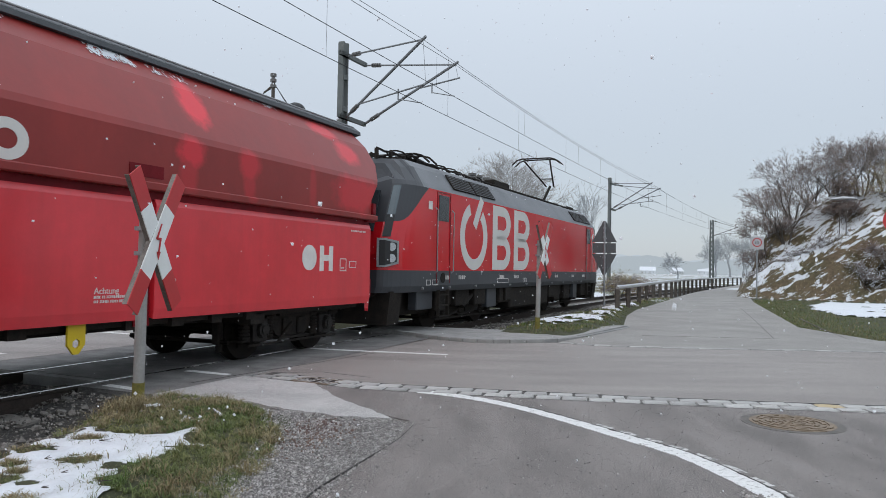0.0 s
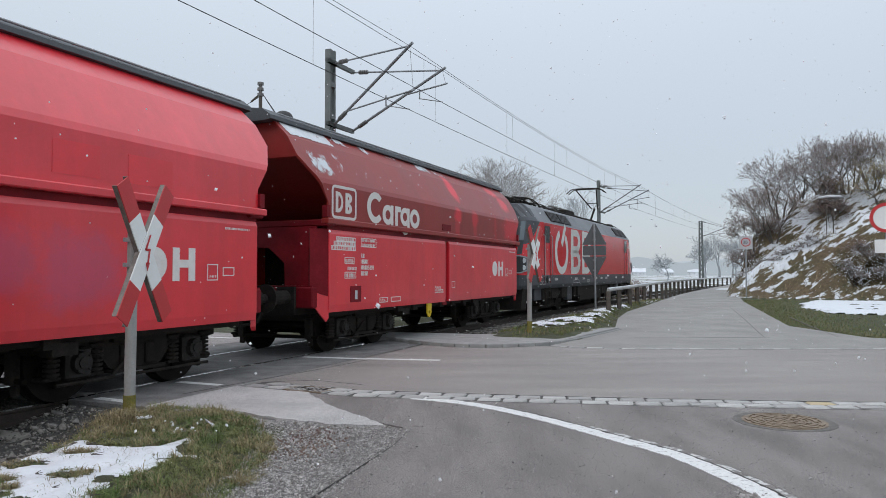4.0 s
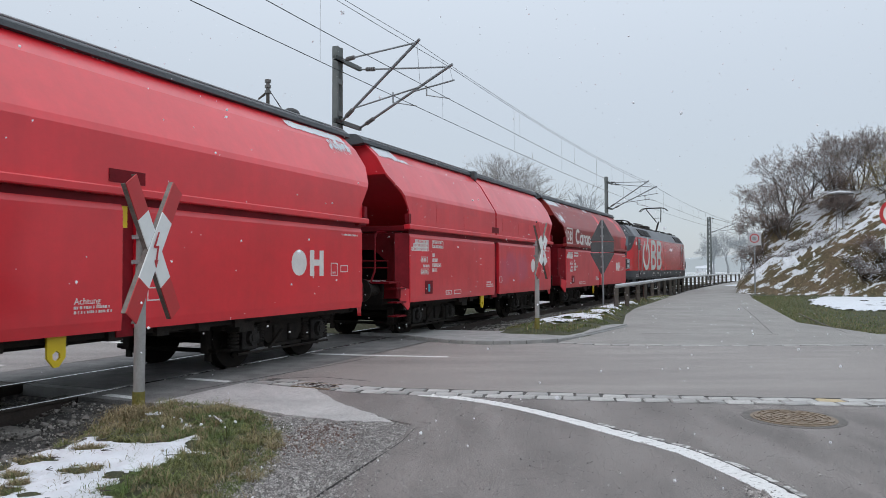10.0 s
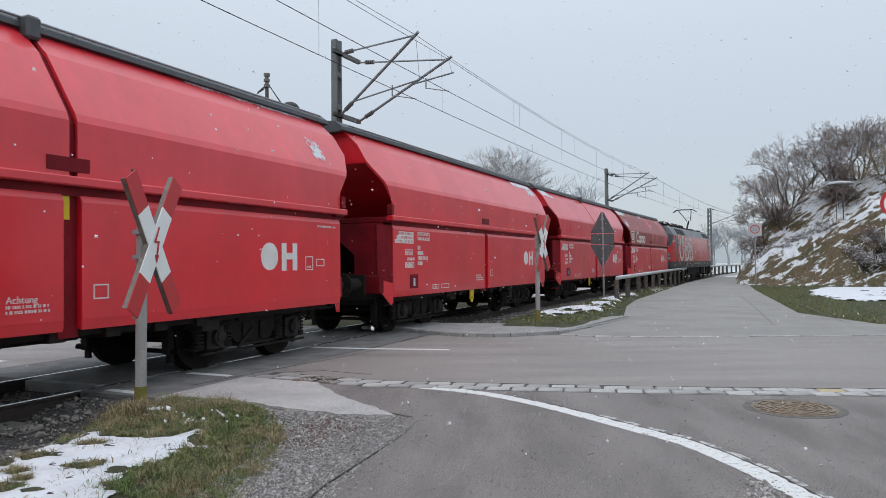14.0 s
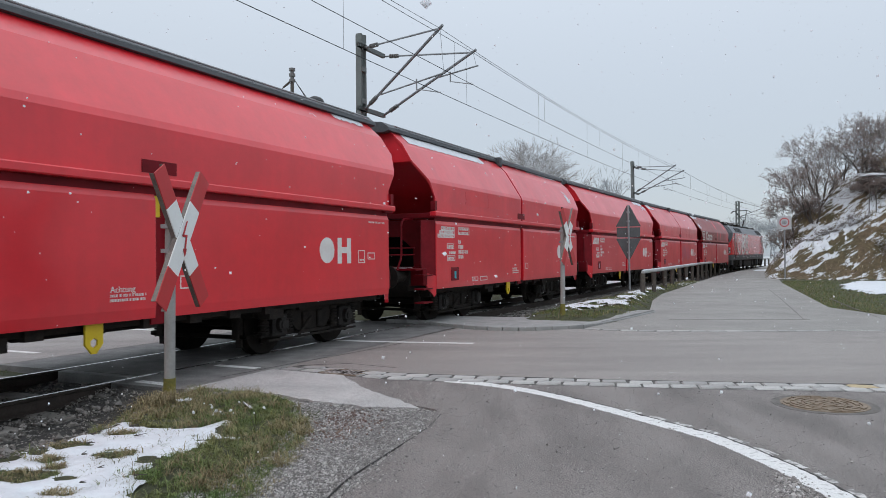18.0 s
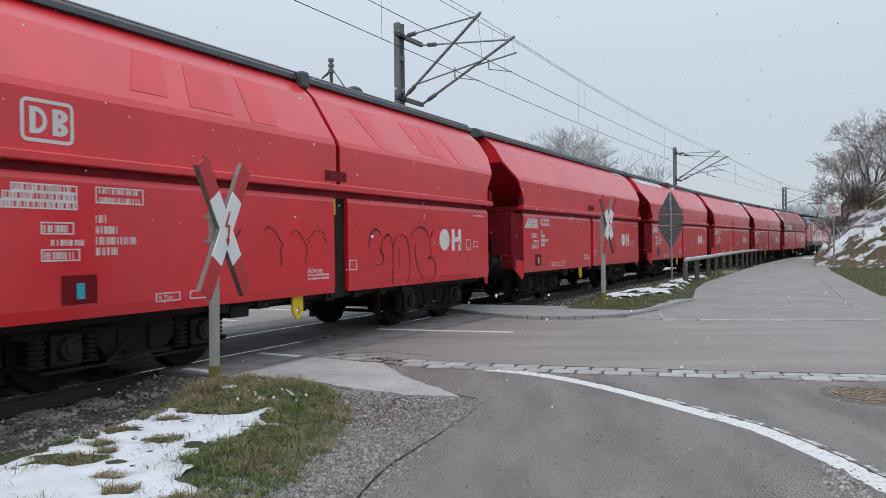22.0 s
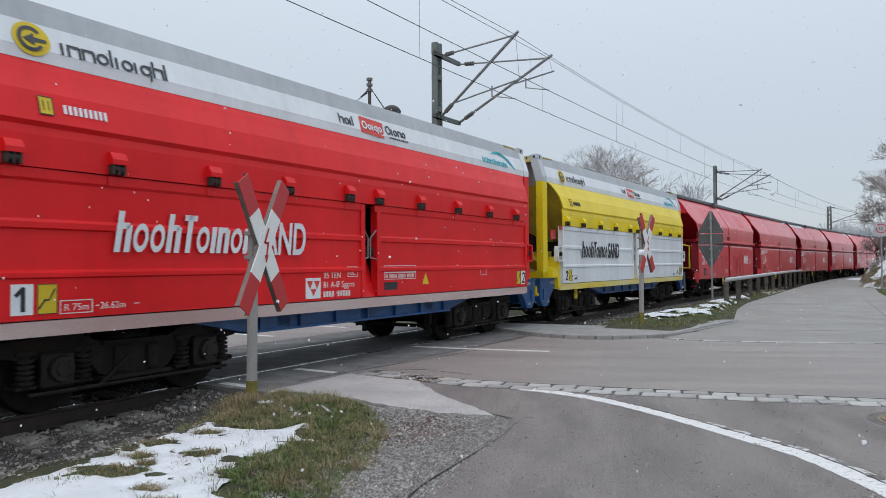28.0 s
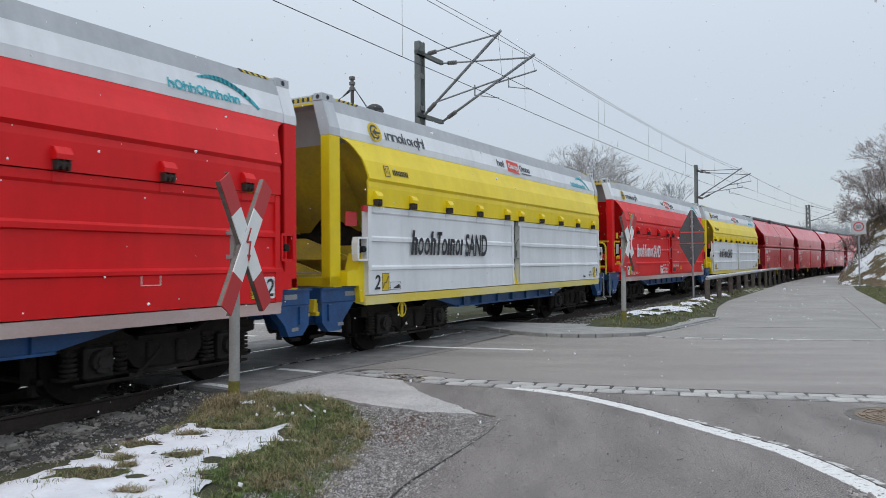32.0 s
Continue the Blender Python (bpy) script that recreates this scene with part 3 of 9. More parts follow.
def overhang():
    """The terrace edge that juts out over the hollow: an earth slab with its own underside."""
    index, top, low, faces = {}, [], [], []
    step = 0.16
    for j in range(24):
        for i in range(32):
            c, a = 2.4 + i * step, 45.3 + j * step
            x, y = 0.438 * a + 0.899 * c, 0.899 * a - 0.438 * c
            h = bank_height(x, y, False)
            if h > 2.3 and a < 49.0:
                index[(i, j)] = len(top)
                top.append((x, y, h + 0.03 + 0.05 * noise.noise(Vector((x * 3, y * 3, 1)))))
                low.append((x, y, 2.2 - 1.3 * (1 - smooth(2.7, 4.2, c)) + 0.45 * noise.fractal(Vector((x * 1.5, y * 1.5, 5)), 1.0, 2.0, 4)))
    n = len(top)
    quads = [q for q in ([(i, j), (i + 1, j), (i + 1, j + 1), (i, j + 1)] for i in range(31) for j in range(23)) if all(k in index for k in q)]
    count = collections.Counter()
    for q in quads:
        k = [index[p] for p in q]
        faces.append(k)
        faces.append([n + v for v in reversed(k)])
        for e in zip(k, k[1:] + k[:1]):
            count[tuple(sorted(e))] += 1
    for q in quads:
        k = [index[p] for p in q]
        for e in zip(k, k[1:] + k[:1]):
            if count[tuple(sorted(e))] == 1:
                faces.append([e[1], e[0], n + e[0], n + e[1]])
    ob = sheet("bank_overhang", top + low, faces, BANK)
    tagged(ob, "snowy earth ledge over a dark hollow in the bank", "bank", kind="structure")


overhang()


def slab(name, pts, mat, top=0.0, depth=0.12, label="", category="road"):
    tri = geometry.tessellate_polygon([[Vector((x, y, 0)) for x, y in pts]])
    k = len(pts)
    verts = [(x, y, top) for x, y in pts] + [(x, y, top - depth) for x, y in pts]
    faces = []
    for a, b, c in tri:
        (xa, ya), (xb, yb), (xc, yc) = pts[a], pts[b], pts[c]
        faces.append((a, b, c) if (xb - xa) * (yc - ya) - (yb - ya) * (xc - xa) > 0 else (a, c, b))
    faces += [(i, k + i, k + (i + 1) % k, (i + 1) % k) for i in range(k)]
    return tagged(sheet(name, verts, faces, mat), label, category, kind="structure")


# lines of the two sett strips that edge the main road
def near_strip(u):
    x = -2.6 + u
    q = x + 1.0
    if q < 0:
        return x, 8.81 - 0.53 * q
    return x, 8.81 - 0.235 * min(q, 6) + 0.0135 * min(q, 6) ** 2 - 0.075 * max(q - 6, 0)


def far_strip(u):
    return 2.2 + u, 13.82 + 0.65 * math.exp(-u / 0.7)


APRON = [(-0.34, 6.89), (-0.62, 7.15), (-1.2, 8.0), (-1.55, 8.75), (-1.75, 9.2)]
STRIP = [near_strip(u) for u in (0.85, 1.2, 1.6, 2.5, 3.4, 4.4, 5.4, 6.6, 7.6, 12, 40)]
slab("near_road", APRON + STRIP + [(38, -8), (-2.2, -8), (-1.35, 2.0), (-0.95, 3.6), (-0.77, 4.58), (-0.61, 5.38), (-0.42, 6.1)], ASPHALT, 0.0, label="dark patched asphalt of the side road mouth")
C1, C2 = track(8.2, -1.95), track(14.35, -1.95)
slab("main_road", STRIP[::-1] + [near_strip(0.1), C1[:2], C2[:2], (-1.9, 16.08), (-1.13, 15.83), (-0.36, 14.84), (0.32, 14.29), (1.21, 14.2)] + [far_strip(u) for u in (0, 0.5, 1, 2, 5, 12, 34)], ASPHALT_ROAD, 0.0, label="grey worn asphalt main road leading to the level crossing")
F1, F2 = track(6.55, 1.95), track(14.35, 1.95)
G1, G2 = track(6.7, 40), track(13.5, 40)
slab("road_beyond", [F1[:2], G1[:2], G2[:2], F2[:2]], ASPHALT_ROAD, 0.0, label="grey asphalt road beyond the railway track")
slab("side_lane", [(2.2, 14.47), (2.42, 14.91), (3.1, 16.02), (4.5, 18.6), (5.75, 23.3), (7.0, 27.0), (9.65, 33.2), (15.94, 48.0), (22.5, 62.0), (30.0, 77.0), (40, 97.0), (44, 95), (34.5, 75.5), (27.5, 61.0), (20.6, 50.0), (15.2, 36.1), (11.25, 24.7), (9.55, 19.8), (9.6, 16.2), (12, 14.6), (18, 14.2)] + [far_strip(u) for u in (12, 5, 2, 1, 0.5)], ASPHALT_LANE, 0.0, label="pale asphalt lane that runs beside the track")
def broken(pts, size):
    """The same line with a crumbled edge."""
    out = []
    for p, q in zip(pts, pts[1:]):
        n = max(int(math.hypot(q[0] - p[0], q[1] - p[1]) / 0.05), 1)
        for k in range(n):
            x, y = p[0] + (q[0] - p[0]) * k / n, p[1] + (q[1] - p[1]) * k / n
            out.append((x + size * noise.fractal(Vector((x * 6, y * 6, 1)), 1.0, 2.0, 3), y + size * noise.fractal(Vector((x * 6, y * 6, 4)), 1.0, 2.0, 3)))
    return out + [pts[-1]]


slab("concrete_apron", [track(6.1, -1.95)[:2]] + broken([(-2.38, 7.85), (-1.79, 7.43), (-1.08, 7.02), (-0.52, 6.96)], 0.05) + broken(APRON[1:], 0.03) + [(near_strip(0.85)[0] - 0.11, near_strip(0.85)[1] - 0.21), (near_strip(0.1)[0] - 0.11, near_strip(0.1)[1] - 0.21), track(8.2, -1.95)[:2]], CONCRETE, 0.006, label="pale concrete apron at the crossing edge", category="pavement")
slab("gravel_shoulder", [(-0.34, 6.89), (-1.02, 6.95), (-1.79, 7.43), (-1.95, 7.3), (-1.72, 6.9), (-1.5, 6.4), (-1.4, 5.4), (-1.5, 4.66), (-1.9, 3.4), (-2.6, 1.0), (-4, -4), (-2.0, -4), (-1.35, 2.0), (-0.95, 3.6), (-0.77, 4.58), (-0.61, 5.38), (-0.42, 6.1)], GRAVEL_BED, -0.012, label="grey crushed gravel shoulder beside the asphalt", category="gravel")
# island verge pavement by the kerb
slab("kerb_pavement", [(-1.9, 16.08), (-1.13, 15.83), (-0.36, 14.84), (0.32, 14.29), (1.21, 14.2), (2.42, 14.91), (3.1, 16.02), (4.61, 18.6), (4.2, 18.5), (2.9, 16.9), (1.2, 16.6), (-0.4, 17.0), (-1.4, 17.4)], KERB, 0.055, 0.2, label="low pale paved kerb around the verge", category="pavement")

# crossing deck between and beside the rails
for a, b, s0 in ((-1.93, -0.80, 6.1), (-0.68, 0.68, 6.62), (0.80, 1.93, 6.55)):
    slab("crossing_deck", [track(s0, a)[:2], track(14.35, a)[:2], track(14.35, b)[:2], track(s0, b)[:2]], DECK, 0.0, 0.2, label="dark rubber and asphalt level crossing deck", category="level crossing")


# worn concrete edge beam at the near end of the middle deck
slab("deck_edge", [track(6.47, -0.62)[:2], track(6.60, -0.66)[:2], track(6.60, 0.66)[:2], track(6.47, 0.62)[:2]], KERB, -0.004, 0.2, label="pale worn edge beam of the crossing deck", category="level crossing")


# rails, sleepers and ballast
def rail_line(lat):
    ob = thing("rail", "rusty steel rail with a polished head", "rail", "rails of the track")
    half = [(-0.07, -0.172), (0.07, -0.172), (0.07, -0.16), (0.012, -0.135), (0.012, -0.045), (0.036, -0.03), (0.036, -0.004), (-0.036, -0.004), (-0.036, -0.03), (-0.012, -0.045), (-0.012, -0.135), (-0.07, -0.16)]
    ss = [-140, -60, -20, 0, S0] + [S0 + 3 * i for i in range(1, 56)]
    for name, prof, mat in (("rail_body", half, RUST), ("rail_head", [(-0.03, -0.004), (0.03, -0.004), (0.026, 0.0), (-0.026, 0.0)], RAIL_TOP)):
        verts, faces = [], []
        k = len(prof)
        for s in ss:
            for o, z in prof:
                x, y, _ = track(s, lat + o)
                verts.append((x, y, z))
        for i in range(len(ss) - 1):
            for j in range(k):
                faces.append((i * k + j, i * k + (j + 1) % k, (i + 1) * k + (j + 1) % k, (i + 1) * k + j))
        sheet(name, verts, faces, mat, ob)


rail_line(-0.7535)
rail_line(0.7535)


def heap(s, lat):
    """Ballast heaped up against the end of the crossing deck."""
    return 0.17 * smooth(5.0, 6.15, s) if lat < -0.85 else 0.06 * smooth(5.6, 6.4, s)


def ballast_bed():
    near = [(-2.55, -0.30), (-1.75, -0.24), (-0.95, -0.20), (-0.84, -0.20), (-0.66, -0.20), (0.95, -0.20), (1.45, -0.23), (1.7, -0.36)]
    far = [(-2.55, -0.30), (-1.75, -0.19), (-0.95, -0.17), (0.95, -0.17), (1.75, -0.19), (2.6, -0.34)]
    for prof, ss in ((near, [-140 + 7.2 * i for i in range(20)] + [3.4 + 0.1 * i for i in range(32)]), (far, [14.4 + 2.6 * i for i in range(61)])):
        verts, faces, k = [], [], len(prof)
        for s in ss:
            for o, z in prof:
                x, y, _ = track(s, o)
                verts.append((x, y, z + 0.01 * noise.noise(Vector((s, o, 1))) + (heap(s, o) if s < 7 else 0)))
        for i in range(len(ss) - 1):
            for j in range(k - 1):
                faces.append((i * k + j, i * k + j + 1, (i + 1) * k + j + 1, (i + 1) * k + j))
        tagged(sheet("ballast_bed", verts, faces, BALLAST_BED), "dark brown-grey stone ballast under the track", "ballast", kind="structure")


ballast_bed()


def sleepers():
    bm = BM()
    box(bm, -0.13, 0.13, -1.3, 1.3, -0.36, -0.165, 0.02)
    first = tagged(part("sleeper", bm, SLEEPER), "weathered concrete railway sleeper", "sleeper", "sleepers of the track")
    first.matrix_basis = beside(5.75, 0)
    for i in range(1, 22):
        copy_thing(first, beside(5.75 - 0.62 * i, 0))
    for i in range(60):
        copy_thing(first, beside(14.9 + 0.62 * i, 0))


sleepers()

# ---- the train ----
# local axes of every vehicle: x ahead, y to the far side, z up from the rail head; the near side is -y
def decal(bm, x0, x1, z0, z1, y=-1.46, proud=0.004):
    box(bm, x0, x1, y - proud, y, z0, z1)


def ring(bm, cx, cz, r, w, y, seg=28, sx=1.0, a0=0.0, a1=360.0):
    n = max(int(seg * (a1 - a0) / 360), 3)
    full = a1 - a0 >= 360
    rows = []
    for i in range(n + (0 if full else 1)):
        a = radians(a0 + (a1 - a0) * i / n)
        c, s = math.cos(a), math.sin(a)
        rows.append([bm.verts.new((cx + q * c * sx, yy, cz + q * s)) for q in (r, r - w) for yy in (y, y - 0.004)])
    for i in range(n):
        p, q = rows[i], rows[(i + 1) % len(rows)]
        bm.faces.new((p[1], q[1], q[3], p[3]))
        bm.faces.new((p[0], q[0], q[1], p[1]))
        bm.faces.new((p[2], p[3], q[3], q[2]))


def disc(bm, cx, cz, r, y, seg=24, sx=1.0):
    plate(bm, [(cx + r * math.cos(2 * math.pi * i / seg) * sx, y, cz + r * math.sin(2 * math.pi * i / seg)) for i in range(seg)], (0, -0.004, 0))


def stroke(bm, pts, w, y):
    """A painted line of width w through (x, z) points on the near side."""
    for (xa, za), (xb, zb) in zip(pts, pts[1:]):
        d = Vector((xb - xa, 0, zb - za))
        if d.length < 1e-4:
            continue
        n = Vector((-d.z, 0, d.x)).normalized() * w / 2
        e = d.normalized() * w * 0.3
        a, b = Vector((xa, y, za)) - e, Vector((xb, y, zb)) + e
        plate(bm, [a - n, b - n, b + n, a + n], (0, -0.004, 0))


def lettering(text, size, name, mat, parent, x, z, y, bold=0.0, width=0.0):
    cu = bpy.data.curves.new(name, "FONT")
    cu.body, cu.size, cu.extrude = text, size, 0.002
    cu.offset, cu.shear = bold, 0.16 if bold else 0.0
    tmp = bpy.data.objects.new(name, cu)
    me = bpy.data.meshes.new_from_object(tmp)
    bpy.data.objects.remove(tmp)
    if width:
        xs = [v.co.x for v in me.vertices]
        me.transform(Matrix.Diagonal((width / (max(xs) - min(xs)), 1, 1, 1)))
    me.transform(Matrix.Translation((x, y, z)) @ Matrix.Rotation(radians(90), 4, "X"))
    me.materials.clear()
    me.materials.append(mat)
    ob = new(name, me)
    ob.parent = parent
    return ob


def mark_row(bm, kinds, x, z, h, width, y, thick=0.15, slant=0.0, low=0.72):
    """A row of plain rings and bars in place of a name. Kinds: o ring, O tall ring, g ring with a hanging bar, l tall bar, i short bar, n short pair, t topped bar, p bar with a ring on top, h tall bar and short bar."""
    wide = {"o": 0.50, "O": 0.66, "g": 0.52, "l": 0.20, "i": 0.22, "n": 0.50, "t": 0.48, "p": 0.56, "h": 0.50, " ": 0.3}
    k = width / (sum(wide[c] for c in kinds) * h)
    first = len(bm.verts)
    t = thick * h
    for c in kinds:
        w = wide[c] * h * k - 0.45 * t
        u, v = low * h / 2, h / 2
        if c == "o" or c == "g":
            ring(bm, x + w / 2, z + u, u, t, y, sx=w / 2 / u, seg=20)
        if c == "g":
            decal(bm, x + w - t, x + w, z - 0.25 * h, z + low * h, y)
        if c == "O":
            ring(bm, x + w / 2, z + v, v, t, y, sx=w / 2 / v, seg=24)
        if c in "lphn":
            decal(bm, x, x + t, z, z + (h if c != "n" else low * h), y)
        if c == "i":
            decal(bm, x, x + t, z, z + low * h, y)
        if c in "nh":
            decal(bm, x + w - t, x + w, z, z + low * h * 0.92, y)
            decal(bm, x + t, x + w - t * 0.5, z + low * h - t, z + low * h, y)
        if c == "t":
            decal(bm, x + w / 2 - t / 2, x + w / 2 + t / 2, z, z + h, y)
            decal(bm, x, x + w, z + h - t, z + h, y)
        if c == "p":
            ring(bm, x + w * 0.55, z + 0.72 * h, 0.28 * h, t, y, sx=w * 0.45 / (0.28 * h), seg=18)
        x += wide[c] * h * k
    bm.verts.ensure_lookup_table()
    for vert in bm.verts[first:]:
        vert.co.x += slant * (vert.co.z - z)


WHEELS = []


def bogie(parent, x, base=1.8, dia=0.92, frame_mat=None, heavy=False):
    """Bogie with a deep side frame, axle boxes in spring nests, brake gear and two wheelsets that turn."""
    bm = BM()
    r = dia / 2
    h = base / 2
    for sy in (-1, 1):
        y = sy * 1.0
        # cast side frame: low belly between the axles, arched over each box
        prism(bm, [(x - h - 0.52, 0.60), (x - h - 0.30, 0.56), (x - h + 0.30, 0.56), (x - h + 0.48, 0.34), (x - 0.25, 0.27), (x + 0.25, 0.27), (x + h - 0.48, 0.34), (x + h - 0.30, 0.56), (x + h + 0.30, 0.56), (x + h + 0.52, 0.60),
                   (x + h + 0.52, 0.74), (x + h - 0.2, 0.80), (x + 0.4, 0.66), (x - 0.4, 0.66), (x - h + 0.2, 0.80), (x - h - 0.52, 0.74)], y - 0.05, y + 0.05, axis="y")
        for z0, z1 in ((0.27, 0.31), (0.64, 0.68)):
            box(bm, x - 0.42, x + 0.42, y - 0.12, y + 0.12, z0, z1)
        # belly pockets and the long brake pull rod
        for k in (-0.2, 0.2):
            box(bm, x + k - 0.07, x + k + 0.07, min(y, y + sy * 0.09), max(y, y + sy * 0.09), 0.33, 0.60, 0.015)
        rod(bm, (x - h - 0.3, sy * 1.13, 0.235), (x + h + 0.3, sy * 1.13, 0.235), 0.02, seg=6)
        rod(bm, (x - h + 0.45, sy * 1.12, 0.24), (x - 0.1, sy * 1.12, 0.52), 0.022, seg=6)
        for sx in (-1, 1):
            cx = x + sx * h
            for k in (-0.29, 0.29):
                # coil springs: stacked turns between two cups
                for q in range(5):
                    rod(bm, (cx + k, y + sy * 0.04, 0.335 + 0.052 * q), (cx + k, y + sy * 0.04, 0.365 + 0.052 * q), 0.088, seg=9)
                rod(bm, (cx + k, y + sy * 0.04, 0.30), (cx + k, y + sy * 0.04, 0.60), 0.055, seg=6)
                box(bm, cx + k - 0.10, cx + k + 0.10, y - 0.08, y + 0.14, 0.59, 0.66, 0.015)
                box(bm, cx + k - 0.10, cx + k + 0.10, y - 0.08, y + 0.14, 0.28, 0.32, 0.01)
            # brake hangers and blocks on both sides of the wheel
            for w2 in (-1, 1):
                bx = cx + w2 * (r + 0.07)
                box(bm, bx - 0.05, bx + 0.05, sy * 0.75 - 0.07, sy * 0.75 + 0.07, r - 0.2, r + 0.18, 0.015)
                box(bm, bx - 0.02, bx + 0.02, sy * 0.75 - 0.03, sy * 0.75 + 0.03, r + 0.1, 0.86)
                rod(bm, (bx, -0.95, 0.30), (bx, 0.95, 0.30), 0.035, seg=6)
            # life guard before the outer wheel
            box(bm, x + sx * (h + 0.50) - 0.02, x + sx * (h + 0.50) + 0.02, sy * 0.76 - 0.05, sy * 0.76 + 0.05, 0.14, 0.62)
    box(bm, x - 0.22, x + 0.22, -1.0, 1.0, 0.42, 0.74, 0.03)
    box(bm, x - h + 0.5, x + h - 0.5, -0.60, 0.60, 0.34, 0.74)
    for sx in (-1, 1):
        box(bm, x + sx * (h + 0.46) - 0.06, x + sx * (h + 0.46) + 0.06, -1.0, 1.0, 0.58, 0.72)
    if heavy:
        for sy in (-1, 1):
            box(bm, x - h - 0.1, x + h + 0.1, sy * 1.12 - 0.08, sy * 1.12 + 0.08, 0.55, 0.95, 0.04)
            rod(bm, (x - 0.5, sy * 1.26, 0.5), (x + 0.5, sy * 1.26, 0.95), 0.06)
            for k in (-0.3, 0.3):
                rod(bm, (x + k, sy * 1.15, 0.55), (x + k, sy * 1.15, 1.1), 0.13, seg=10)
    fr = part("bogie", bm, frame_mat or FRAME_DARK, parent)
    for sy in (-1, 1):
        for sx in (-1, 1):
            cx = x + sx * h
            bm = BM()
            box(bm, cx - 0.17, cx + 0.17, min(sy * 0.94, sy * 1.14), max(sy * 0.94, sy * 1.14), r - 0.19, r + 0.17, 0.03)
            rod(bm, (cx, sy * 1.12, r), (cx, sy * 1.20, r), 0.135, 0.12, seg=14)
            rod(bm, (cx, sy * 1.20, r), (cx, sy * 1.215, r), 0.07, seg=8)
            for k in range(4):
                a = math.pi / 4 + math.pi / 2 * k
                rod(bm, (cx + 0.105 * math.cos(a), sy * 1.19, r + 0.105 * math.sin(a)), (cx + 0.105 * math.cos(a), sy * 1.215, r + 0.105 * math.sin(a)), 0.016, seg=5)
            part("axle_box", bm, AXLE_BOX, fr)
    for sx in (-1, 1):
        w = BM()
        for sy in (-1, 1):
            rod(w, (0, sy * 0.69, 0), (0, sy * 0.82, 0), r, seg=32)
            rod(w, (0, sy * 0.66, 0), (0, sy * 0.69, 0), r + 0.028, seg=32)
            rod(w, (0, sy * 0.82, 0), (0, sy * 0.86, 0), 0.16, seg=12)
            for k in range(6):
                a = math.pi / 3 * k
                box(w, 0.26 * math.cos(a) - 0.05, 0.26 * math.cos(a) + 0.05, sy * 0.835 - 0.02, sy * 0.835 + 0.02, 0.26 * math.sin(a) - 0.05, 0.26 * math.sin(a) + 0.05)
        rod(w, (0, -0.9, 0), (0, 0.9, 0), 0.08, seg=10)
        wh = part("wheelset", w, WHEEL, fr)
        WHEELS.append((wh, x + sx * h, r))
    return fr


def buffers(parent, x, way, mat):
    for y in (-0.875, 0.875):
        bm = BM()
        rod(bm, (x, y, 1.05), (x + way * 0.42, y, 1.05), 0.12, seg=12)
        rod(bm, (x + way * 0.42, y, 1.05), (x + way * 0.58, y, 1.05), 0.075, seg=12)
        rod(bm, (x + way * 0.58, y, 1.05), (x + way * 0.62, y, 1.05), 0.23, seg=20)
        box(bm, x, x + way * 0.06, y - 0.18, y + 0.18, 0.87, 1.23)
        part("buffer", bm, mat, parent)
    bm = BM()
    rod(bm, (x, 0, 1.05), (x + way * 0.3, 0, 1.0), 0.06)
    rod(bm, (x + way * 0.3, -0.06, 1.0), (x + way * 0.5, -0.06, 0.7), 0.025)
    rod(bm, (x + way * 0.3, 0.06, 1.0), (x + way * 0.5, 0.06, 0.7), 0.025)
    part("coupling", bm, FRAME_DARK, parent)
    for y0, z0 in ((0.45, 0.6), (-0.45, 0.62)):
        bm = BM()
        pipe(bm, [(x, y0, 0.95), (x + way * 0.25, y0, z0), (x + way * 0.5, y0 * 0.67, z0 - 0.04)], 0.025)
        part("brake_hose", bm, FRAME_DARK, parent)


A0, B0 = -5.50, 5.02       # ends of the side flaps of a hopper wagon
SPLIT = -0.33


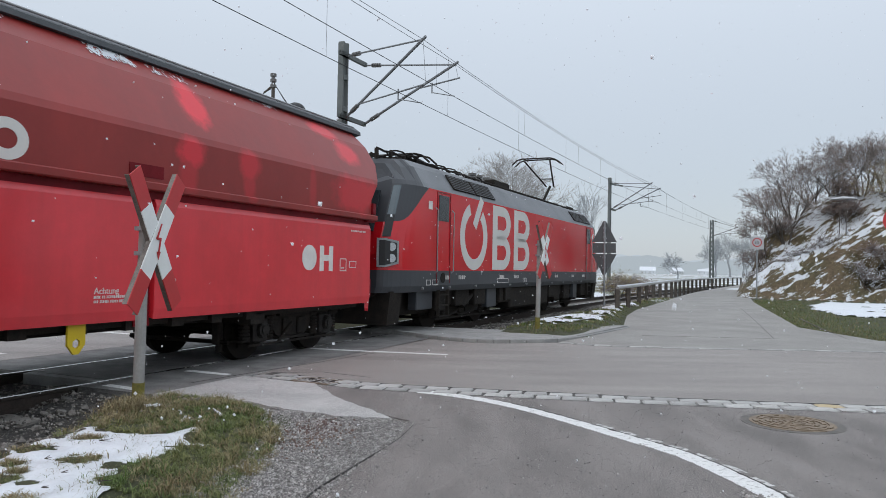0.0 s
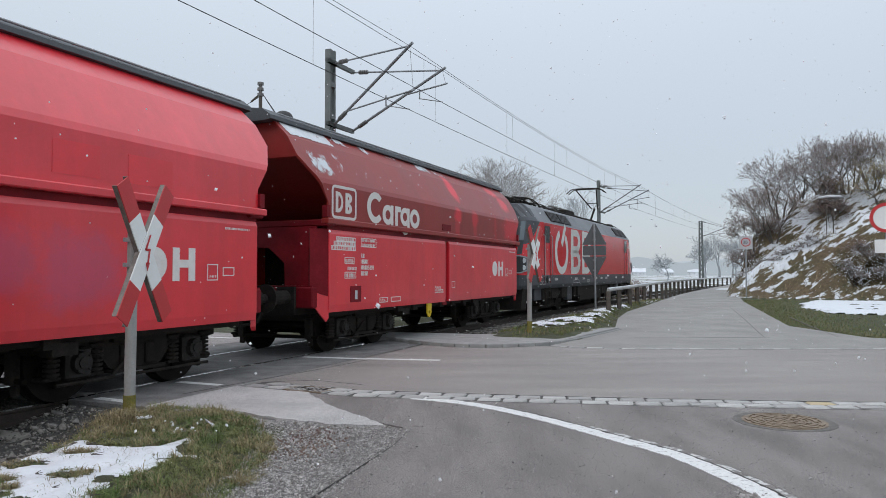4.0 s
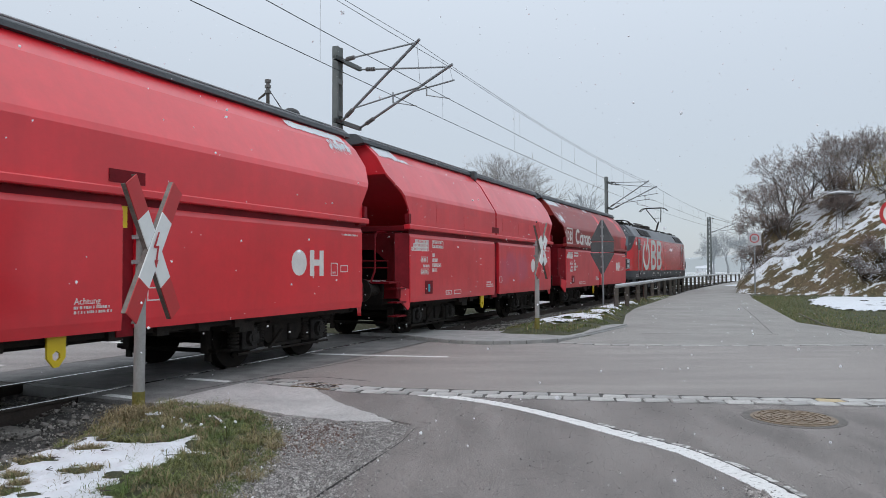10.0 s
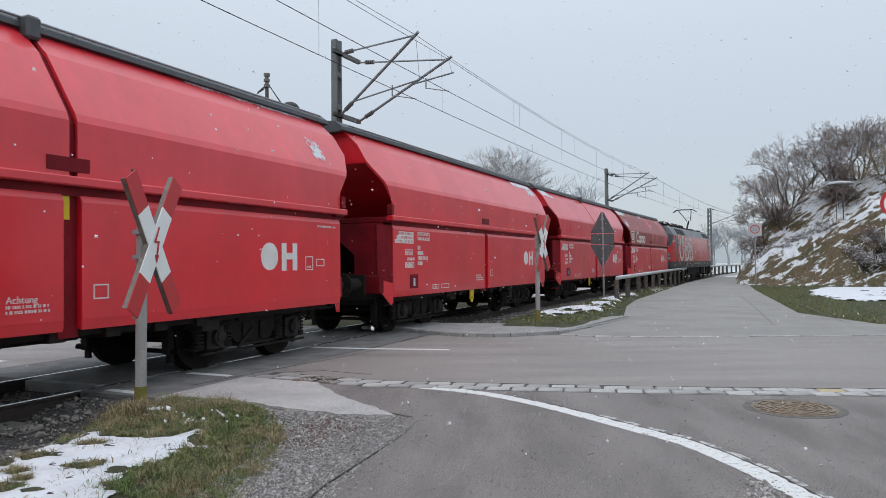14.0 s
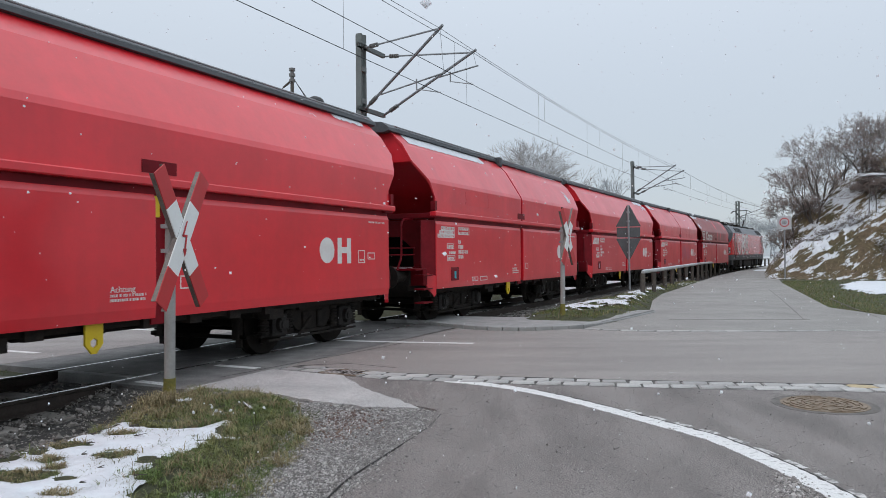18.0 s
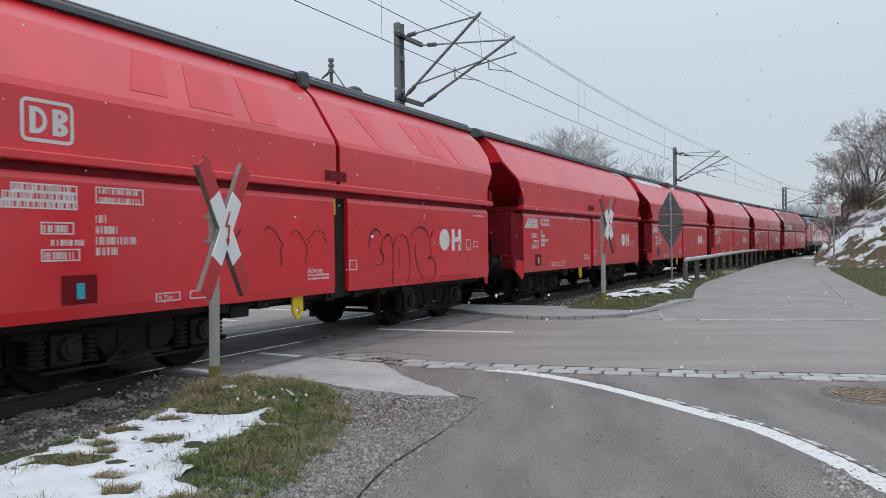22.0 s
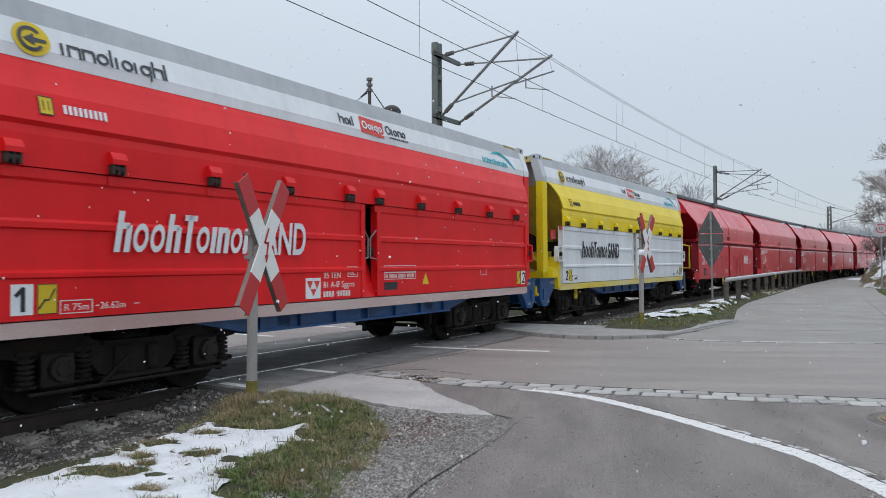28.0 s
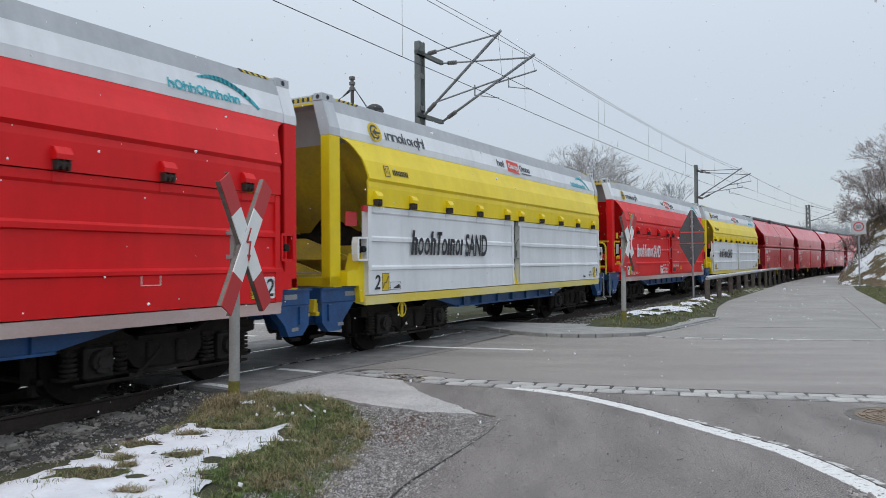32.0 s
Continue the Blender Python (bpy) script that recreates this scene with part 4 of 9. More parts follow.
def hopper_wagon(label, hood_mat, side_mat, split_hood, platform, seed):
    w = thing("hopper_wagon", label, "freight wagon", "hopper wagons of the train")
    rnd = random.Random(seed)
    # hood: a faceted sheet shell; at each end it flares outwards from the ledge up to the brow
    sec = [(1.46, 2.34), (1.46, 2.68), (1.46, 2.99), (1.425, 3.08), (1.208, 3.43), (0.995, 3.77), (0.68, 4.07), (0.40, 4.14)]
    full = [(-y, z) for y, z in sec] + [(y, z) for y, z in reversed(sec)]

    def flare(z):
        return float(np.interp(z, [2.68, 3.03, 3.43, 3.77, 4.14], [0.0, 0.24, 0.57, 0.55, 0.52]))

    def lining(y, z):
        return y * 0.975, z - 0.03 * (z > 2.9)
    spans = [(A0 - 0.03, SPLIT - 0.05), (SPLIT + 0.05, B0 + 0.0)] if split_hood else [(A0 - 0.03, B0 + 0.0)]
    for a, b in spans:
        bm = BM()
        loops = []
        for x, way in ((a, -1 if a < SPLIT - 1 else 0), (b, 1 if b > SPLIT + 1 else 0)):
            for f in (lambda y, z: (y, z), lining):
                loops.append([bm.verts.new((x + way * flare(z), *f(y, z))) for y, z in full])
        ao, ai, bo, bi = loops
        for k in range(len(full) - 1):
            bm.faces.new((ao[k], bo[k], bo[k + 1], ao[k + 1]))
            bm.faces.new((ai[k], ai[k + 1], bi[k + 1], bi[k]))
            bm.faces.new((ao[k], ao[k + 1], ai[k + 1], ai[k]))
            bm.faces.new((bo[k], bi[k], bi[k + 1], bo[k + 1]))
        for k in (0, len(full) - 1):
            bm.faces.new((ao[k], ai[k], bi[k], bo[k]))
        bmesh.ops.recalc_face_normals(bm, faces=bm.faces)
        part("hood", bm, hood_mat, w)
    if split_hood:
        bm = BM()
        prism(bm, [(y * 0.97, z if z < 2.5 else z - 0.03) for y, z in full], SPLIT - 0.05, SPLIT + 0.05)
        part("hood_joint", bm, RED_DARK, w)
        bm = BM()
        box(bm, SPLIT - 0.09, SPLIT + 0.09, -0.88, 0.88, 3.93, 4.19, 0.03)
        part("joint_strap", bm, ROOF_GREY, w)
    for way, xe in ((-1, A0 - 0.03), (1, B0)):
        # brow plate under the roof, and the hopper wall that slopes in beneath it
        bm = BM()
        brow = [lining(y, z) for y, z in full if z > 3.4]
        plate(bm, [(xe + way * (flare(z) - 0.03), y, z) for y, z in brow], (-way * 0.02, 0, 0))
        bmesh.ops.recalc_face_normals(bm, faces=bm.faces)
        part("end_plate", bm, hood_mat, w)
        bm = BM()
        rows = [(0.54, 1.16, 3.41), (0.10, 1.38, 3.04), (-0.60, 1.42, 2.46), (-0.72, 1.42, 2.36)]
        vs = [[bm.verts.new((xe + way * d, sy * y, z)) for sy in (-1, 1)] for d, y, z in rows]
        for p, q in zip(vs, vs[1:]):
            bm.faces.new((p[0], p[1], q[1], q[0]))
        bmesh.ops.solidify(bm, geom=bm.faces[:], thickness=0.015)
        bmesh.ops.recalc_face_normals(bm, faces=bm.faces)
        part("end_recess", bm, hood_mat, w)
        bm = BM()
        xb = xe + way * 0.10
        box(bm, min(xb, xb - way * 0.3), max(xb, xb - way * 0.3), -1.5, 1.5, 2.26, 2.38, 0.02)
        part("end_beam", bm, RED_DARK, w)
    # ledge under the hood
    for sy in (-1, 1):
        bm = BM()
        box(bm, A0 - 0.14, B0 + 0.14, min(sy * 1.38, sy * 1.53), max(sy * 1.38, sy * 1.53), 2.30, 2.40, 0.015)
        part("ledge", bm, hood_mat, w)
        # darker strip under the ledge stands in for its shadow
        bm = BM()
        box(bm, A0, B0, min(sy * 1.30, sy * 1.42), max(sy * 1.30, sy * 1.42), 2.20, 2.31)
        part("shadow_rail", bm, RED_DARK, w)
    # roof cover
    bm = BM()
    prism(bm, [(-0.77, 4.055), (-0.76, 4.12), (-0.60, 4.235), (-0.40, 4.26), (0.40, 4.26), (0.60, 4.235), (0.76, 4.12), (0.77, 4.055), (0.64, 4.03), (-0.64, 4.03)], A0 - 0.74, B0 + 0.74)
    part("roof_cover", bm, ROOF_GREY, w, "dark grey roof cover")
    bm = BM()
    for sy in (-1, 1):
        rod(bm, (A0 - 0.5, sy * 0.74, 4.175), (B0 + 0.5, sy * 0.74, 4.175), 0.016)
        for k in range(12):
            xx = A0 + 0.2 + k * 0.93
            rod(bm, (xx, sy * 0.74, 4.10), (xx, sy * 0.74, 4.175), 0.012, seg=5)
    part("roof_rail", bm, GALV, w)
    # side flaps
    for sy in (-1, 1):
        for a, b in ((A0, SPLIT - 0.11), (SPLIT + (0.24 if seed in (2, 6) else 0.11), B0)):
            bm = BM()
            prism(bm, [(sy * 1.36, 0.80), (sy * 1.445, 0.78), (sy * 1.46, 0.9), (sy * 1.46, 2.14), (sy * 1.43, 2.21), (sy * 1.34, 2.22)], a, b)
            bmesh.ops.bevel(bm, geom=[e for e in bm.edges if e.calc_length() < 2], offset=0.008, segments=1, affect="EDGES")
            part("side_flap", bm, side_mat, w)
    # near-black body: the dark of the deep interior is put into its colour
    bm = BM()
    box(bm, A0 + 1.9, B0 - 1.9, -1.33, 1.33, 0.95, 2.3)
    part("hopper_body", bm, FRAME_DARK, w)
    # slanted corner posts below the flaps at both ends; shade put into the upper plates' darker red
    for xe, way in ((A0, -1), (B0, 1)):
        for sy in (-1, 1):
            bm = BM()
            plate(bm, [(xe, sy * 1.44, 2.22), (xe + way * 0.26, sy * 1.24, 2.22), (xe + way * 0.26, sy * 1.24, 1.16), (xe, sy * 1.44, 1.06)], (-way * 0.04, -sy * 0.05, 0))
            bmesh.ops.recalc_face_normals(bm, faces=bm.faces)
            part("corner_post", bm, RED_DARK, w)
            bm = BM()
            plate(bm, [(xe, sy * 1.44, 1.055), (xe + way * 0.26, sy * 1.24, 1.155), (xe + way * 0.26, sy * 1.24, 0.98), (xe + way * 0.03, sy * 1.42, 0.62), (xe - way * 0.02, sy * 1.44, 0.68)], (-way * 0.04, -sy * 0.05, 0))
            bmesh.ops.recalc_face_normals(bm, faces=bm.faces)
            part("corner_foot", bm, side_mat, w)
    # end saddle with its arched hole, in the darker red
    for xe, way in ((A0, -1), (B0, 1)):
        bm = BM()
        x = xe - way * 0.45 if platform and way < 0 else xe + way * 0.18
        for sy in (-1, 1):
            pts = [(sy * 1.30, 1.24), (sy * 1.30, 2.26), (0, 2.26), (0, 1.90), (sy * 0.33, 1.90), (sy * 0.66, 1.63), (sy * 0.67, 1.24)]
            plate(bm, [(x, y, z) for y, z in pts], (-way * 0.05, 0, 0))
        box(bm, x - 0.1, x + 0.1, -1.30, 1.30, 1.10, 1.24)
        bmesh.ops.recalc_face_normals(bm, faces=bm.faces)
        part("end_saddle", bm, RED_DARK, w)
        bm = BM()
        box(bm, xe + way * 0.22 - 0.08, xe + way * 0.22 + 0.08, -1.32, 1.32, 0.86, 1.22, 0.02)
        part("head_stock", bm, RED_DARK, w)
        buffers(w, xe + way * 0.39, way, FRAME_DARK)
    if platform:
        bm = BM()
        box(bm, A0 - 0.62, A0 - 0.02, -1.3, 1.3, 1.18, 1.22)
        part("platform", bm, RED_DARK, w)
        for y in (-0.95, -0.1, 0.95):
            bm = BM()
            pipe(bm, [(A0 - 0.05, y, 2.24), (A0 - 0.45, y, 2.24), (A0 - 0.54, y, 2.20), (A0 - 0.58, y, 2.10), (A0 - 0.58, y, 1.52), (A0 - 0.60, y, 1.42), (A0 - 0.68, y + 0.04, 1.20)], 0.021, seg=8)
            part("railing_post", bm, RED_DARK, w)
        for z in (1.50, 1.64):
            bm = BM()
            rod(bm, (A0 - 0.57, -1.25, z), (A0 - 0.57, 1.3, z), 0.012)
            part("railing_bar", bm, RED_DARK, w)
        bm = BM()
        rod(bm, (A0 - 0.56, -0.1, 1.3), (A0 - 0.56, 0.5, 1.62), 0.02)
        part("brake_crank", bm, RED_DARK, w)
        bm = BM()
        box(bm, A0 - 0.60, A0 - 0.2, -1.0, 0.9, 1.22, 1.235, 0.006)
        part("snow_cover", bm, SNOW, w, "wet snow lying on the end platform")
        for k in range(3):
            bm = BM()
            box(bm, A0 - 0.5, A0 - 0.1, -1.42, -1.2, 0.5 + 0.28 * k, 0.53 + 0.28 * k)
            part("step", bm, RED_DARK, w)
        if seed == 6:
            bm = BM()
            pipe(bm, [(A0 - 0.6, -1.25, 1.25), (A0 - 0.6, -1.25, 2.1), (A0 - 0.6, -0.95, 2.16), (A0 - 0.6, -0.9, 1.25), (A0 - 0.6, -1.25, 1.25)], 0.03)
            part("grab_rail", bm, YELLOW, w, "yellow grab rail")
    # underframe
    bm = BM()
    box(bm, A0 - 0.3, B0 + 0.3, -0.95, 0.95, 0.74, 1.1)
    part("centre_sill", bm, FRAME_DARK, w)
    for sy in (-1, 1):
        bm = BM()
        box(bm, A0 + 0.2, B0 - 0.2, min(sy * 1.18, sy * 1.3), max(sy * 1.18, sy * 1.3), 0.70, 0.86)
        part("sole_bar", bm, FRAME_DARK, w)
        bm = BM()
        prism(bm, [(sy * 1.3, 0.9), (sy * 1.0, 0.64), (sy * 0.6, 0.64), (sy * 0.5, 0.9)], -1.9, 1.5)
        part("chute", bm, FRAME_DARK, w)
    for k in range(7):
        xx = A0 + 2.9 + k * 0.72
        bm = BM()
        box(bm, xx - 0.10, xx + 0.10, -1.36, 1.36, 0.66, 0.80)
        part("cross_member", bm, FRAME_DARK, w)
    bm = BM()
    rod(bm, (-1.2, 0, 0.66), (0.9, 0, 0.66), 0.15, seg=12)
    part("air_tank", bm, FRAME_DARK, w)
    for k in (-2.3, 1.9):
        bm = BM()
        rod(bm, (k, -1.32, 0.66), (k, 1.32, 0.66), 0.04)
        box(bm, k - 0.16, k + 0.16, -1.34, -1.12, 0.58, 0.72)
        part("brake_shaft", bm, FRAME_DARK, w)
    bm = BM()
    # a pointed plate with a hand hole, in two halves round the hole
    xl = SPLIT - 0.90
    for k in (-1, 1):
        plate(bm, [(xl, -1.40, 0.82), (xl + 0.11 * k, -1.40, 0.82), (xl + 0.11 * k, -1.40, 0.56), (xl + 0.03 * k, -1.40, 0.46), (xl, -1.40, 0.46), (xl, -1.40, 0.52), (xl + 0.045 * k, -1.40, 0.55), (xl + 0.045 * k, -1.40, 0.60), (xl, -1.40, 0.63)], (0, 0.03, 0))
    bmesh.ops.remove_doubles(bm, verts=bm.verts, dist=0.0005)
    bmesh.ops.recalc_face_normals(bm, faces=bm.faces)
    part("door_lever", bm, YELLOW, w, "yellow release lever")
    bm = BM()
    box(bm, SPLIT - 0.09, SPLIT, -1.40, -1.375, 1.95, 2.2)
    part("latch", bm, YELLOW, w)
    # post behind the flap gap; the gap's shade is put into its colour
    bm = BM()
    box(bm, SPLIT - 0.12, SPLIT + (0.25 if seed in (2, 6) else 0.12), -1.38, -1.30, 0.70, 2.24)
    part("flap_post", bm, FRAME_DARK if seed == 6 else RED_DARK, w)
    # pockets on the hood and the flap
    bm = BM()
    decal(bm, SPLIT - 0.32, SPLIT + 0.2, 2.45, 2.60, -1.462, 0.006)
    part("hood_pocket", bm, RED_DARK, w)
    for xe in (A0 - 0.08, B0 + 0.06):
        bm = BM()
        box(bm, xe - 0.05, xe + 0.05, -1.50, -1.40, 2.42, 2.62)
        part("hood_lug", bm, RED_DARK, w)
    bm = BM()
    decal(bm, -4.80, -4.42, 0.93, 1.22, -1.462, 0.006)
    lk = part("label_pocket", bm, RED_DARK, w)
    bm = BM()
    decal(bm, -4.645, -4.56, 0.98, 1.14, -1.468)
    part("waybill", bm, BOX_GREY if seed % 2 else TEAL, lk)
    # stencilled marks: a disc and an H, boxes and lines of small marks
    bm = BM()
    disc(bm, 3.02, 1.575, 0.205, -1.461)
    for a, b in ((3.32, 3.44), (3.60, 3.72)):
        decal(bm, a, b, 1.36, 1.78, -1.461)
    decal(bm, 3.44, 3.60, 1.53, 1.63, -1.461)
    part("disc_mark", bm, MARK, w, "white disc and bar mark")
    bm = BM()
    y = -1.461

    def frame_mark(x0, x1, z0, z1, t=0.014):
        for q in ((x0, x1, z0, z0 + t), (x0, x1, z1 - t, z1), (x0, x0 + t, z0, z1), (x1 - t, x1, z0, z1)):
            decal(bm, *q, y)
    def small(x0, x1, z0, h):
        x = x0
        while x < x1 - 0.02:
            ww = rnd.choice((0.010, 0.010, 0.014, 0.024))
            decal(bm, x, min(x + ww, x1), z0, z0 + h, y)
            x += ww + rnd.choice((0.010, 0.012, 0.026))
    for k, (dx, n) in enumerate(((0.08, 0.86), (0.0, 0.92), (-0.08, 1.0))):
        frame_mark(-5.36 + dx, -4.62, 2.02 - 0.08 * k, 2.10 - 0.08 * k)
        small(-5.33 + dx, -4.65, 2.035 - 0.08 * k, 0.05)
    frame_mark(-4.42, -3.84, 1.94, 2.11)
    small(-4.38, -3.88, 2.04, 0.05)
    small(-4.38, -3.88, 1.955, 0.05)
    frame_mark(-5.0, -4.66, 1.62, 1.74)
    small(-4.97, -4.7, 1.64, 0.07)
    frame_mark(-5.0, -4.6, 1.36, 1.48)
    small(-4.97, -4.64, 1.38, 0.07)
    small(-4.9, -4.55, 1.51, 0.06)
    for k in range(4):
        small(-4.42, -4.42 + (0.14, 0.28, 0.5, 0.26)[k], 1.74 - 0.11 * k, 0.08)
    frame_mark(-3.70, -3.36, 0.88, 0.98)
    frame_mark(-3.22, -2.80, 0.88, 0.98)
    for k in range(2):
        small(SPLIT - 0.75, SPLIT - 0.25, 1.05 - 0.05 * k, 0.03)
    frame_mark(SPLIT + 0.25, SPLIT + 0.45, 1.10, 1.26)
    frame_mark(3.95, 4.16, 1.36, 1.58)
    small(4.0, 4.13, 1.4, 0.03)
    frame_mark(4.26, 4.50, 1.42, 1.54)
    small(4.3, 4.85, 2.06, 0.03)
    tagged(part("stencil_field", bm, MARK, w, "small white stencilled marks and boxes"), kind="stuff")
    lettering("Achtung", 0.10, "caution_word", MARK, w, SPLIT - 0.75, 1.10, -1.461)
    lettering("R 75m", 0.075, "brake_note", MARK, w, -3.66, 0.90, -1.461)
    for xb in (-3.62, 3.16):
        bogie(w, xb)
    return w


def hood_slope(g, off):
    """(y, z) on the near slope of the hood, from its foot (g = 0) up to the roof cover (g = 1)."""
    p = (1.425 - 0.43 * g / 0.6, 3.08 + 0.69 * g / 0.6) if g < 0.6 else (0.995 - 0.315 * (g - 0.6) / 0.4, 3.77 + 0.30 * (g - 0.6) / 0.4)
    return -p[0] - off * 0.7, p[1] + off * 0.7


def snow_strip(w, spots):
    """Wet snow on the hood slope: (x0, x1, low and high edge on the slope, cover); half-melted smears have a low cover."""
    for n, (x0, x1, g0, g1, cover) in enumerate(spots):
        step = 0.010 if cover < 0.7 else 0.014 if x1 - x0 < 1.2 else 0.022
        nx, ng = max(int((x1 - x0) / step), 3), max(int((g1 - g0) * 1.2 / step), 3)
        bm = BM()
        grid = {}

        def corner(i, j):
            if (i, j) not in grid:
                g = g0 + (g1 - g0) * j / ng
                x = x0 + (x1 - x0) * i / nx
                jig = 0.4 * step
                grid[(i, j)] = bm.verts.new((x + jig * noise.noise(Vector((x * 70, g * 80, n))), *hood_slope(min(g + jig * noise.noise(Vector((x * 60, g * 90, n + 9))), 0.985), 0.008)))
            return grid[(i, j)]
        for i in range(nx):
            for j in range(ng):
                u, v = (i + 0.5) / nx, (j + 0.5) / ng
                x, g = x0 + (x1 - x0) * u, g0 + (g1 - g0) * v
                soft = 0.04 if cover > 1.2 else 0.14
                rim = min(u * (x1 - x0) / soft, (1 - u) * (x1 - x0) / soft, v * (g1 - g0) * 1.2 / soft, (1 if g1 > 0.94 else (1 - v) * (g1 - g0) * 1.2 / soft), 1)
                f = 0.5 * noise.fractal(Vector((x * 5, g * 7, n * 3.1)), 1.0, 2.0, 3) + (0.4 if cover > 1.2 else 0.9) * noise.fractal(Vector((x * 30, g * 14 + x * 9, n)), 1.0, 2.0, 2)
                if f + 1.5 * rim * min(cover, 1) - 0.42 + 0.4 * (cover - 1) * rim > 0.0 and rim > 0.06:
                    bm.faces.new((corner(i, j), corner(i + 1, j), corner(i + 1, j + 1), corner(i, j + 1)))
        tagged(part("snow_patch", bm, SNOW, w, "thin wet snow on the hood"), kind="stuff")


W = [None] * 7
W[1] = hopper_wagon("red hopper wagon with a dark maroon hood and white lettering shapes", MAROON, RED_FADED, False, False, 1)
W[2] = hopper_wagon("red hopper wagon with a split hood and faded graffiti", RED_FADED, RED_TAGGED, True, True, 2)
W[3] = hopper_wagon("plain red hopper wagon with a one-piece hood", RED, RED, False, False, 3)
W[4] = hopper_wagon("red hopper wagon with a split hood and an end platform", RED_FADED, RED, True, True, 4)
W[5] = hopper_wagon("clean bright red hopper wagon with a one-piece hood", RED, RED, False, False, 5)
W[6] = hopper_wagon("red hopper wagon with dark graffiti and a yellow grab rail", RED, RED, True, True, 6)


def logo_box(w, x, z, s, y, wide=1.42):
    """A cream rounded frame with two plain block shapes inside."""
    bm = BM()
    t, r = 0.085 * s, 0.16 * s
    x1, z1 = x + wide * s, z + s
    for q in ((x + r, x1 - r, z, z + t), (x + r, x1 - r, z1 - t, z1), (x, x + t, z + r, z1 - r), (x1 - t, x1, z + r, z1 - r)):
        decal(bm, *q, y)
    for cx, cz, a0 in ((x + r, z + r, 180), (x1 - r, z + r, 270), (x1 - r, z1 - r, 0), (x + r, z1 - r, 90)):
        ring(bm, cx, cz, r, t, y, seg=8, a0=a0, a1=a0 + 90)
    for k in (0.21, 0.76):
        decal(bm, x + k * s, x + (k + 0.14) * s, z + 0.19 * s, z + 0.81 * s, y - 0.002)
        for cz, r2 in ((0.5, 0.31),) if k < 0.5 else ((0.655, 0.165), (0.345, 0.165)):
            ring(bm, x + (k + 0.14) * s, z + cz * s, r2 * s, 0.11 * s, y, a0=-90, a1=90, sx=0.9 if r2 > 0.2 else 1.5)
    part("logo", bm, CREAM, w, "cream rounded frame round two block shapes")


logo_box(W[1], -5.43, 2.41, 0.59, -1.461)
logo_box(W[6], -5.18, 2.49, 0.41, -1.461, 1.3)
yy, zz = -1.461, 2.48


def word_shape(rings, blocks):
    bm = BM()
    for cx, cz, r, wd, a0, a1, sx in rings:
        ring(bm, cx, cz, r, wd, yy, a0=a0, a1=a1, sx=sx)
    for q in blocks:
        decal(bm, *q, yy - 0.002)
    part("name_shape", bm, CREAM, W[1], "large cream plain shape")


word_shape([(-3.87, zz + 0.235, 0.30, 0.125, 42, 318, 1.08)], [])
word_shape([(-3.36, zz + 0.135, 0.20, 0.105, 0, 360, 1.12)], [(-3.24, -3.13, zz - 0.065, zz + 0.335)])
word_shape([], [(-3.05, -2.93, zz - 0.065, zz + 0.335), (-2.93, -2.79, zz + 0.225, zz + 0.335)])
word_shape([(-2.60, zz + 0.145, 0.19, 0.10, 0, 360, 1.1), (-2.585, zz - 0.06, 0.17, 0.095, 200, 345, 1.1)], [(-2.50, -2.39, zz - 0.10, zz + 0.335)])
word_shape([(-2.13, zz + 0.135, 0.205, 0.105, 0, 360, 1.14)], [])
snow_strip(W[1], [(-5.95, -4.55, 0.66, 0.98, 1.9), (-4.35, -3.9, 0.78, 0.98, 0.9), (-5.80, -5.15, 0.06, 0.42, 0.62), (-4.95, -4.65, 0.18, 0.50, 0.36), (-3.35, -3.0, 0.72, 0.98, 0.5), (-2.2, -1.7, 0.85, 0.98, 0.5), (-0.75, 0.0, 0.72, 0.96, 0.6), (0.2, 0.9, 0.76, 0.94, 0.45), (2.3, 3.0, 0.86, 0.98, 0.5)])
snow_strip(W[2], [(-5.95, -5.0, 0.62, 0.98, 1.0), (-5.3, -4.6, 0.60, 0.80, 0.55)])
snow_strip(W[3], [(3.5, 5.35, 0.72, 0.92, 1.4), (4.5, 5.35, 0.44, 0.74, 0.6), (-1.0, 0.5, 0.92, 0.98, 0.5)])
snow_strip(W[4], [(-5.7, -1.6, 0.68, 0.96, 1.5), (4.4, 4.8, 0.08, 0.45, 0.6), (2.0, 5.0, 0.88, 0.98, 0.8)])
snow_strip(W[5], [(4.2, 5.3, 0.78, 0.96, 0.8), (3.2, 3.5, 0.65, 0.78, 0.5)])


def repaint(w, spots, mat):
    """Square repainted patches on the upright part of the hood."""
    for x0, x1, z0, z1 in spots:
        bm = BM()
        decal(bm, x0, x1, z0, z1, -1.461, 0.003)
        part("paint_patch", bm, mat, w)


repaint(W[2], [(-4.2, -3.5, 2.50, 2.86), (-2.6, -1.7, 2.46, 2.80), (0.2, 0.9, 2.52, 2.9), (1.6, 2.2, 2.5, 2.86), (2.6, 3.3, 2.5, 2.84)], RED)
repaint(W[4], [(-4.0, -2.8, 2.62, 2.94), (-2.7, -1.5, 2.62, 2.94)], RED)


def slope_z(f):
    return hood_slope(f, 0.0)[1]


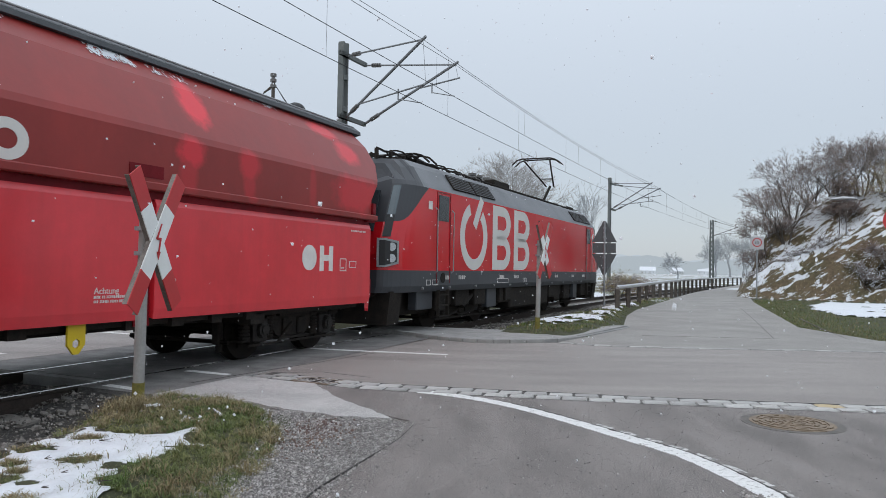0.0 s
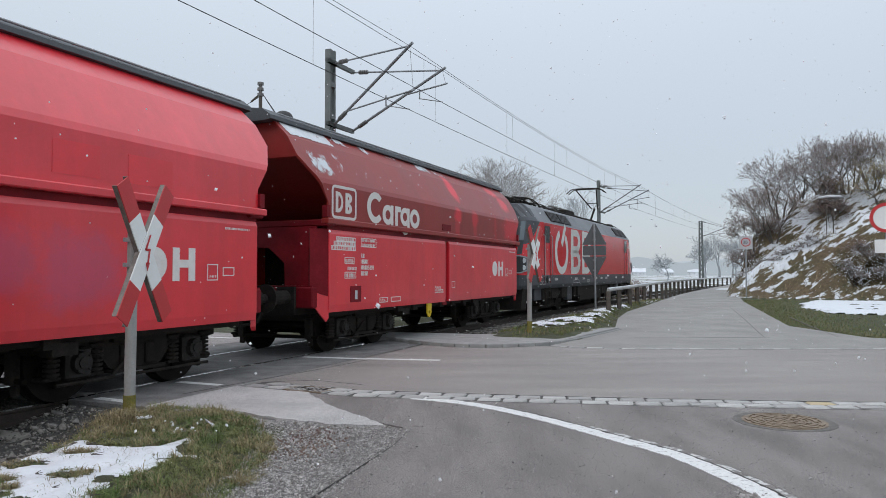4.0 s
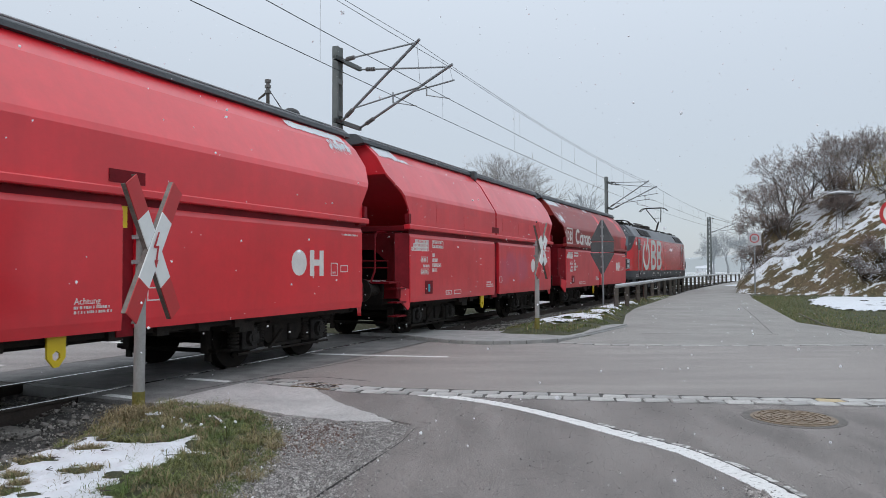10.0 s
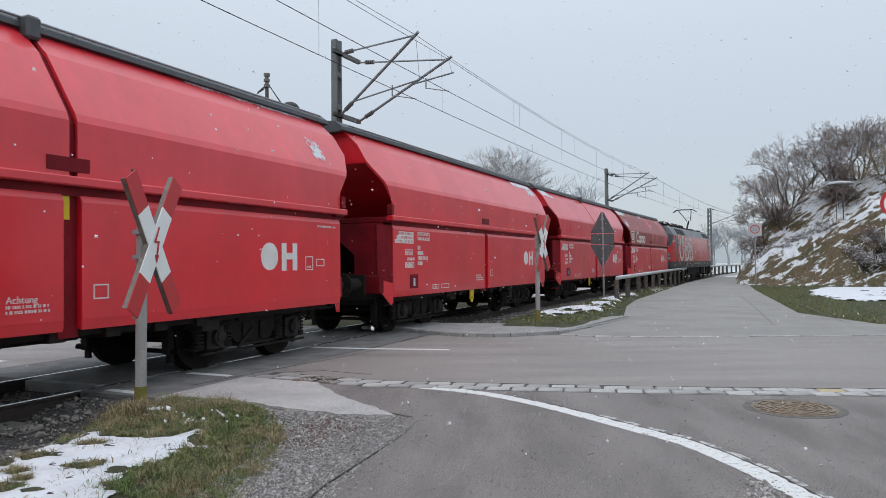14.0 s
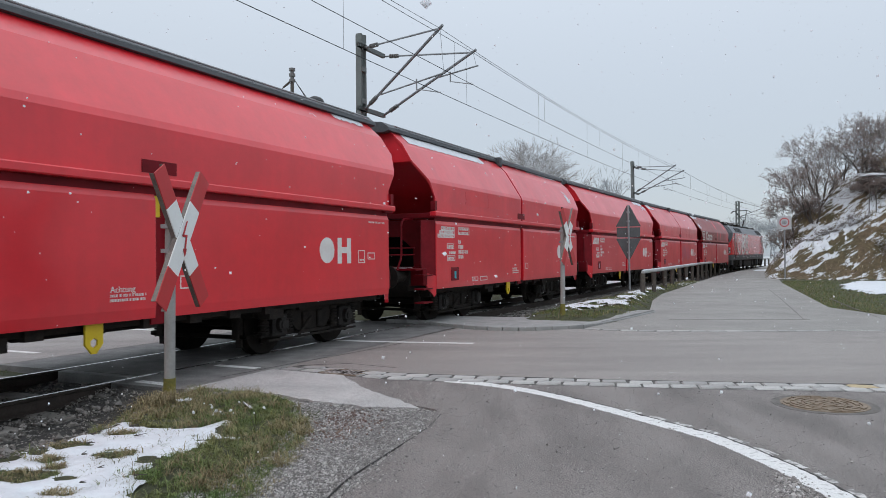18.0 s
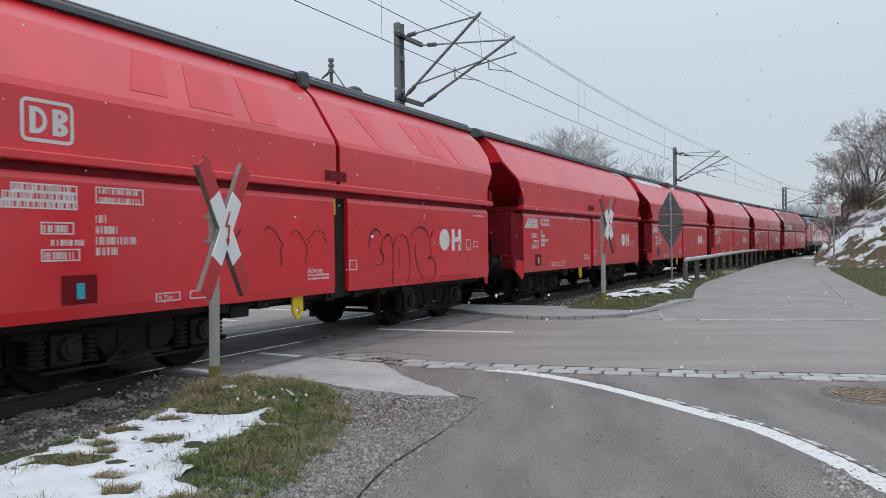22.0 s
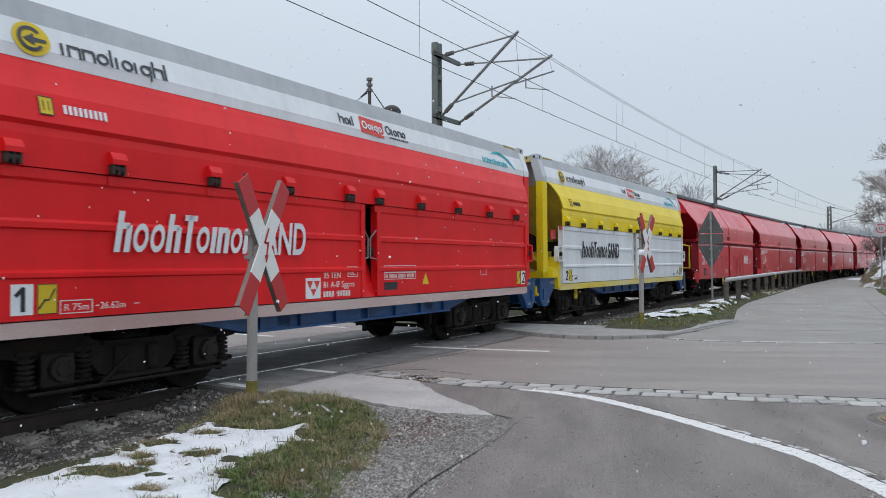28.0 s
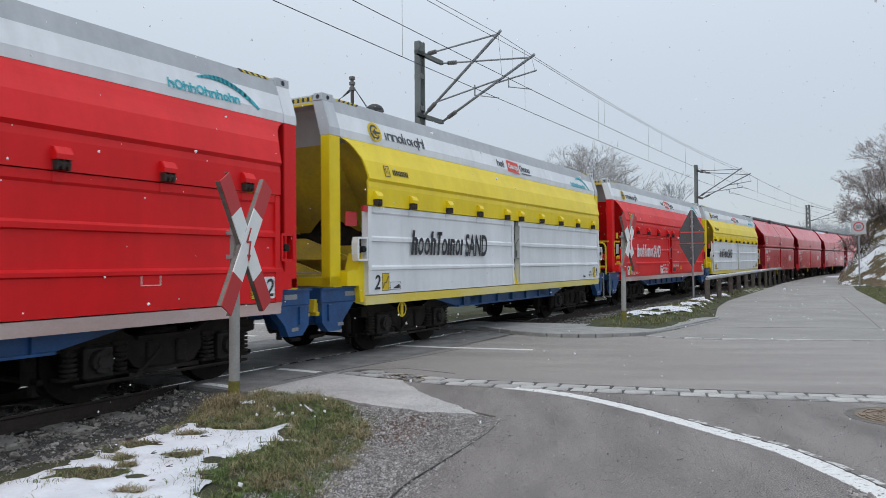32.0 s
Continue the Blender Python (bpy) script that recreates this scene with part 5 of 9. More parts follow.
washed(MAROON, (0.72, 0.028, 0.045), [
    (0.66, slope_z(0.42), 0.26, 0.30, 1.0), (0.34, 2.86, 0.26, 0.20, 0.8), (0.30, 2.58, 0.16, 0.24, 0.35), (1.5, 2.84, 0.26, 0.22, 0.6), (1.5, 2.56, 0.14, 0.24, 0.35),
    (4.15, slope_z(0.7), 0.42, 0.14, 0.8), (4.6, slope_z(0.36), 0.36, 0.24, 0.85), (4.5, 2.74, 0.75, 0.34, 0.6), (3.08, 2.7, 0.10, 0.36, 0.25)])


def graffiti(w, seed, x0, x1, z0, z1, mat, width=0.05, n=7):
    rnd = random.Random(seed)
    bm = BM()
    step = (x1 - x0) / n
    for i in range(n):
        cx, cz = x0 + (i + 0.5) * step, (z0 + z1) / 2
        pts, a = [], rnd.uniform(0, 6)
        for k in range(9):
            a += rnd.uniform(0.2, 0.42)
            pts.append((cx + step * 0.55 * math.cos(a) * rnd.uniform(0.7, 1), cz + (z1 - z0) * 0.5 * math.sin(a) * rnd.uniform(0.75, 1)))
        stroke(bm, pts, width * rnd.uniform(0.6, 1.3), -1.461)
    tagged(part("graffiti", bm, mat, w, "faint sprayed graffiti lines"), kind="stuff")


graffiti(W[6], 3, -2.6, -0.6, 1.05, 1.75, GRAFFITI_DARK, 0.022, 4)


def tag_lines():
    """Large sprayed loops in thin dark lines on the front flap."""
    bm = BM()
    loops = [[(0.45, 1.45), (0.55, 1.70), (0.75, 1.72), (0.86, 1.55), (0.80, 1.40), (0.88, 1.30), (0.84, 1.18), (0.62, 1.16)],
             [(0.92, 1.60), (1.05, 1.66), (1.15, 1.52), (1.18, 1.20), (1.16, 0.84)],
             [(1.17, 1.35), (1.24, 1.58), (1.42, 1.66), (1.62, 1.60), (1.71, 1.38), (1.72, 1.05), (1.64, 0.82)],
             [(1.38, 1.40), (1.36, 1.28), (1.39, 1.12)],
             [(1.78, 1.62), (1.86, 1.72), (2.08, 1.80), (2.32, 1.74), (2.46, 1.52), (2.48, 1.30), (2.38, 1.22)],
             [(2.40, 1.24), (2.56, 1.22), (2.66, 1.05), (2.60, 0.88), (2.44, 0.80)],
             [(1.93, 1.50), (1.92, 1.30), (2.00, 1.10), (2.20, 0.84)],
             [(2.50, 1.62), (2.56, 1.74)], [(3.62, 1.55), (3.70, 1.42), (3.66, 1.20)]]
    for k, pts in enumerate(loops):
        line = curve_points(pts, 5)
        for i, (p, q) in enumerate(zip(line, line[1:])):
            stroke(bm, [p, q], 0.030 + 0.016 * math.sin(i * 0.35 + k), -1.461)
    tagged(part("graffiti", bm, GRAFFITI_DARK, W[6], "dark sprayed graffiti loops"), kind="stuff")


tag_lines()


def slope_patches(w, spots, mat):
    """Dull repainted quadrangles on the hood slope: (lower x0, x1, upper x0, x1, low and high place on the slope)."""
    for xa, xb, xc, xd, g0, g1 in spots:
        bm = BM()
        plate(bm, [(xa, *hood_slope(g0, 0.003)), (xb, *hood_slope(g0, 0.003)), (xd, *hood_slope(g1, 0.003)), (xc, *hood_slope(g1, 0.003))], (0, -0.002, 0.002))
        bmesh.ops.recalc_face_normals(bm, faces=bm.faces)
        part("paint_patch", bm, mat, w)


slope_patches(W[6], [(0.9, 1.15, 0.55, 1.0, 0.02, 0.58), (2.35, 2.9, 2.1, 2.7, 0.05, 0.56), (3.0, 3.5, 2.8, 3.25, 0.02, 0.58), (3.75, 4.05, 3.5, 3.85, 0.02, 0.5), (-3.9, -3.4, -3.6, -3.2, 0.1, 0.58), (-3.1, -2.4, -2.9, -2.3, 0.05, 0.55), (-2.1, -1.6, -2.0, -1.5, 0.02, 0.58)], RED_MATT)
washed(RED_TAGGED, (0.36, 0.08, 0.20), [(1.0, 1.62, 0.62, 0.36, 0.34), (1.95, 1.50, 0.60, 0.42, 0.36), (0.35, 1.40, 0.40, 0.36, 0.26)])


# ---- tipping containers on a blue two-part carrier ----
CL = 11.35
def on_band(bm, bx=0.006):
    """Leans marks drawn upright at y = 0 on to the slope of the white band."""
    for v in bm.verts:
        v.co.y -= 1.227 - 0.319 * max(v.co.z - 3.52, 0) + bx


def container_unit(label, hi_mat, lo_mat, first, seed):
    c = thing("container_wagon", label, "freight wagon", "container wagons of the train")
    L0, L1 = -CL / 2, CL / 2
    D1 = L1 - 0.25
    red = hi_mat == BOX_RED
    # blue carrier
    bm = BM()
    box(bm, L0 - 0.85, L1 + 0.55, -0.55, 0.55, 0.78, 1.06, 0.02)
    for sy in (-1, 1):
        prism(bm, [(L0 + 1.5, 0.98), (L0 + 3.2, 0.62), (L1 - 3.2, 0.62), (L1 - 1.5, 0.98)], min(sy * 1.05, sy * 1.2), max(sy * 1.05, sy * 1.2), axis="y")
        box(bm, L0 + 3.2, L1 - 3.2, min(sy * 1.0, sy * 1.25), max(sy * 1.0, sy * 1.25), 0.60, 0.63)
        for k in (-1.8, 0.0, 1.8):
            box(bm, k - 0.12, k + 0.12, min(0, sy * 1.2), max(0, sy * 1.2), 0.66, 0.9)
        for k in range(7):
            xx = -2.25 + 0.75 * k
            box(bm, xx - 0.015, xx + 0.015, min(sy * 1.2, sy * 1.25), max(sy * 1.2, sy * 1.25), 0.63, 0.96)
    part("carrier_frame", bm, BLUE, c, "blue steel carrier frame")
    ends = ((-1, L0 - 0.675, L0 - 0.425, L0), (1, L1 + 0.06, L1 + 0.31, L1 - 0.25))
    for way, xa, xb, xe in ends:
        xo = xa if way < 0 else xb
        bm = BM()
        za, zb = sorted((xo - way * 0.95, xo + way * 0.24))
        box(bm, za, zb, -1.27, 1.27, 0.88, 1.105, 0.015)
        box(bm, za - 0.01, zb + 0.01, -1.30, 1.30, 1.085, 1.11)
        for sy in (-1, 1):
            ya, yb = sorted((sy * 1.12, sy * 1.26))
            prism(bm, [(xo - way * 0.55, 0.89), (xo + way * 0.22, 0.89), (xo + way * 0.22, 0.60), (xo + way * 0.08, 0.46), (xo - way * 0.20, 0.46), (xo - way * 0.28, 0.62)], ya, yb, axis="y")
            box(bm, min(xo, xo + way * 0.1), max(xo, xo + way * 0.1), min(sy * 1.26, sy * 1.29), max(sy * 1.26, sy * 1.29), 0.62, 0.86)
        hd = part("head_beam", bm, BLUE, c)
        for y in (-1.14, 1.14):
            bm = BM()
            box(bm, min(xa, xb) + 0.02, max(xa, xb) - 0.02, y - 0.13, y + 0.13, 1.11, 1.13)
            part("twist_lock", bm, YELLOW, hd)
        bm = BM()
        decal(bm, xo - way * 0.30, xo - way * 0.30 + 0.26, 0.97, 1.04, -1.272)
        part("data_plate", bm, GALV, hd)
        bm = BM()
        decal(bm, xo - way * 0.14, xo - way * 0.14 + 0.13, 0.53, 0.58, -1.262)
        part("data_plate", bm, GALV, hd)
        for hose in ([(xo + way * 0.1, -0.5, 0.8), (xo + way * 0.22, -0.5, 0.5), (xo + way * 0.36, -0.4, 0.45)], [(xo - way * 0.1, -1.1, 0.75), (xo, -1.1, 0.4), (xo + way * 0.25, -1.05, 0.38)]):
            bm = BM()
            pipe(bm, hose, 0.028)
            part("brake_hose", bm, FRAME_DARK, c)
        if (way > 0) == first:
            buffers(c, xo + way * 0.12, way, FRAME_DARK)
            bm = BM()
            xr = xo + way * 0.36
            pipe(bm, [(xr, -1.15, 1.06), (xr, -1.15, 1.9), (xr, -1.10, 2.0), (xr, -1.02, 2.03), (xr, -0.86, 2.03), (xr, -0.78, 2.0), (xr, -0.74, 1.92), (xr, -0.74, 1.36), (xr, -0.78, 1.30), (xr, -1.15, 1.28)], 0.028, seg=8)
            part("grab_rail", bm, YELLOW, c, "yellow grab rail")
            bm = BM()
            box(bm, xr - 0.1, xr + 0.1, -1.3, -1.05, 0.36, 0.39)
            box(bm, xr - 0.03, xr + 0.03, -1.28, -1.25, 0.36, 1.1)
            part("step", bm, GALV, c)
        else:
            bm = BM()
            rod(bm, (xo - way * 0.1, 0, 0.8), (xo + way * 0.42, 0, 0.8), 0.2, seg=14)
            for y in (-0.9, 0.9):
                rod(bm, (xo - way * 0.1, y, 0.74), (xo + way * 0.36, y, 0.74), 0.20, seg=16)
                rod(bm, (xo + way * 0.36, y, 0.74), (xo + way * 0.42, y, 0.74), 0.15, 0.08, seg=16)
            part("joint_coupling", bm, BLUE, c)
            bm = BM()
            box(bm, min(xo + way * 0.22, xo + way * 0.30), max(xo + way * 0.22, xo + way * 0.30), -1.22, -1.02, 0.70, 0.76, 0.01)
            prism(bm, [(xo + way * 0.20, 0.76), (xo + way * 0.32, 0.76), (xo + way * 0.29, 0.94), (xo + way * 0.23, 0.94)], -1.18, -1.06, axis="y")
            part("joint_lock", bm, YELLOW, c)
    # container end frames
    for way, xa, xb, xe in ends:
        xin = xb if way < 0 else xa
        xout = xa if way < 0 else xb
        for sy in (-1, 1):
            ya, yb = sorted((sy * 1.06, sy * 1.24))
            bm = BM()
            box(bm, xa, xb, ya, yb, 1.12, 3.40, 0.012)
            part("corner_post", bm, hi_mat, c)
            bm = BM()
            prism(bm, [(sy * 1.24, 3.40), (sy * 1.235, 3.52), (sy * 1.07, 4.03), (sy * 0.89, 4.03), (sy * 1.06, 3.40)], xa, xb)
            part("post_head", bm, BOX_WHITE if red else BOX_GREY, c)
            bm = BM()
            y0, y1 = sorted((sy * 0.93, sy * 1.105))
            box(bm, xa - 0.012, xb + 0.012, y0, y1, 3.92, 4.055, 0.015)
            cc = part("corner_casting", bm, BOX_GREY, c)
            # dark discs on the casting stand in for the shade in its holes
            bm = BM()
            rod(bm, ((xa + xb) / 2, sy * 1.10, 3.985), ((xa + xb) / 2, sy * 1.108, 3.985), 0.035, seg=12)
            rod(bm, (xout, sy * 1.02, 3.985), (xout + way * 0.014, sy * 1.02, 3.985), 0.035, seg=12)
            part("casting_hole", bm, INK, cc)
            # black and yellow flashes along the roof edge by the casting
            for mat, k0 in ((YELLOW, 0), (INK, 1)):
                bm = BM()
                for k in range(5):
                    xs = xin - way * (0.10 + 0.055 * (2 * k + k0) / 1.0)
                    plate(bm, [(xs, sy * 1.072, 3.985), (xs - way * 0.05, sy * 1.072, 3.985), (xs - way * 0.09, sy * 1.06, 4.022), (xs - way * 0.04, sy * 1.06, 4.022)], (0, sy * 0.004, 0.003))
                bmesh.ops.recalc_face_normals(bm, faces=bm.faces)
                part("hazard_stripe", bm, mat, c)
        bm = BM()
        box(bm, xa, xb, -0.94, 0.94, 3.87, 4.03, 0.01)
        tb = part("top_beam", bm, BOX_GREY, c)
        bm = BM()
        xs = xout + way * 0.002
        box(bm, min(xs, xs + way * 0.003), max(xs, xs + way * 0.003), -0.92, 0.92, 3.875, 3.91)
        part("hazard_stripe", bm, YELLOW, tb)
        for mat, k0 in ((YELLOW, 0), (INK, 1)):
            bm = BM()
            for k in range(4):
                for y in (-0.90, 0.50):
                    box(bm, min(xs, xs + way * 0.003), max(xs, xs + way * 0.003), y + 0.05 * (2 * k + k0), y + 0.05 * (2 * k + k0) + 0.045, 3.935, 4.0)
            part("hazard_stripe", bm, mat, tb)
        bm = BM()
        box(bm, xa, xb, -1.24, 1.24, 1.12, 1.26)
        part("bottom_beam", bm, hi_mat, c)
        # side sill between post and door, dropping to the skirt
        for sy in (-1, 1):
            bm = BM()
            prism(bm, [(xin, 1.12), (xin, 1.34), (xe + way * 0.16, 1.36), (xe + way * 0.06, 1.62), (xe - way * 0.08, 1.62), (xe - way * 0.08, 0.86), (xe + way * 0.10, 0.86), (xe + way * 0.14, 1.12)], min(sy * 1.10, sy * 1.36), max(sy * 1.10, sy * 1.36), axis="y")
            part("end_sill", bm, hi_mat, c)
        # bin end: slopes in from the top beam, grey above and coloured below, over roof-shaped ridges
        slope = lambda z: xin - way * (3.90 - z) * 0.72
        bm = BM()
        plate(bm, [(slope(3.90), -0.95, 3.90), (slope(3.90), 0.95, 3.90), (slope(3.38), 1.17, 3.38), (slope(3.38), -1.17, 3.38)], (-way * 0.02, 0, 0))
        part("end_sheet", bm, BOX_GREY, c)
        bm = BM()
        for sy in (-1, 1):
            plate(bm, [(slope(3.38), 0, 3.38), (slope(3.38), sy * 1.17, 3.38), (slope(2.80), sy * 1.40, 2.80), (slope(2.0), sy * 1.34, 2.0), (slope(1.9), sy * 0.75, 1.9), (slope(2.35), 0, 2.35)], (-way * 0.02, 0, 0))
        for y in (-0.78, 0.78):
            plate(bm, [(slope(3.30), y, 3.30), (slope(2.0), y, 2.0), (slope(2.0) + way * 0.22, y, 2.0), (slope(3.0) + way * 0.12, y, 3.0)], (0, 0.02, 0))
        bmesh.ops.recalc_face_normals(bm, faces=bm.faces)
        # on yellow bins the recess's shade is put into this darker yellow
        part("end_hopper", bm, BOX_RED if red else YELLOW_DUST_SHADE, c)
        for xr, zr, hw, rise in ((xe + way * 0.05, 1.52, 1.05, 0.36), (xe + way * 0.25, 1.14, 1.05, 0.34)):
            bm = BM()
            plate(bm, [(xr, -hw, zr), (xr, hw, zr), (xr, hw, zr + 0.06), (xr - way * 0.08, 0.12, zr + rise), (xr - way * 0.08, -0.12, zr + rise), (xr, -hw, zr + 0.06)], (-way * 0.05, 0, 0))
            bmesh.ops.recalc_face_normals(bm, faces=bm.faces)
            part("end_ridge", bm, BOX_RED if red else YELLOW_DUST_SHADE, c)
        bm = BM()
        xs = xe - way * 0.12
        plate(bm, [(xs, -1.08, 1.12), (xs, 1.08, 1.12), (xs, 1.08, 1.75), (xs, -1.08, 1.75)], (-way * 0.02, 0, 0))
        plate(bm, [(xin, 1.20, 1.30), (xe, 1.20, 1.30), (xe, 1.20, 3.40), (xin, 1.20, 3.40)], (0, 0.02, 0))
        bmesh.ops.recalc_face_normals(bm, faces=bm.faces)
        part("back_sheet", bm, RED_DARK if red else YELLOW_DUST_SHADE, c)
        # door end bracket with its pin
        bm = BM()
        for q in ((0.02, 0.26, 1.50, 1.53), (0.02, 0.26, 1.84, 1.87), (0.02, 0.05, 1.53, 1.84)):
            xs = sorted((xe + way * q[0], xe + way * q[1]))
            box(bm, xs[0], xs[1], -1.45, -1.34, q[2], q[3])
        plate(bm, [(xe + way * 0.26, -1.45, 1.50), (xe + way * 0.29, -1.45, 1.60), (xe + way * 0.29, -1.45, 1.78), (xe + way * 0.26, -1.45, 1.87), (xe + way * 0.24, -1.45, 1.87), (xe + way * 0.24, -1.45, 1.50)], (0, 0.11, 0))
        bmesh.ops.recalc_face_normals(bm, faces=bm.faces)
        br = part("door_bracket", bm, lo_mat, c)
        bm = BM()
        rod(bm, (xe + way * 0.12, -1.46, 1.68), (xe + way * 0.12, -1.30, 1.68), 0.05, seg=10)
        part("bracket_pin", bm, FRAME_DARK, br)
        if way < 0:
            if red:
                bm = BM()
                pipe(bm, [(xout - 0.03, 1.1, 1.15), (xout - 0.03, 1.1, 2.08), (xout - 0.03, -1.1, 2.08), (xe - 0.1, -1.27, 2.08)], 0.028)
                part("end_rail", bm, YELLOW, c)
                bm = BM()
                xl = xout - 0.06
                pipe(bm, [(xl, 0.95, 1.35), (xl, 0.95, 1.92), (xl, 0.88, 1.98), (xl, 0.35, 1.98), (xl, 0.28, 1.92), (xl, 0.28, 1.3), (xl, 0.95, 1.3)], 0.035)
                part("ladder_loop", bm, YELLOW, c, "yellow tubular loop")
                bm = BM()
                box(bm, xout + 0.04, xout + 0.08, 0.45, 0.75, 1.55, 1.85)
                box(bm, xe - 0.32, xe - 0.12, -1.25, -1.235, 2.18, 2.36)
                part("shunter_plate", bm, YELLOW, c)
            bm = BM()
            for k in range(5):
                rod(bm, (xin, -1.0, 1.16 + 0.04 * k), (xin, 0.9, 1.16 + 0.04 * k), 0.008, seg=5)
            part("grating", bm, GALV, c)
            bm = BM()
            if red:
                box(bm, xe - 0.34, xe - 0.12, -1.26, -1.242, 1.70, 2.0)
            else:
                box(bm, xe - 0.38, xe - 0.10, -1.30, -1.282, 2.04, 2.26)
                box(bm, xe - 0.12, xe + 0.02, -1.44, -1.40, 2.27, 2.36)
            part("info_plate", bm, BOX_GREY if red else RED_SIGN, c)
            if red:
                for z in (1.36, 1.54):
                    bm = BM()
                    box(bm, xe - 0.34, xe - 0.16, -1.34, -1.24, z, z + 0.03)
                    rod(bm, (xe - 0.25, -1.34, z + 0.05), (xe - 0.25, -1.24, z + 0.05), 0.05, seg=8)
                    part("valve", bm, YELLOW, c)
                for z in (1.62, 1.88):
                    bm = BM()
                    box(bm, xb - 0.085, xb - 0.02, -1.246, -1.238, z, z + 0.22)
                    part("reflector", bm, YELLOW, c)
    # bin: pale top, and a folded hood sheet whose ends curve back over the side doors
    bm = BM()
    prism(bm, [(-1.22, 3.40), (-1.22, 3.52), (-1.06, 4.02), (-0.2, 4.06), (0.2, 4.06), (1.06, 4.02), (1.22, 3.52), (1.22, 3.40), (1.0, 3.36), (0.9, 3.9), (-0.9, 3.9), (-1.0, 3.36)], L0 - 0.425, L1 + 0.06)
    part("top_sheet", bm, BOX_ROOF, c, "grey sloping top of the bin")
    for sy in (-1, 1):
        bm = BM()
        plate(bm, [(L0 - 0.42, sy * 1.221, 3.40), (L1 + 0.055, sy * 1.221, 3.40), (L1 + 0.055, sy * 1.221, 3.52), (L0 - 0.42, sy * 1.221, 3.52)], (0, sy * 0.006, 0))
        plate(bm, [(L0 - 0.42, sy * 1.221, 3.52), (L1 + 0.055, sy * 1.221, 3.52), (L1 + 0.055, sy * 1.138, 3.78), (L0 - 0.42, sy * 1.138, 3.78)], (0, sy * 0.006, 0.002))
        bmesh.ops.recalc_face_normals(bm, faces=bm.faces)
        part("name_band", bm, BOX_WHITE, c, "white band under the roof slope")
    prof = [(1.222, 3.40), (1.262, 3.33), (1.30, 3.25), (1.352, 3.15), (1.39, 3.08), (1.435, 2.93), (1.475, 2.79), (1.44, 2.745), (1.455, 2.665), (1.455, 2.37), (1.43, 2.37)]

    def back(z):
        """How far the hood runs on past the door, towards the post."""
        f = min(max((z - 2.76) / 0.62, 0.0), 1.0)
        return 0.40 * (1 - math.sqrt(max(1 - f * f, 0.0)))
    for sy in (-1, 1):
        bm = BM()
        loops = []
        for x, way, k in ((L0, -1, 1.0), (D1, 1, 0.75)):
            for inset in (0.0, 0.03):
                loops.append([bm.verts.new((x + way * back(z) * k, sy * (y - inset), z)) for y, z in prof])
        ao, ai, bo, bi = loops
        for k in range(len(prof) - 1):
            bm.faces.new((ao[k], bo[k], bo[k + 1], ao[k + 1]))
            bm.faces.new((ai[k], ai[k + 1], bi[k + 1], bi[k]))
            bm.faces.new((ao[k], ao[k + 1], ai[k + 1], ai[k]))
            bm.faces.new((bo[k], bi[k], bi[k + 1], bo[k + 1]))
        bmesh.ops.recalc_face_normals(bm, faces=bm.faces)
        part("hood", bm, hi_mat, c)
    # near-black filler core: the shade in the openings is put into its colour
    bm = BM()
    box(bm, L0 + 0.95, L1 - 1.15, -1.08, 1.08, 1.1, 2.36)
    for xs in (L0 + 0.93, L1 - 1.15):
        box(bm, xs, xs + 0.02, -1.31, 1.31, 1.0, 2.30)
    part("bin_core", bm, FRAME_DARK, c)
    split = -0.175
    for sy in (-1, 1):
        for a, b in ((L0, split - 0.15), (split + 0.15, D1)):
            bm = BM()
            door = [(1.32, 0.97), (1.43, 0.97), (1.43, 1.345), (1.452, 1.36), (1.452, 1.40), (1.415, 1.43), (1.405, 1.80), (1.44, 1.815), (1.44, 1.87), (1.415, 1.90), (1.415, 2.24), (1.435, 2.27), (1.435, 2.36), (1.32, 2.36)]
            prism(bm, [(sy * p, q) for p, q in door], a, b)
            dr = part("side_door", bm, lo_mat, c)
            # upright end strips that close the pressed panels
            for xs in (a + 0.0, b - 0.09):
                bm = BM()
                box(bm, xs, xs + 0.09, min(sy * 1.40, sy * 1.446), max(sy * 1.40, sy * 1.446), 0.98, 2.355, 0.006)
                part("door_edge", bm, lo_mat, dr)
        bm = BM()
        prism(bm, [(sy * 1.12, 2.38), (sy * 1.16, 1.62), (sy * 1.40, 0.97), (sy * 1.05, 0.97), (sy * 1.05, 2.38)], split - 0.20, split + 0.20)
        part("door_post", bm, hi_mat, c)
    for sx in (-1, 1):
        bm = BM()
        x = split + sx * 0.08
        pipe(bm, [(x + sx * 0.07, -1.42, 1.98), (x - sx * 0.05, -1.40, 1.86), (x - sx * 0.05, -1.40, 1.56), (x + sx * 0.07, -1.42, 1.54)], 0.012)
        lk = part("door_lock", bm, GALV, c)
        bm = BM()
        box(bm, x - 0.045, x + 0.045, -1.39, -1.30, 1.58, 1.72, 0.01)
        part("lock_case", bm, FRAME_DARK, lk)
    # hinges along the hood's lower edge: a painted hood over a rusty knuckle and its pale strap
    for x in (-5.48, -4.45, -3.22, -2.0, -0.74, -0.02, 1.15, 2.38, 3.60, 4.80):
        bm = BM()
        prism(bm, [(-1.45, 2.60), (-1.50, 2.59), (-1.545, 2.52), (-1.545, 2.47), (-1.45, 2.47)], x - 0.085, x + 0.085)
        hg = part("hinge", bm, hi_mat, c)
        bm = BM()
        rod(bm, (x - 0.075, -1.495, 2.43), (x + 0.075, -1.495, 2.43), 0.035, seg=8)
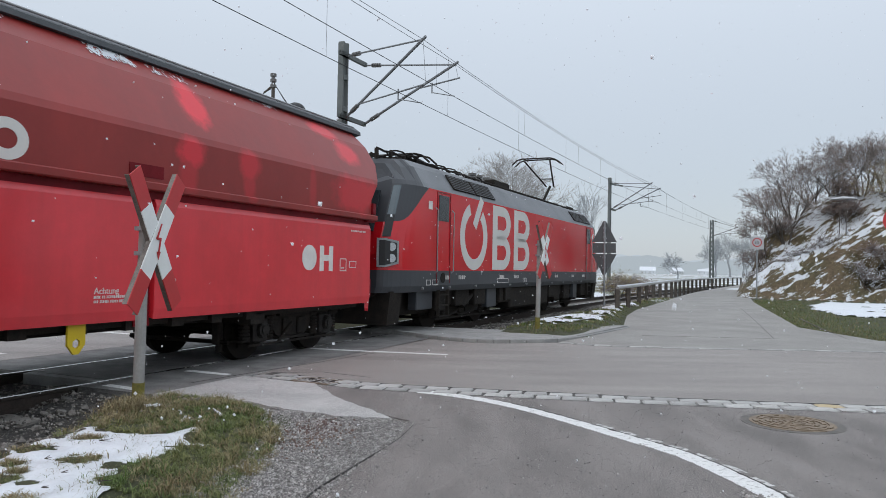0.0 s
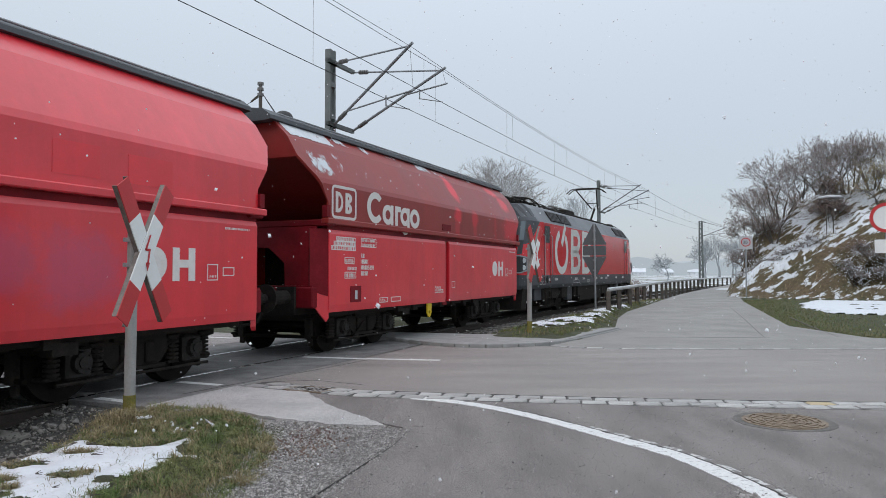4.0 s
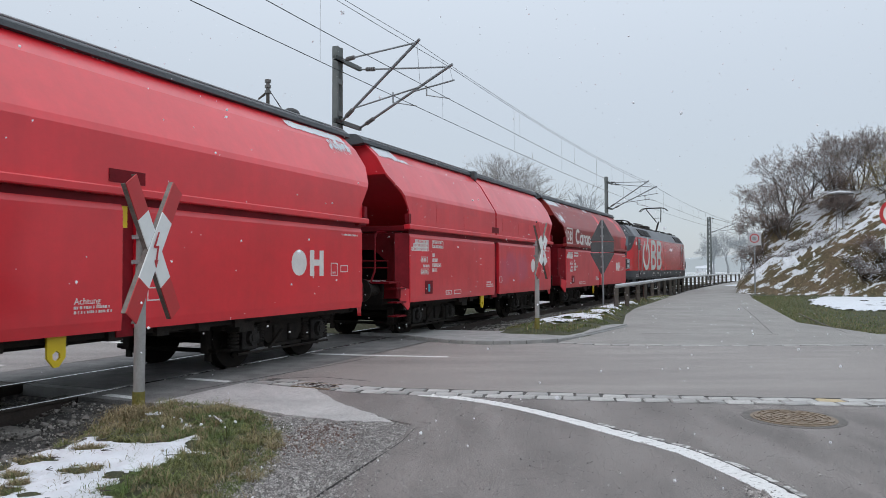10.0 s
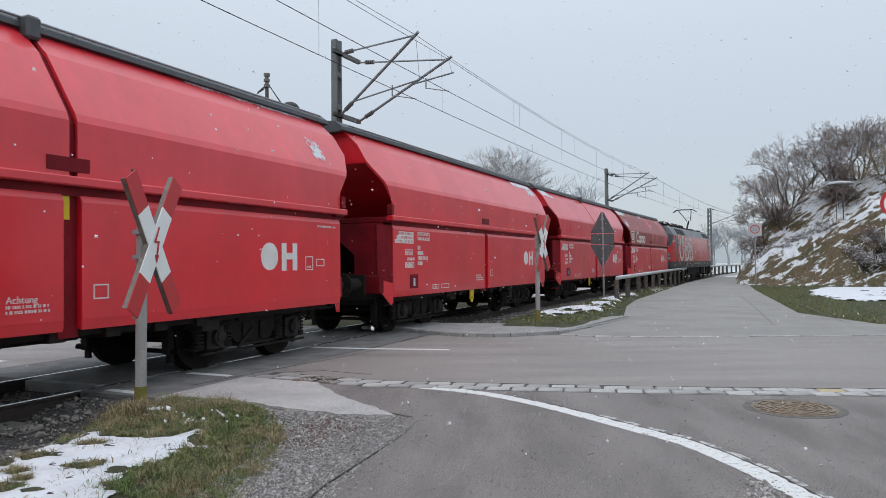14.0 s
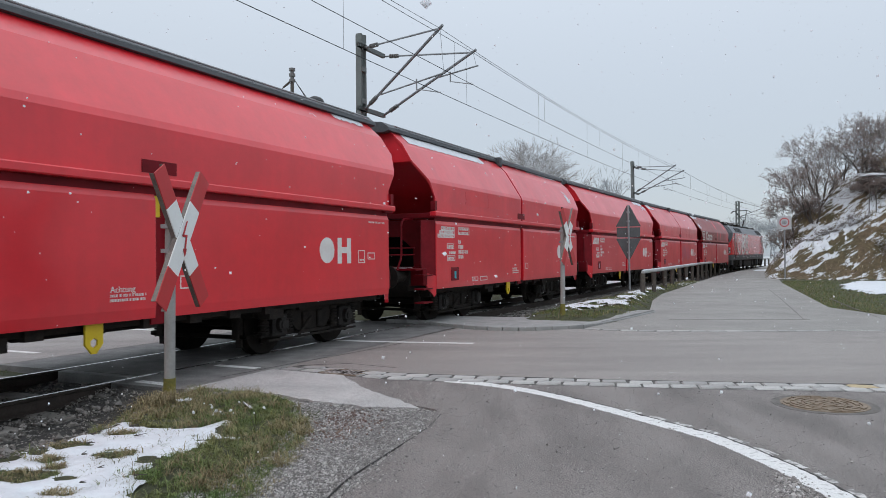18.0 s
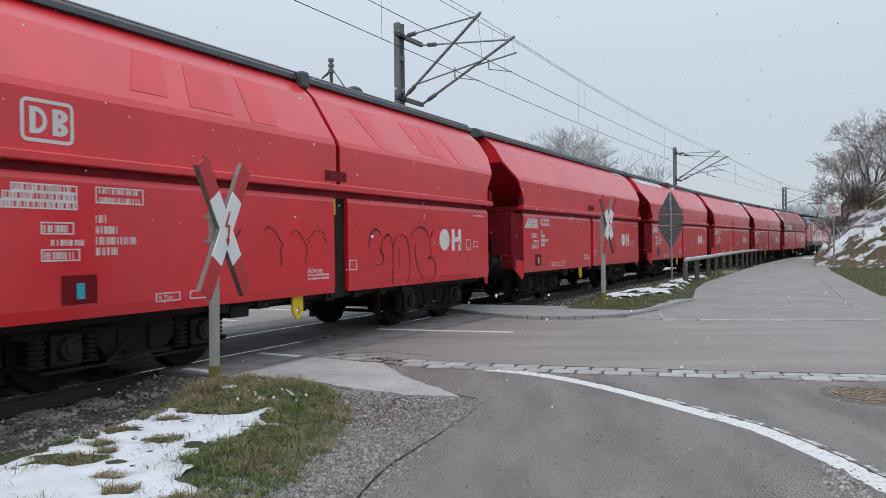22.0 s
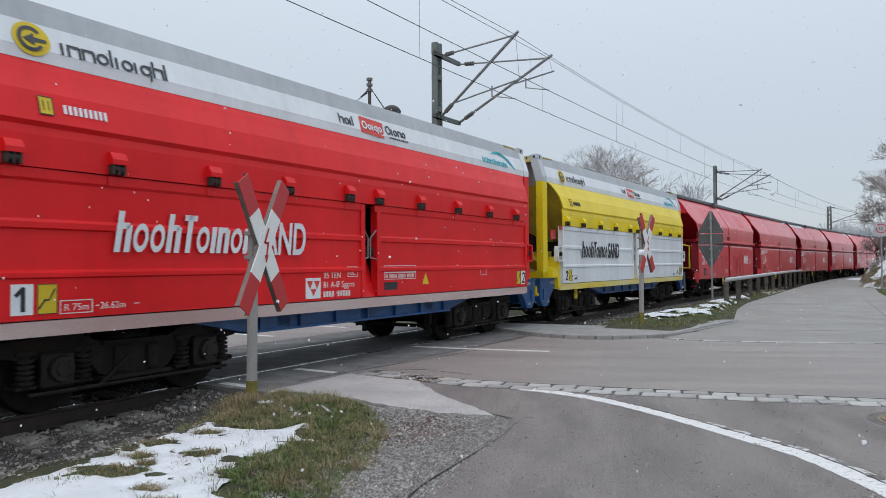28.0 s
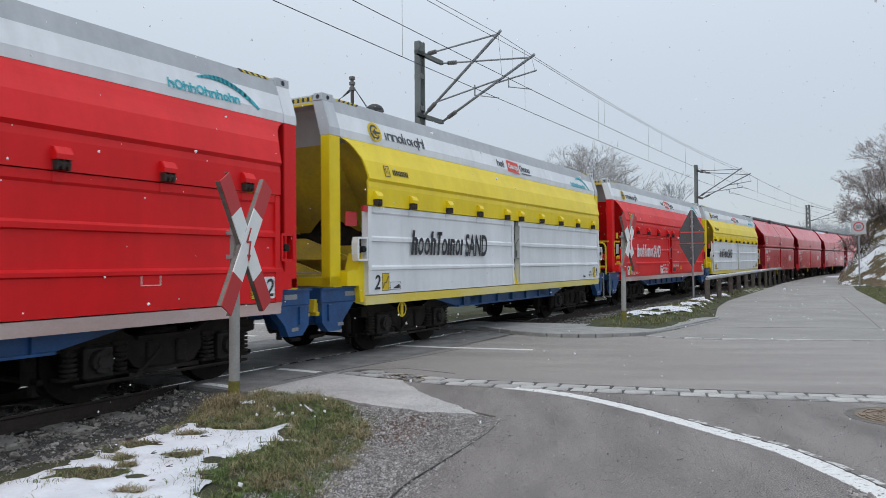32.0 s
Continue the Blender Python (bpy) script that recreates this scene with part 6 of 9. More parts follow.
        for k in (-0.06, 0.0, 0.06):
            box(bm, x + k - 0.014, x + k + 0.014, -1.53, -1.45, 2.37, 2.475, 0.006)
        part("hinge_pin", bm, RUST, hg)
        bm = BM()
        box(bm, x - 0.07, x + 0.07, -1.447, -1.436, 2.26, 2.36, 0.003)
        part("hinge_strap", bm, lo_mat, hg)
    # dusty skirt beam
    bm = BM()
    for sy in (-1, 1):
        prism(bm, [(sy * 1.2, 0.84), (sy * 1.40, 0.81), (sy * 1.42, 0.955), (sy * 1.2, 0.965)], L0 - 0.02, D1 + 0.05)
    part("skirt", bm, DUST if lo_mat == BOX_RED else DUST_YELLOW, c, "dust-stained lower edge")
    # prints
    ink = BOX_WHITE if lo_mat == BOX_RED else INK
    bm = BM()
    mark_row(bm, "hoohtoinoi", -4.46, 1.60, 0.42, 1.80, -1.442, 0.155, 0.16)
    part("name_mark", bm, ink, c, "row of plain slanted rings and bars")
    lettering("SAND", 0.58, "load_word", ink, c, -2.56, 1.60, -1.444, 0.012, 0.92)
    bm = BM()
    disc(bm, -5.16, 3.61, 0.165, 0, sx=1.1)
    on_band(bm, 0.008)
    lg = part("logo_disc", bm, YELLOW, c, "yellow disc logo")
    bm = BM()
    ring(bm, -5.17, 3.61, 0.125, 0.035, 0, a0=40, a1=330)
    plate(bm, [(-5.24, 0, 3.605), (-5.14, 0, 3.67), (-5.14, 0, 3.63), (-5.02, 0, 3.625), (-5.02, 0, 3.595), (-5.14, 0, 3.585), (-5.14, 0, 3.545)], (0, -0.004, 0))
    on_band(bm, 0.013)
    part("logo_arrow", bm, LOCO_GREY, lg)
    bm = BM()
    mark_row(bm, "innolioighl", -4.88, 3.52, 0.19, 1.26, 0, 0.14, 0.0, 0.66)
    on_band(bm, 0.008)
    tagged(part("maker_mark", bm, LOCO_GREY, c), kind="stuff")
    bm = BM()
    plate(bm, [(-0.14, 0, 3.50), (0.46, 0, 3.47), (0.48, 0, 3.73), (-0.12, 0, 3.755)], (0, -0.004, 0))
    on_band(bm, 0.008)
    rl = part("red_panel_logo", bm, RED_PRINT, c)
    bm = BM()
    mark_row(bm, "Ooigo", -0.10, 3.56, 0.13, 0.53, 0, 0.2)
    on_band(bm, 0.013)
    part("panel_mark", bm, BOX_WHITE, rl)
    bm = BM()
    mark_row(bm, "hoil", -0.64, 3.56, 0.15, 0.36, 0, 0.17)
    mark_row(bm, "Oiono", 0.53, 3.56, 0.15, 0.58, 0, 0.17)
    for k in range(9):
        decal(bm, 0.62 + 0.06 * k, 0.66 + 0.06 * k, 3.50, 3.525, 0)
    on_band(bm, 0.008)
    tagged(part("operator_mark", bm, LOCO_GREY, c), kind="stuff")
    bm = BM()
    arc = [(4.30 + 0.95 * f, 3.69 + 0.13 * math.sin(math.pi * (0.12 + 0.62 * f)) - 0.28 * f ** 2.2) for f in [k / 14 for k in range(15)]]
    for k, (p, q) in enumerate(zip(arc, arc[1:])):
        stroke(bm, [p, q], 0.015 + 0.055 * math.sin(math.pi * (k + 0.5) / 14) + 0.02 * (k > 9), 0)
    mark_row(bm, "hOhhOhnhohn", 3.82, 3.50, 0.12, 1.12, 0, 0.2)
    on_band(bm, 0.008)
    part("swoosh_logo", bm, TEAL, c, "teal swoosh logo over a row of plain shapes")
    front, rear = ("1", "2") if first else ("2", "1")
    for t, x in ((rear, L0 + 0.14 if lo_mat == BOX_WHITE else L0 + 0.22), (front, D1 - 0.30)):
        pl = c
        if lo_mat == BOX_RED:
            bm = BM()
            decal(bm, x, x + 0.20, 1.02, 1.30, -1.432)
            pl = part("number_plate_field", bm, BOX_WHITE, c)
        if t == "1":
            bm = BM()
            decal(bm, x + 0.085, x + 0.125, 1.05, 1.27, -1.437)
            stroke(bm, [(x + 0.045, 1.20), (x + 0.105, 1.26)], 0.035, -1.438)
            part("number", bm, INK, pl)
        else:
            lettering(t, 0.32, "number", INK, pl, x + 0.02, 1.05, -1.437, 0.004)
        bm = BM()
        px = x + 0.235 if x < 0 else x - 0.225
        decal(bm, px, px + 0.19, 1.02, 1.30, -1.432)
        yp = part("load_plate", bm, YELLOW, c)
        bm = BM()
        stroke(bm, [(px + 0.015, 1.07), (px + 0.07, 1.15), (px + 0.11, 1.15), (px + 0.165, 1.25)], 0.013, -1.437)
        for q in ((px, px + 0.19, 1.02, 1.026), (px, px + 0.19, 1.294, 1.30), (px, px + 0.006, 1.026, 1.294), (px + 0.184, px + 0.19, 1.026, 1.294)):
            decal(bm, *q, -1.4365)
        part("load_curve", bm, INK, yp)
    fg = MARK if lo_mat == BOX_RED else INK
    if not first:
        lettering("R 75m", 0.095, "brake_note", fg, c, L0 + 0.71, 1.04, -1.432)
        lettering("26.62m", 0.095, "length_note", fg, c, L0 + 1.08, 1.04, -1.432)
        lettering("GE", 0.12, "axle_note", fg, c, -0.70, 1.31, -1.432)
        lettering("35 TEN", 0.12, "keeper_note", fg, c, -1.26, 1.27, -1.432)
        lettering("81 A-IF Sggrrs", 0.12, "type_note", fg, c, -1.26, 1.14, -1.432)
    else:
        lettering("8.07m", 0.085, "length_note", fg, c, D1 - 1.32, 1.03, -1.432)
        lettering("1155", 0.085, "height_note", fg, c, D1 - 0.82, 1.13, -1.432)
        bm = BM()
        decal(bm, D1 - 0.86, D1 - 0.58, 1.095, 1.105, -1.432)
        decal(bm, D1 - 0.86, D1 - 0.58, 1.05, 1.06, -1.432)
        plate(bm, [(D1 - 0.84, -1.432, 1.09), (D1 - 0.74, -1.432, 1.09), (D1 - 0.79, -1.432, 1.05)], (0, -0.004, 0))
        part("height_mark", bm, fg, c)
    bm = BM()
    if lo_mat == BOX_RED:
        frames = [(0.17, 1.05, 1.33, 1.44), (0.17, 1.05, 1.22, 1.33), (L0 + 0.67, L0 + 1.0, 1.01, 1.14), (-0.73, -0.50, 1.28, 1.43), (3.30, 3.55, 1.24, 1.36)]
        for xa, xb, za, zb in frames:
            for q in ((xa, xb, za, za + 0.01), (xa, xb, zb - 0.01, zb), (xa, xa + 0.01, za, zb), (xb - 0.01, xb, za, zb)):
                decal(bm, *q, -1.432)
        for z in (1.355, 1.245):
            for k in range(24):
                if (k * 5) % 7 != 3:
                    decal(bm, 0.20 + 0.035 * k, 0.22 + 0.035 * k, z, z + 0.06, -1.432)
        # the vehicle number as plain bars, and arrows beside the length
        for k in range(9):
            decal(bm, -1.26 + 0.06 * k + 0.06 * (k > 3), -1.22 + 0.06 * k + 0.06 * (k > 3), 1.01, 1.09, -1.432)
        for xa, xb in ((L0 + 1.03, L0 + 1.07), (L0 + 1.46, L0 + 1.52)):
            decal(bm, xa, xb, 1.07, 1.08, -1.432)
    else:
        decal(bm, L0 + 0.60, L0 + 0.90, 1.03, 1.035, -1.432)
        decal(bm, L0 + 0.60, L0 + 0.90, 1.15, 1.155, -1.432)
        decal(bm, L0 + 0.60, L0 + 0.605, 1.035, 1.15, -1.432)
        decal(bm, L0 + 0.895, L0 + 0.90, 1.035, 1.15, -1.432)
        plate(bm, [(L0 + 0.68, -1.432, 1.05), (L0 + 0.88, -1.432, 1.05), (L0 + 0.86, -1.432, 1.12)], (0, -0.004, 0))
    tagged(part("stencil_field", bm, fg, c), kind="stuff")
    if lo_mat == BOX_RED:
        bm = BM()
        decal(bm, -1.62, -1.32, 1.00, 1.28, -1.432)
        tp = part("hazard_plate", bm, BOX_WHITE, c, "white plate with red triangles")
        bm = BM()
        for xa, xb, xm, za, zb in ((-1.60, -1.48, -1.54, 1.24, 1.13), (-1.46, -1.34, -1.40, 1.24, 1.13), (-1.53, -1.41, -1.47, 1.13, 1.03)):
            plate(bm, [(xa, -1.4365, za), (xb, -1.4365, za), (xm, -1.4365, zb)], (0, -0.003, 0))
        bmesh.ops.recalc_face_normals(bm, faces=bm.faces)
        part("plate_mark", bm, RED_PRINT, tp)
        bm = BM()
        decal(bm, 0.17, 0.52, 1.06, 1.18, -1.432)
        part("data_plate", bm, INK, c)
    bm = BM()
    tilt = lambda z: -(1.475 - (z - 2.79) * 0.0845 / 0.29) - 0.006
    for x, w2 in [(-4.98 + 0.052 * k, 0.03) for k in range(9)]:
        plate(bm, [(x, tilt(2.90), 2.90), (x + w2, tilt(2.90), 2.90), (x + w2, tilt(2.99), 2.99), (x, tilt(2.99), 2.99)], (0, -0.004, 0))
    tagged(part("container_code", bm, BOX_WHITE if red else INK, c), kind="stuff")
    bm = BM()
    plate(bm, [(-5.22, tilt(2.86), 2.86), (-5.08, tilt(2.86), 2.86), (-5.08, tilt(3.04), 3.04), (-5.22, tilt(3.04), 3.04)], (0, -0.004, 0))
    yl = part("yellow_label", bm, YELLOW, c)
    bm = BM()
    for q in ((-5.22, -5.21, 2.86, 3.04), (-5.09, -5.08, 2.86, 3.04), (-5.21, -5.09, 2.86, 2.87), (-5.21, -5.09, 3.03, 3.04), (-5.18, -5.17, 2.90, 3.0), (-5.13, -5.12, 2.90, 3.0)):
        plate(bm, [(q[0], tilt(q[2]) - 0.004, q[2]), (q[1], tilt(q[2]) - 0.004, q[2]), (q[1], tilt(q[3]) - 0.004, q[3]), (q[0], tilt(q[3]) - 0.004, q[3])], (0, -0.003, 0))
    part("label_frame", bm, INK, yl)
    if lo_mat == BOX_RED:
        bm = BM()
        plate(bm, [(1.25, -1.432, 1.12), (1.45, -1.432, 1.12), (1.35, -1.432, 1.32)], (0, -0.004, 0))
        part("warning_triangle", bm, YELLOW, c)
    if first:
        bm = BM()
        ring(bm, -4.54, 0.68, 0.13, 0.024, -1.3)
        box(bm, -4.57, -4.51, -1.31, -1.29, 0.58, 0.79)
        part("handbrake_wheel", bm, YELLOW, c, "yellow handbrake wheel")
    bogie(c, L0 + 1.75)
    bogie(c, L1 - 1.75)
    return c


C = [None] * 5
C[1] = container_unit("yellow and white sand container on a blue carrier wagon", BOX_YELLOW, BOX_WHITE, True, 1)
C[2] = container_unit("red sand container with a pale top on a blue carrier wagon", BOX_RED, BOX_RED, False, 2)
C[3] = container_unit("yellow and white sand container on a blue carrier wagon", BOX_YELLOW, BOX_WHITE, True, 3)
C[4] = container_unit("red sand container with a pale top on a blue carrier wagon", BOX_RED, BOX_RED, False, 4)


# ---- locomotive ----
def locomotive():
    e = thing("locomotive", "red and grey electric locomotive with white shapes and raised pantograph", "locomotive")
    top = [(1.43, 3.28), (1.18, 3.64), (0.98, 3.80), (0.0, 3.86)]

    def mask_line(x):
        """Height at which the red side gives way to the grey mask round the windscreen."""
        return float(np.interp(abs(x), [7.85, 8.2, 8.48, 8.7, 8.93, 9.3], [3.18, 2.97, 2.74, 2.54, 2.40, 2.36]))

    def section(x, n, rake):
        zb = mask_line(x)
        low = [(1.42, 0.92), (1.48, 1.05), (1.49, 1.38)] + [(1.49, 1.38 + (zb - 1.38) * f) for f in (0.33, 0.66, 1.0)]
        side = low + [(1.49, zb + (3.18 - zb) * f) for f in (0.5, 1.0)] + top
        row = []
        for y, z in side + [(-a, b) for a, b in reversed(side[:-1])]:
            k = max(z - 1.75, 0)
            zz = z - (0.05 * (n < 0.97) + 0.10 * (n < 0.9) + 0.12 * (n < 0.8)) * (z > 3.3)
            row.append((x + rake * k * 0.40, y * n, zz))
        return row
    ends = [(-9.27, 0.76, 1.0), (-9.24, 0.80, 1.0), (-9.20, 0.84, 1.0), (-9.12, 0.88, 0.98), (-9.02, 0.91, 0.95), (-8.88, 0.935, 0.9), (-8.75, 0.955, 0.85), (-8.58, 0.972, 0.72), (-8.4, 0.985, 0.6), (-8.2, 0.992, 0.48), (-8.0, 0.997, 0.35), (-7.8, 0.999, 0.22), (-7.6, 1.0, 0.1), (-7.2, 1.0, 0.0)]
    rows = [section(*q) for q in ends + [(x, 1.0, 0.0) for x in (-3, 0, 3)] + [(-x, n, -r) for x, n, r in reversed(ends)]]
    k = len(rows[0])
    groups = {"body_side": [], "lower_band": [], "roof": [], "rear_mask": [], "front_mask": []}
    for i in range(len(rows) - 1):
        for j in range(k - 1):
            q = [rows[i][j], rows[i][j + 1], rows[i + 1][j + 1], rows[i + 1][j]]
            jj = min(j, k - 2 - j)
            xc = sum(p[0] for p in q) / 4
            mask = "rear_mask" if xc < 0 else "front_mask"
            if jj in (5, 6) and (q[0][2] - q[1][2]) ** 2 + (q[2][2] - q[3][2]) ** 2 < 1e-6:
                continue
            key = "lower_band" if jj < 2 else "body_side" if jj < 5 else mask if jj < 7 else "roof" if abs(xc) < 7.9 else mask
            groups[key].append(q)
    for end, mask in ((rows[0], "rear_mask"), (rows[-1], "front_mask")):
        groups["lower_band"].append(end[:3] + end[-3:])
        groups["body_side"].append(end[2:6] + end[-6:-2])
        groups[mask].append(end[5:-5])
    mats = {"body_side": LOCO_RED, "lower_band": LOCO_GREY, "roof": LOCO_ROOF, "rear_mask": LOCO_MASK, "front_mask": LOCO_MASK}
    for nm, qs in groups.items():
        bm = BM()
        for q in qs:
            bm.faces.new([bm.verts.new(p) for p in q])
        bmesh.ops.remove_doubles(bm, verts=bm.verts, dist=0.001)
        bmesh.ops.recalc_face_normals(bm, faces=bm.faces)
        bmesh.ops.solidify(bm, geom=bm.faces[:], thickness=0.03)
        part(nm, bm, mats[nm], e)
    bm = BM()
    box(bm, -8.6, 8.6, -1.3, 1.3, 0.9, 0.98)
    part("floor_plate", bm, FRAME_DARK, e)
    for way in (-1, 1):
        # windscreen and lights
        bm = BM()
        plate(bm, [(way * 9.17, -0.98, 2.16), (way * 9.17, 0.98, 2.16), (way * 8.82, 0.94, 3.02), (way * 8.82, -0.94, 3.02)], (way * 0.03, 0, 0.012))
        bmesh.ops.recalc_face_normals(bm, faces=bm.faces)
        part("windscreen", bm, GLASS, e)
        # the glass runs on round the corner over a black breast
        wrap = [(9.262, 0.78, 1.0), (9.24, 0.80, 1.0), (9.20, 0.84, 1.0), (9.15, 0.865, 0.987)]
        for sy in (-1, 1):
            for nm, mat, z0, z1 in (("corner_window", CAB_GLASS, 2.52, 3.14), ("window_breast", BLACK, 2.06, 2.50)):
                bm = BM()
                for (xa, na, ra), (xb, nb, rb) in zip(wrap, wrap[1:]):
                    plate(bm, [(way * (xa - ra * (z - 1.75) * 0.4 + 0.012), sy * (1.49 * na + 0.012), z) if q else (way * (xb - rb * (z - 1.75) * 0.4 + 0.012), sy * (1.49 * nb + 0.012), z) for q, z in ((1, z0), (0, z0), (0, z1), (1, z1))], (-way * 0.01, -sy * 0.01, 0))
                bmesh.ops.recalc_face_normals(bm, faces=bm.faces)
                part(nm, bm, mat, e)
        bm = BM()
        box(bm, min(way * 9.1, way * 9.21), max(way * 9.1, way * 9.21), -0.9, 0.9, 2.02, 2.14, 0.02)
        part("wiper_box", bm, FRAME_DARK, e)
        for sy in (-1, 1):
            # headlight: a slanting black case with a pale rim and two lenses
            c = [Vector(p) for p in ((way * 8.90, sy * 1.41, 0), (way * 9.20, sy * 1.26, 0), (way * 9.285, sy * 1.12, 0))]
            o = Vector((way * 0.02, sy * 0.02, 0))
            for nm, mat, z0, z1, grow, deep in (("headlight", GALV, 1.44, 2.02, 0.0, 0.035), ("light_case", BLACK, 1.48, 1.98, 0.045, 0.05)):
                bm = BM()
                for i, (p, q) in enumerate(zip(c, c[1:])):
                    d = (q - p).normalized()
                    a = p + (d * grow if i == 0 else Vector())
                    b = q - (d * grow if i == 1 else Vector())
                    plate(bm, [a + o + Vector((0, 0, z0 + (0.07 if i == 0 else 0.0))), b + o + Vector((0, 0, z0)), b + o + Vector((0, 0, z1)), a + o + Vector((0, 0, z1 - (0.05 if i == 0 else 0.0)))], (way * deep, sy * deep * 0.7, 0))
                bmesh.ops.recalc_face_normals(bm, faces=bm.faces)
                hl = part(nm, bm, mat, e if nm == "headlight" else hl)
                if nm == "headlight":
                    rim = hl
            for z in (1.62, 1.85):
                bm = BM()
                c0 = Vector((way * 9.09, sy * 1.345, z))
                d = Vector((way * 0.55, sy * 0.8, 0)).normalized()
                rod(bm, c0, c0 + d * 0.06, 0.095, 0.085, seg=18)
                part("lens", bm, LAMP, rim)
        buffers(e, way * 8.95, way, FRAME_DARK)
        bm = BM()
        prism(bm, [(-1.25, 0.26), (1.25, 0.26), (1.33, 0.95), (-1.33, 0.95)], way * 8.55, way * 9.05)
        part("rail_guard", bm, FRAME_DARK, e)
        # cab doors, side windows and grab rails on both sides
        for sy in (-1, 1):
            y = sy * 1.495
            ya, yb = sorted((y, y + sy * 0.008))
            x = way * 6.90
            bm = BM()
            box(bm, x - 0.27, x + 0.27, ya, yb, 2.50, 3.08, 0.002)
            part("cab_window", bm, GLASS, e)
            bm = BM()
            for q in ((x - 0.36, x - 0.34, 1.1, 3.14), (x + 0.34, x + 0.36, 1.1, 3.14), (x - 0.36, x + 0.36, 3.13, 3.15)):
                box(bm, q[0], q[1], ya, yb, q[2], q[3])
            part("door_seam", bm, RED_DARK, e)
            for xx in (x - 0.44, x + 0.44):
                bm = BM()
                pipe(bm, [(xx, y, 1.32), (xx, y + sy * 0.06, 1.37), (xx, y + sy * 0.06, 2.72), (xx, y, 2.78)], 0.013)
                part("grab_rail", bm, GALV, e)
            bm = BM()
            for k2 in range(3):
                box(bm, x - 0.25, x + 0.25, ya - 0.03, yb + 0.03, 0.34 + 0.24 * k2, 0.37 + 0.24 * k2)
            box(bm, x - 0.27, x - 0.23, ya - 0.03, yb + 0.03, 0.34, 0.95)
            box(bm, x + 0.23, x + 0.27, ya - 0.03, yb + 0.03, 0.34, 0.95)
            part("step", bm, FRAME_DARK, e)
            bm = BM()
            box(bm, min(x + way * 0.62, x + way * 0.80), max(x + way * 0.62, x + way * 0.80), ya, yb, 2.72, 2.90)
            part("data_plate", bm, MARK, e)
    # louvres in the roof slope
    for x0, x1 in ((-6.25, -4.90), (-4.85, -3.5), (4.9, 6.2), (6.25, 7.4)):
        for sy in (-1, 1):
            bm = BM()
            plate(bm, [(x0, sy * 1.43, 3.29), (x1, sy * 1.43, 3.29), (x1, sy * 1.19, 3.64), (x0, sy * 1.19, 3.64)], (0, sy * 0.02, 0.02))
            bmesh.ops.recalc_face_normals(bm, faces=bm.faces)
            lv = part("louvre", bm, FRAME_DARK, e)
            bm = BM()
            for k2 in range(7):
                f = (k2 + 0.5) / 7
                rod(bm, (x0 + 0.05, sy * (1.455 - 0.24 * f), 3.30 + 0.35 * f), (x1 - 0.05, sy * (1.455 - 0.24 * f), 3.30 + 0.35 * f), 0.012, seg=5)
            part("louvre_slat", bm, LOCO_GREY, lv)
    # roof gear: conductor lines on insulators, cable loops, boxes
    rg = random.Random(31)
    for x0, x1, y in ((-8.2, -2.6, 0.45), (-8.2, -2.6, -0.45), (-7.6, -3.0, 0.05), (-2.2, 3.2, -0.25), (-1.0, 6.6, 0.3)):
        bm = BM()
        pipe(bm, [(x0 + (x1 - x0) * k2 / 16, y, 4.04 - 0.03 * (k2 % 2)) for k2 in range(17)], 0.026)
        n2 = int((x1 - x0) / 0.62)
        for k2 in range(n2 + 1):
            xx = x0 + (x1 - x0) * k2 / n2
            rod(bm, (xx, y, 3.8), (xx, y, 4.03), 0.05, seg=8)
        part("roof_line", bm, FRAME_DARK, e)
    for k2 in range(9):
        bm = BM()
        x0, y0 = -7.8 + k2 * 0.62, rg.uniform(-0.5, 0.3)
        pipe(bm, [(x0 + 0.15 * q, y0 + 0.1 * math.sin(q), 3.94 + 0.16 * math.sin(math.pi * q / 6)) for q in range(7)], 0.02, seg=5)
        part("roof_cable", bm, FRAME_DARK, e)
    for x in (-2.4, -1.9, -1.3, -0.8):
        bm = BM()
        for zz in range(4):
            rod(bm, (x, -0.3, 3.84 + 0.10 * zz), (x, -0.3, 3.91 + 0.10 * zz), 0.12, seg=10)
        part("roof_insulator", bm, CERAMIC, e)
    for q in ((-1.9, -0.6, -0.8, -0.45, 3.82, 4.08), (0.0, 1.4, -0.6, 0.5, 3.82, 4.0), (2.0, 3.4, -0.7, 0.1, 3.82, 3.98), (6.4, 7.2, -0.8, 0.8, 3.8, 3.98)):
        bm = BM()
        box(bm, *q, 0.03)
        part("roof_box", bm, FRAME_DARK, e)
    for sy in (-1, 1):
        bm = BM()
        rod(bm, (-6.5, sy * 1.12, 3.80), (6.5, sy * 1.12, 3.80), 0.02, seg=5)
        part("roof_rail", bm, FRAME_DARK, e)
    # folded rear pantograph and the raised one
    for px, zr in ((-6.0, 4.14), (5.5, 5.66)):
        bm = BM()
        box(bm, px - 0.8, px + 0.8, -0.45, 0.45, 3.98, 4.04)
        for sx in (-0.6, 0.6):
            for sy in (-0.4, 0.4):
                rod(bm, (px + sx, sy, 3.8), (px + sx, sy, 4.0), 0.06)
        base = part("pantograph_base", bm, FRAME_DARK, e)
        bm = BM()
        if zr > 5:
            kx, kz = px + 1.0, 4.80
            hx = px - 0.75
            rod(bm, (px, 0, 4.05), (kx, 0, kz), 0.055)
            for sy in (-1, 1):
                rod(bm, (kx, sy * 0.15, kz), (hx, sy * 0.50, zr - 0.08), 0.032)
            rod(bm, (px + 0.3, 0.1, 4.05), (kx + 0.1, 0.1, kz - 0.1), 0.025)
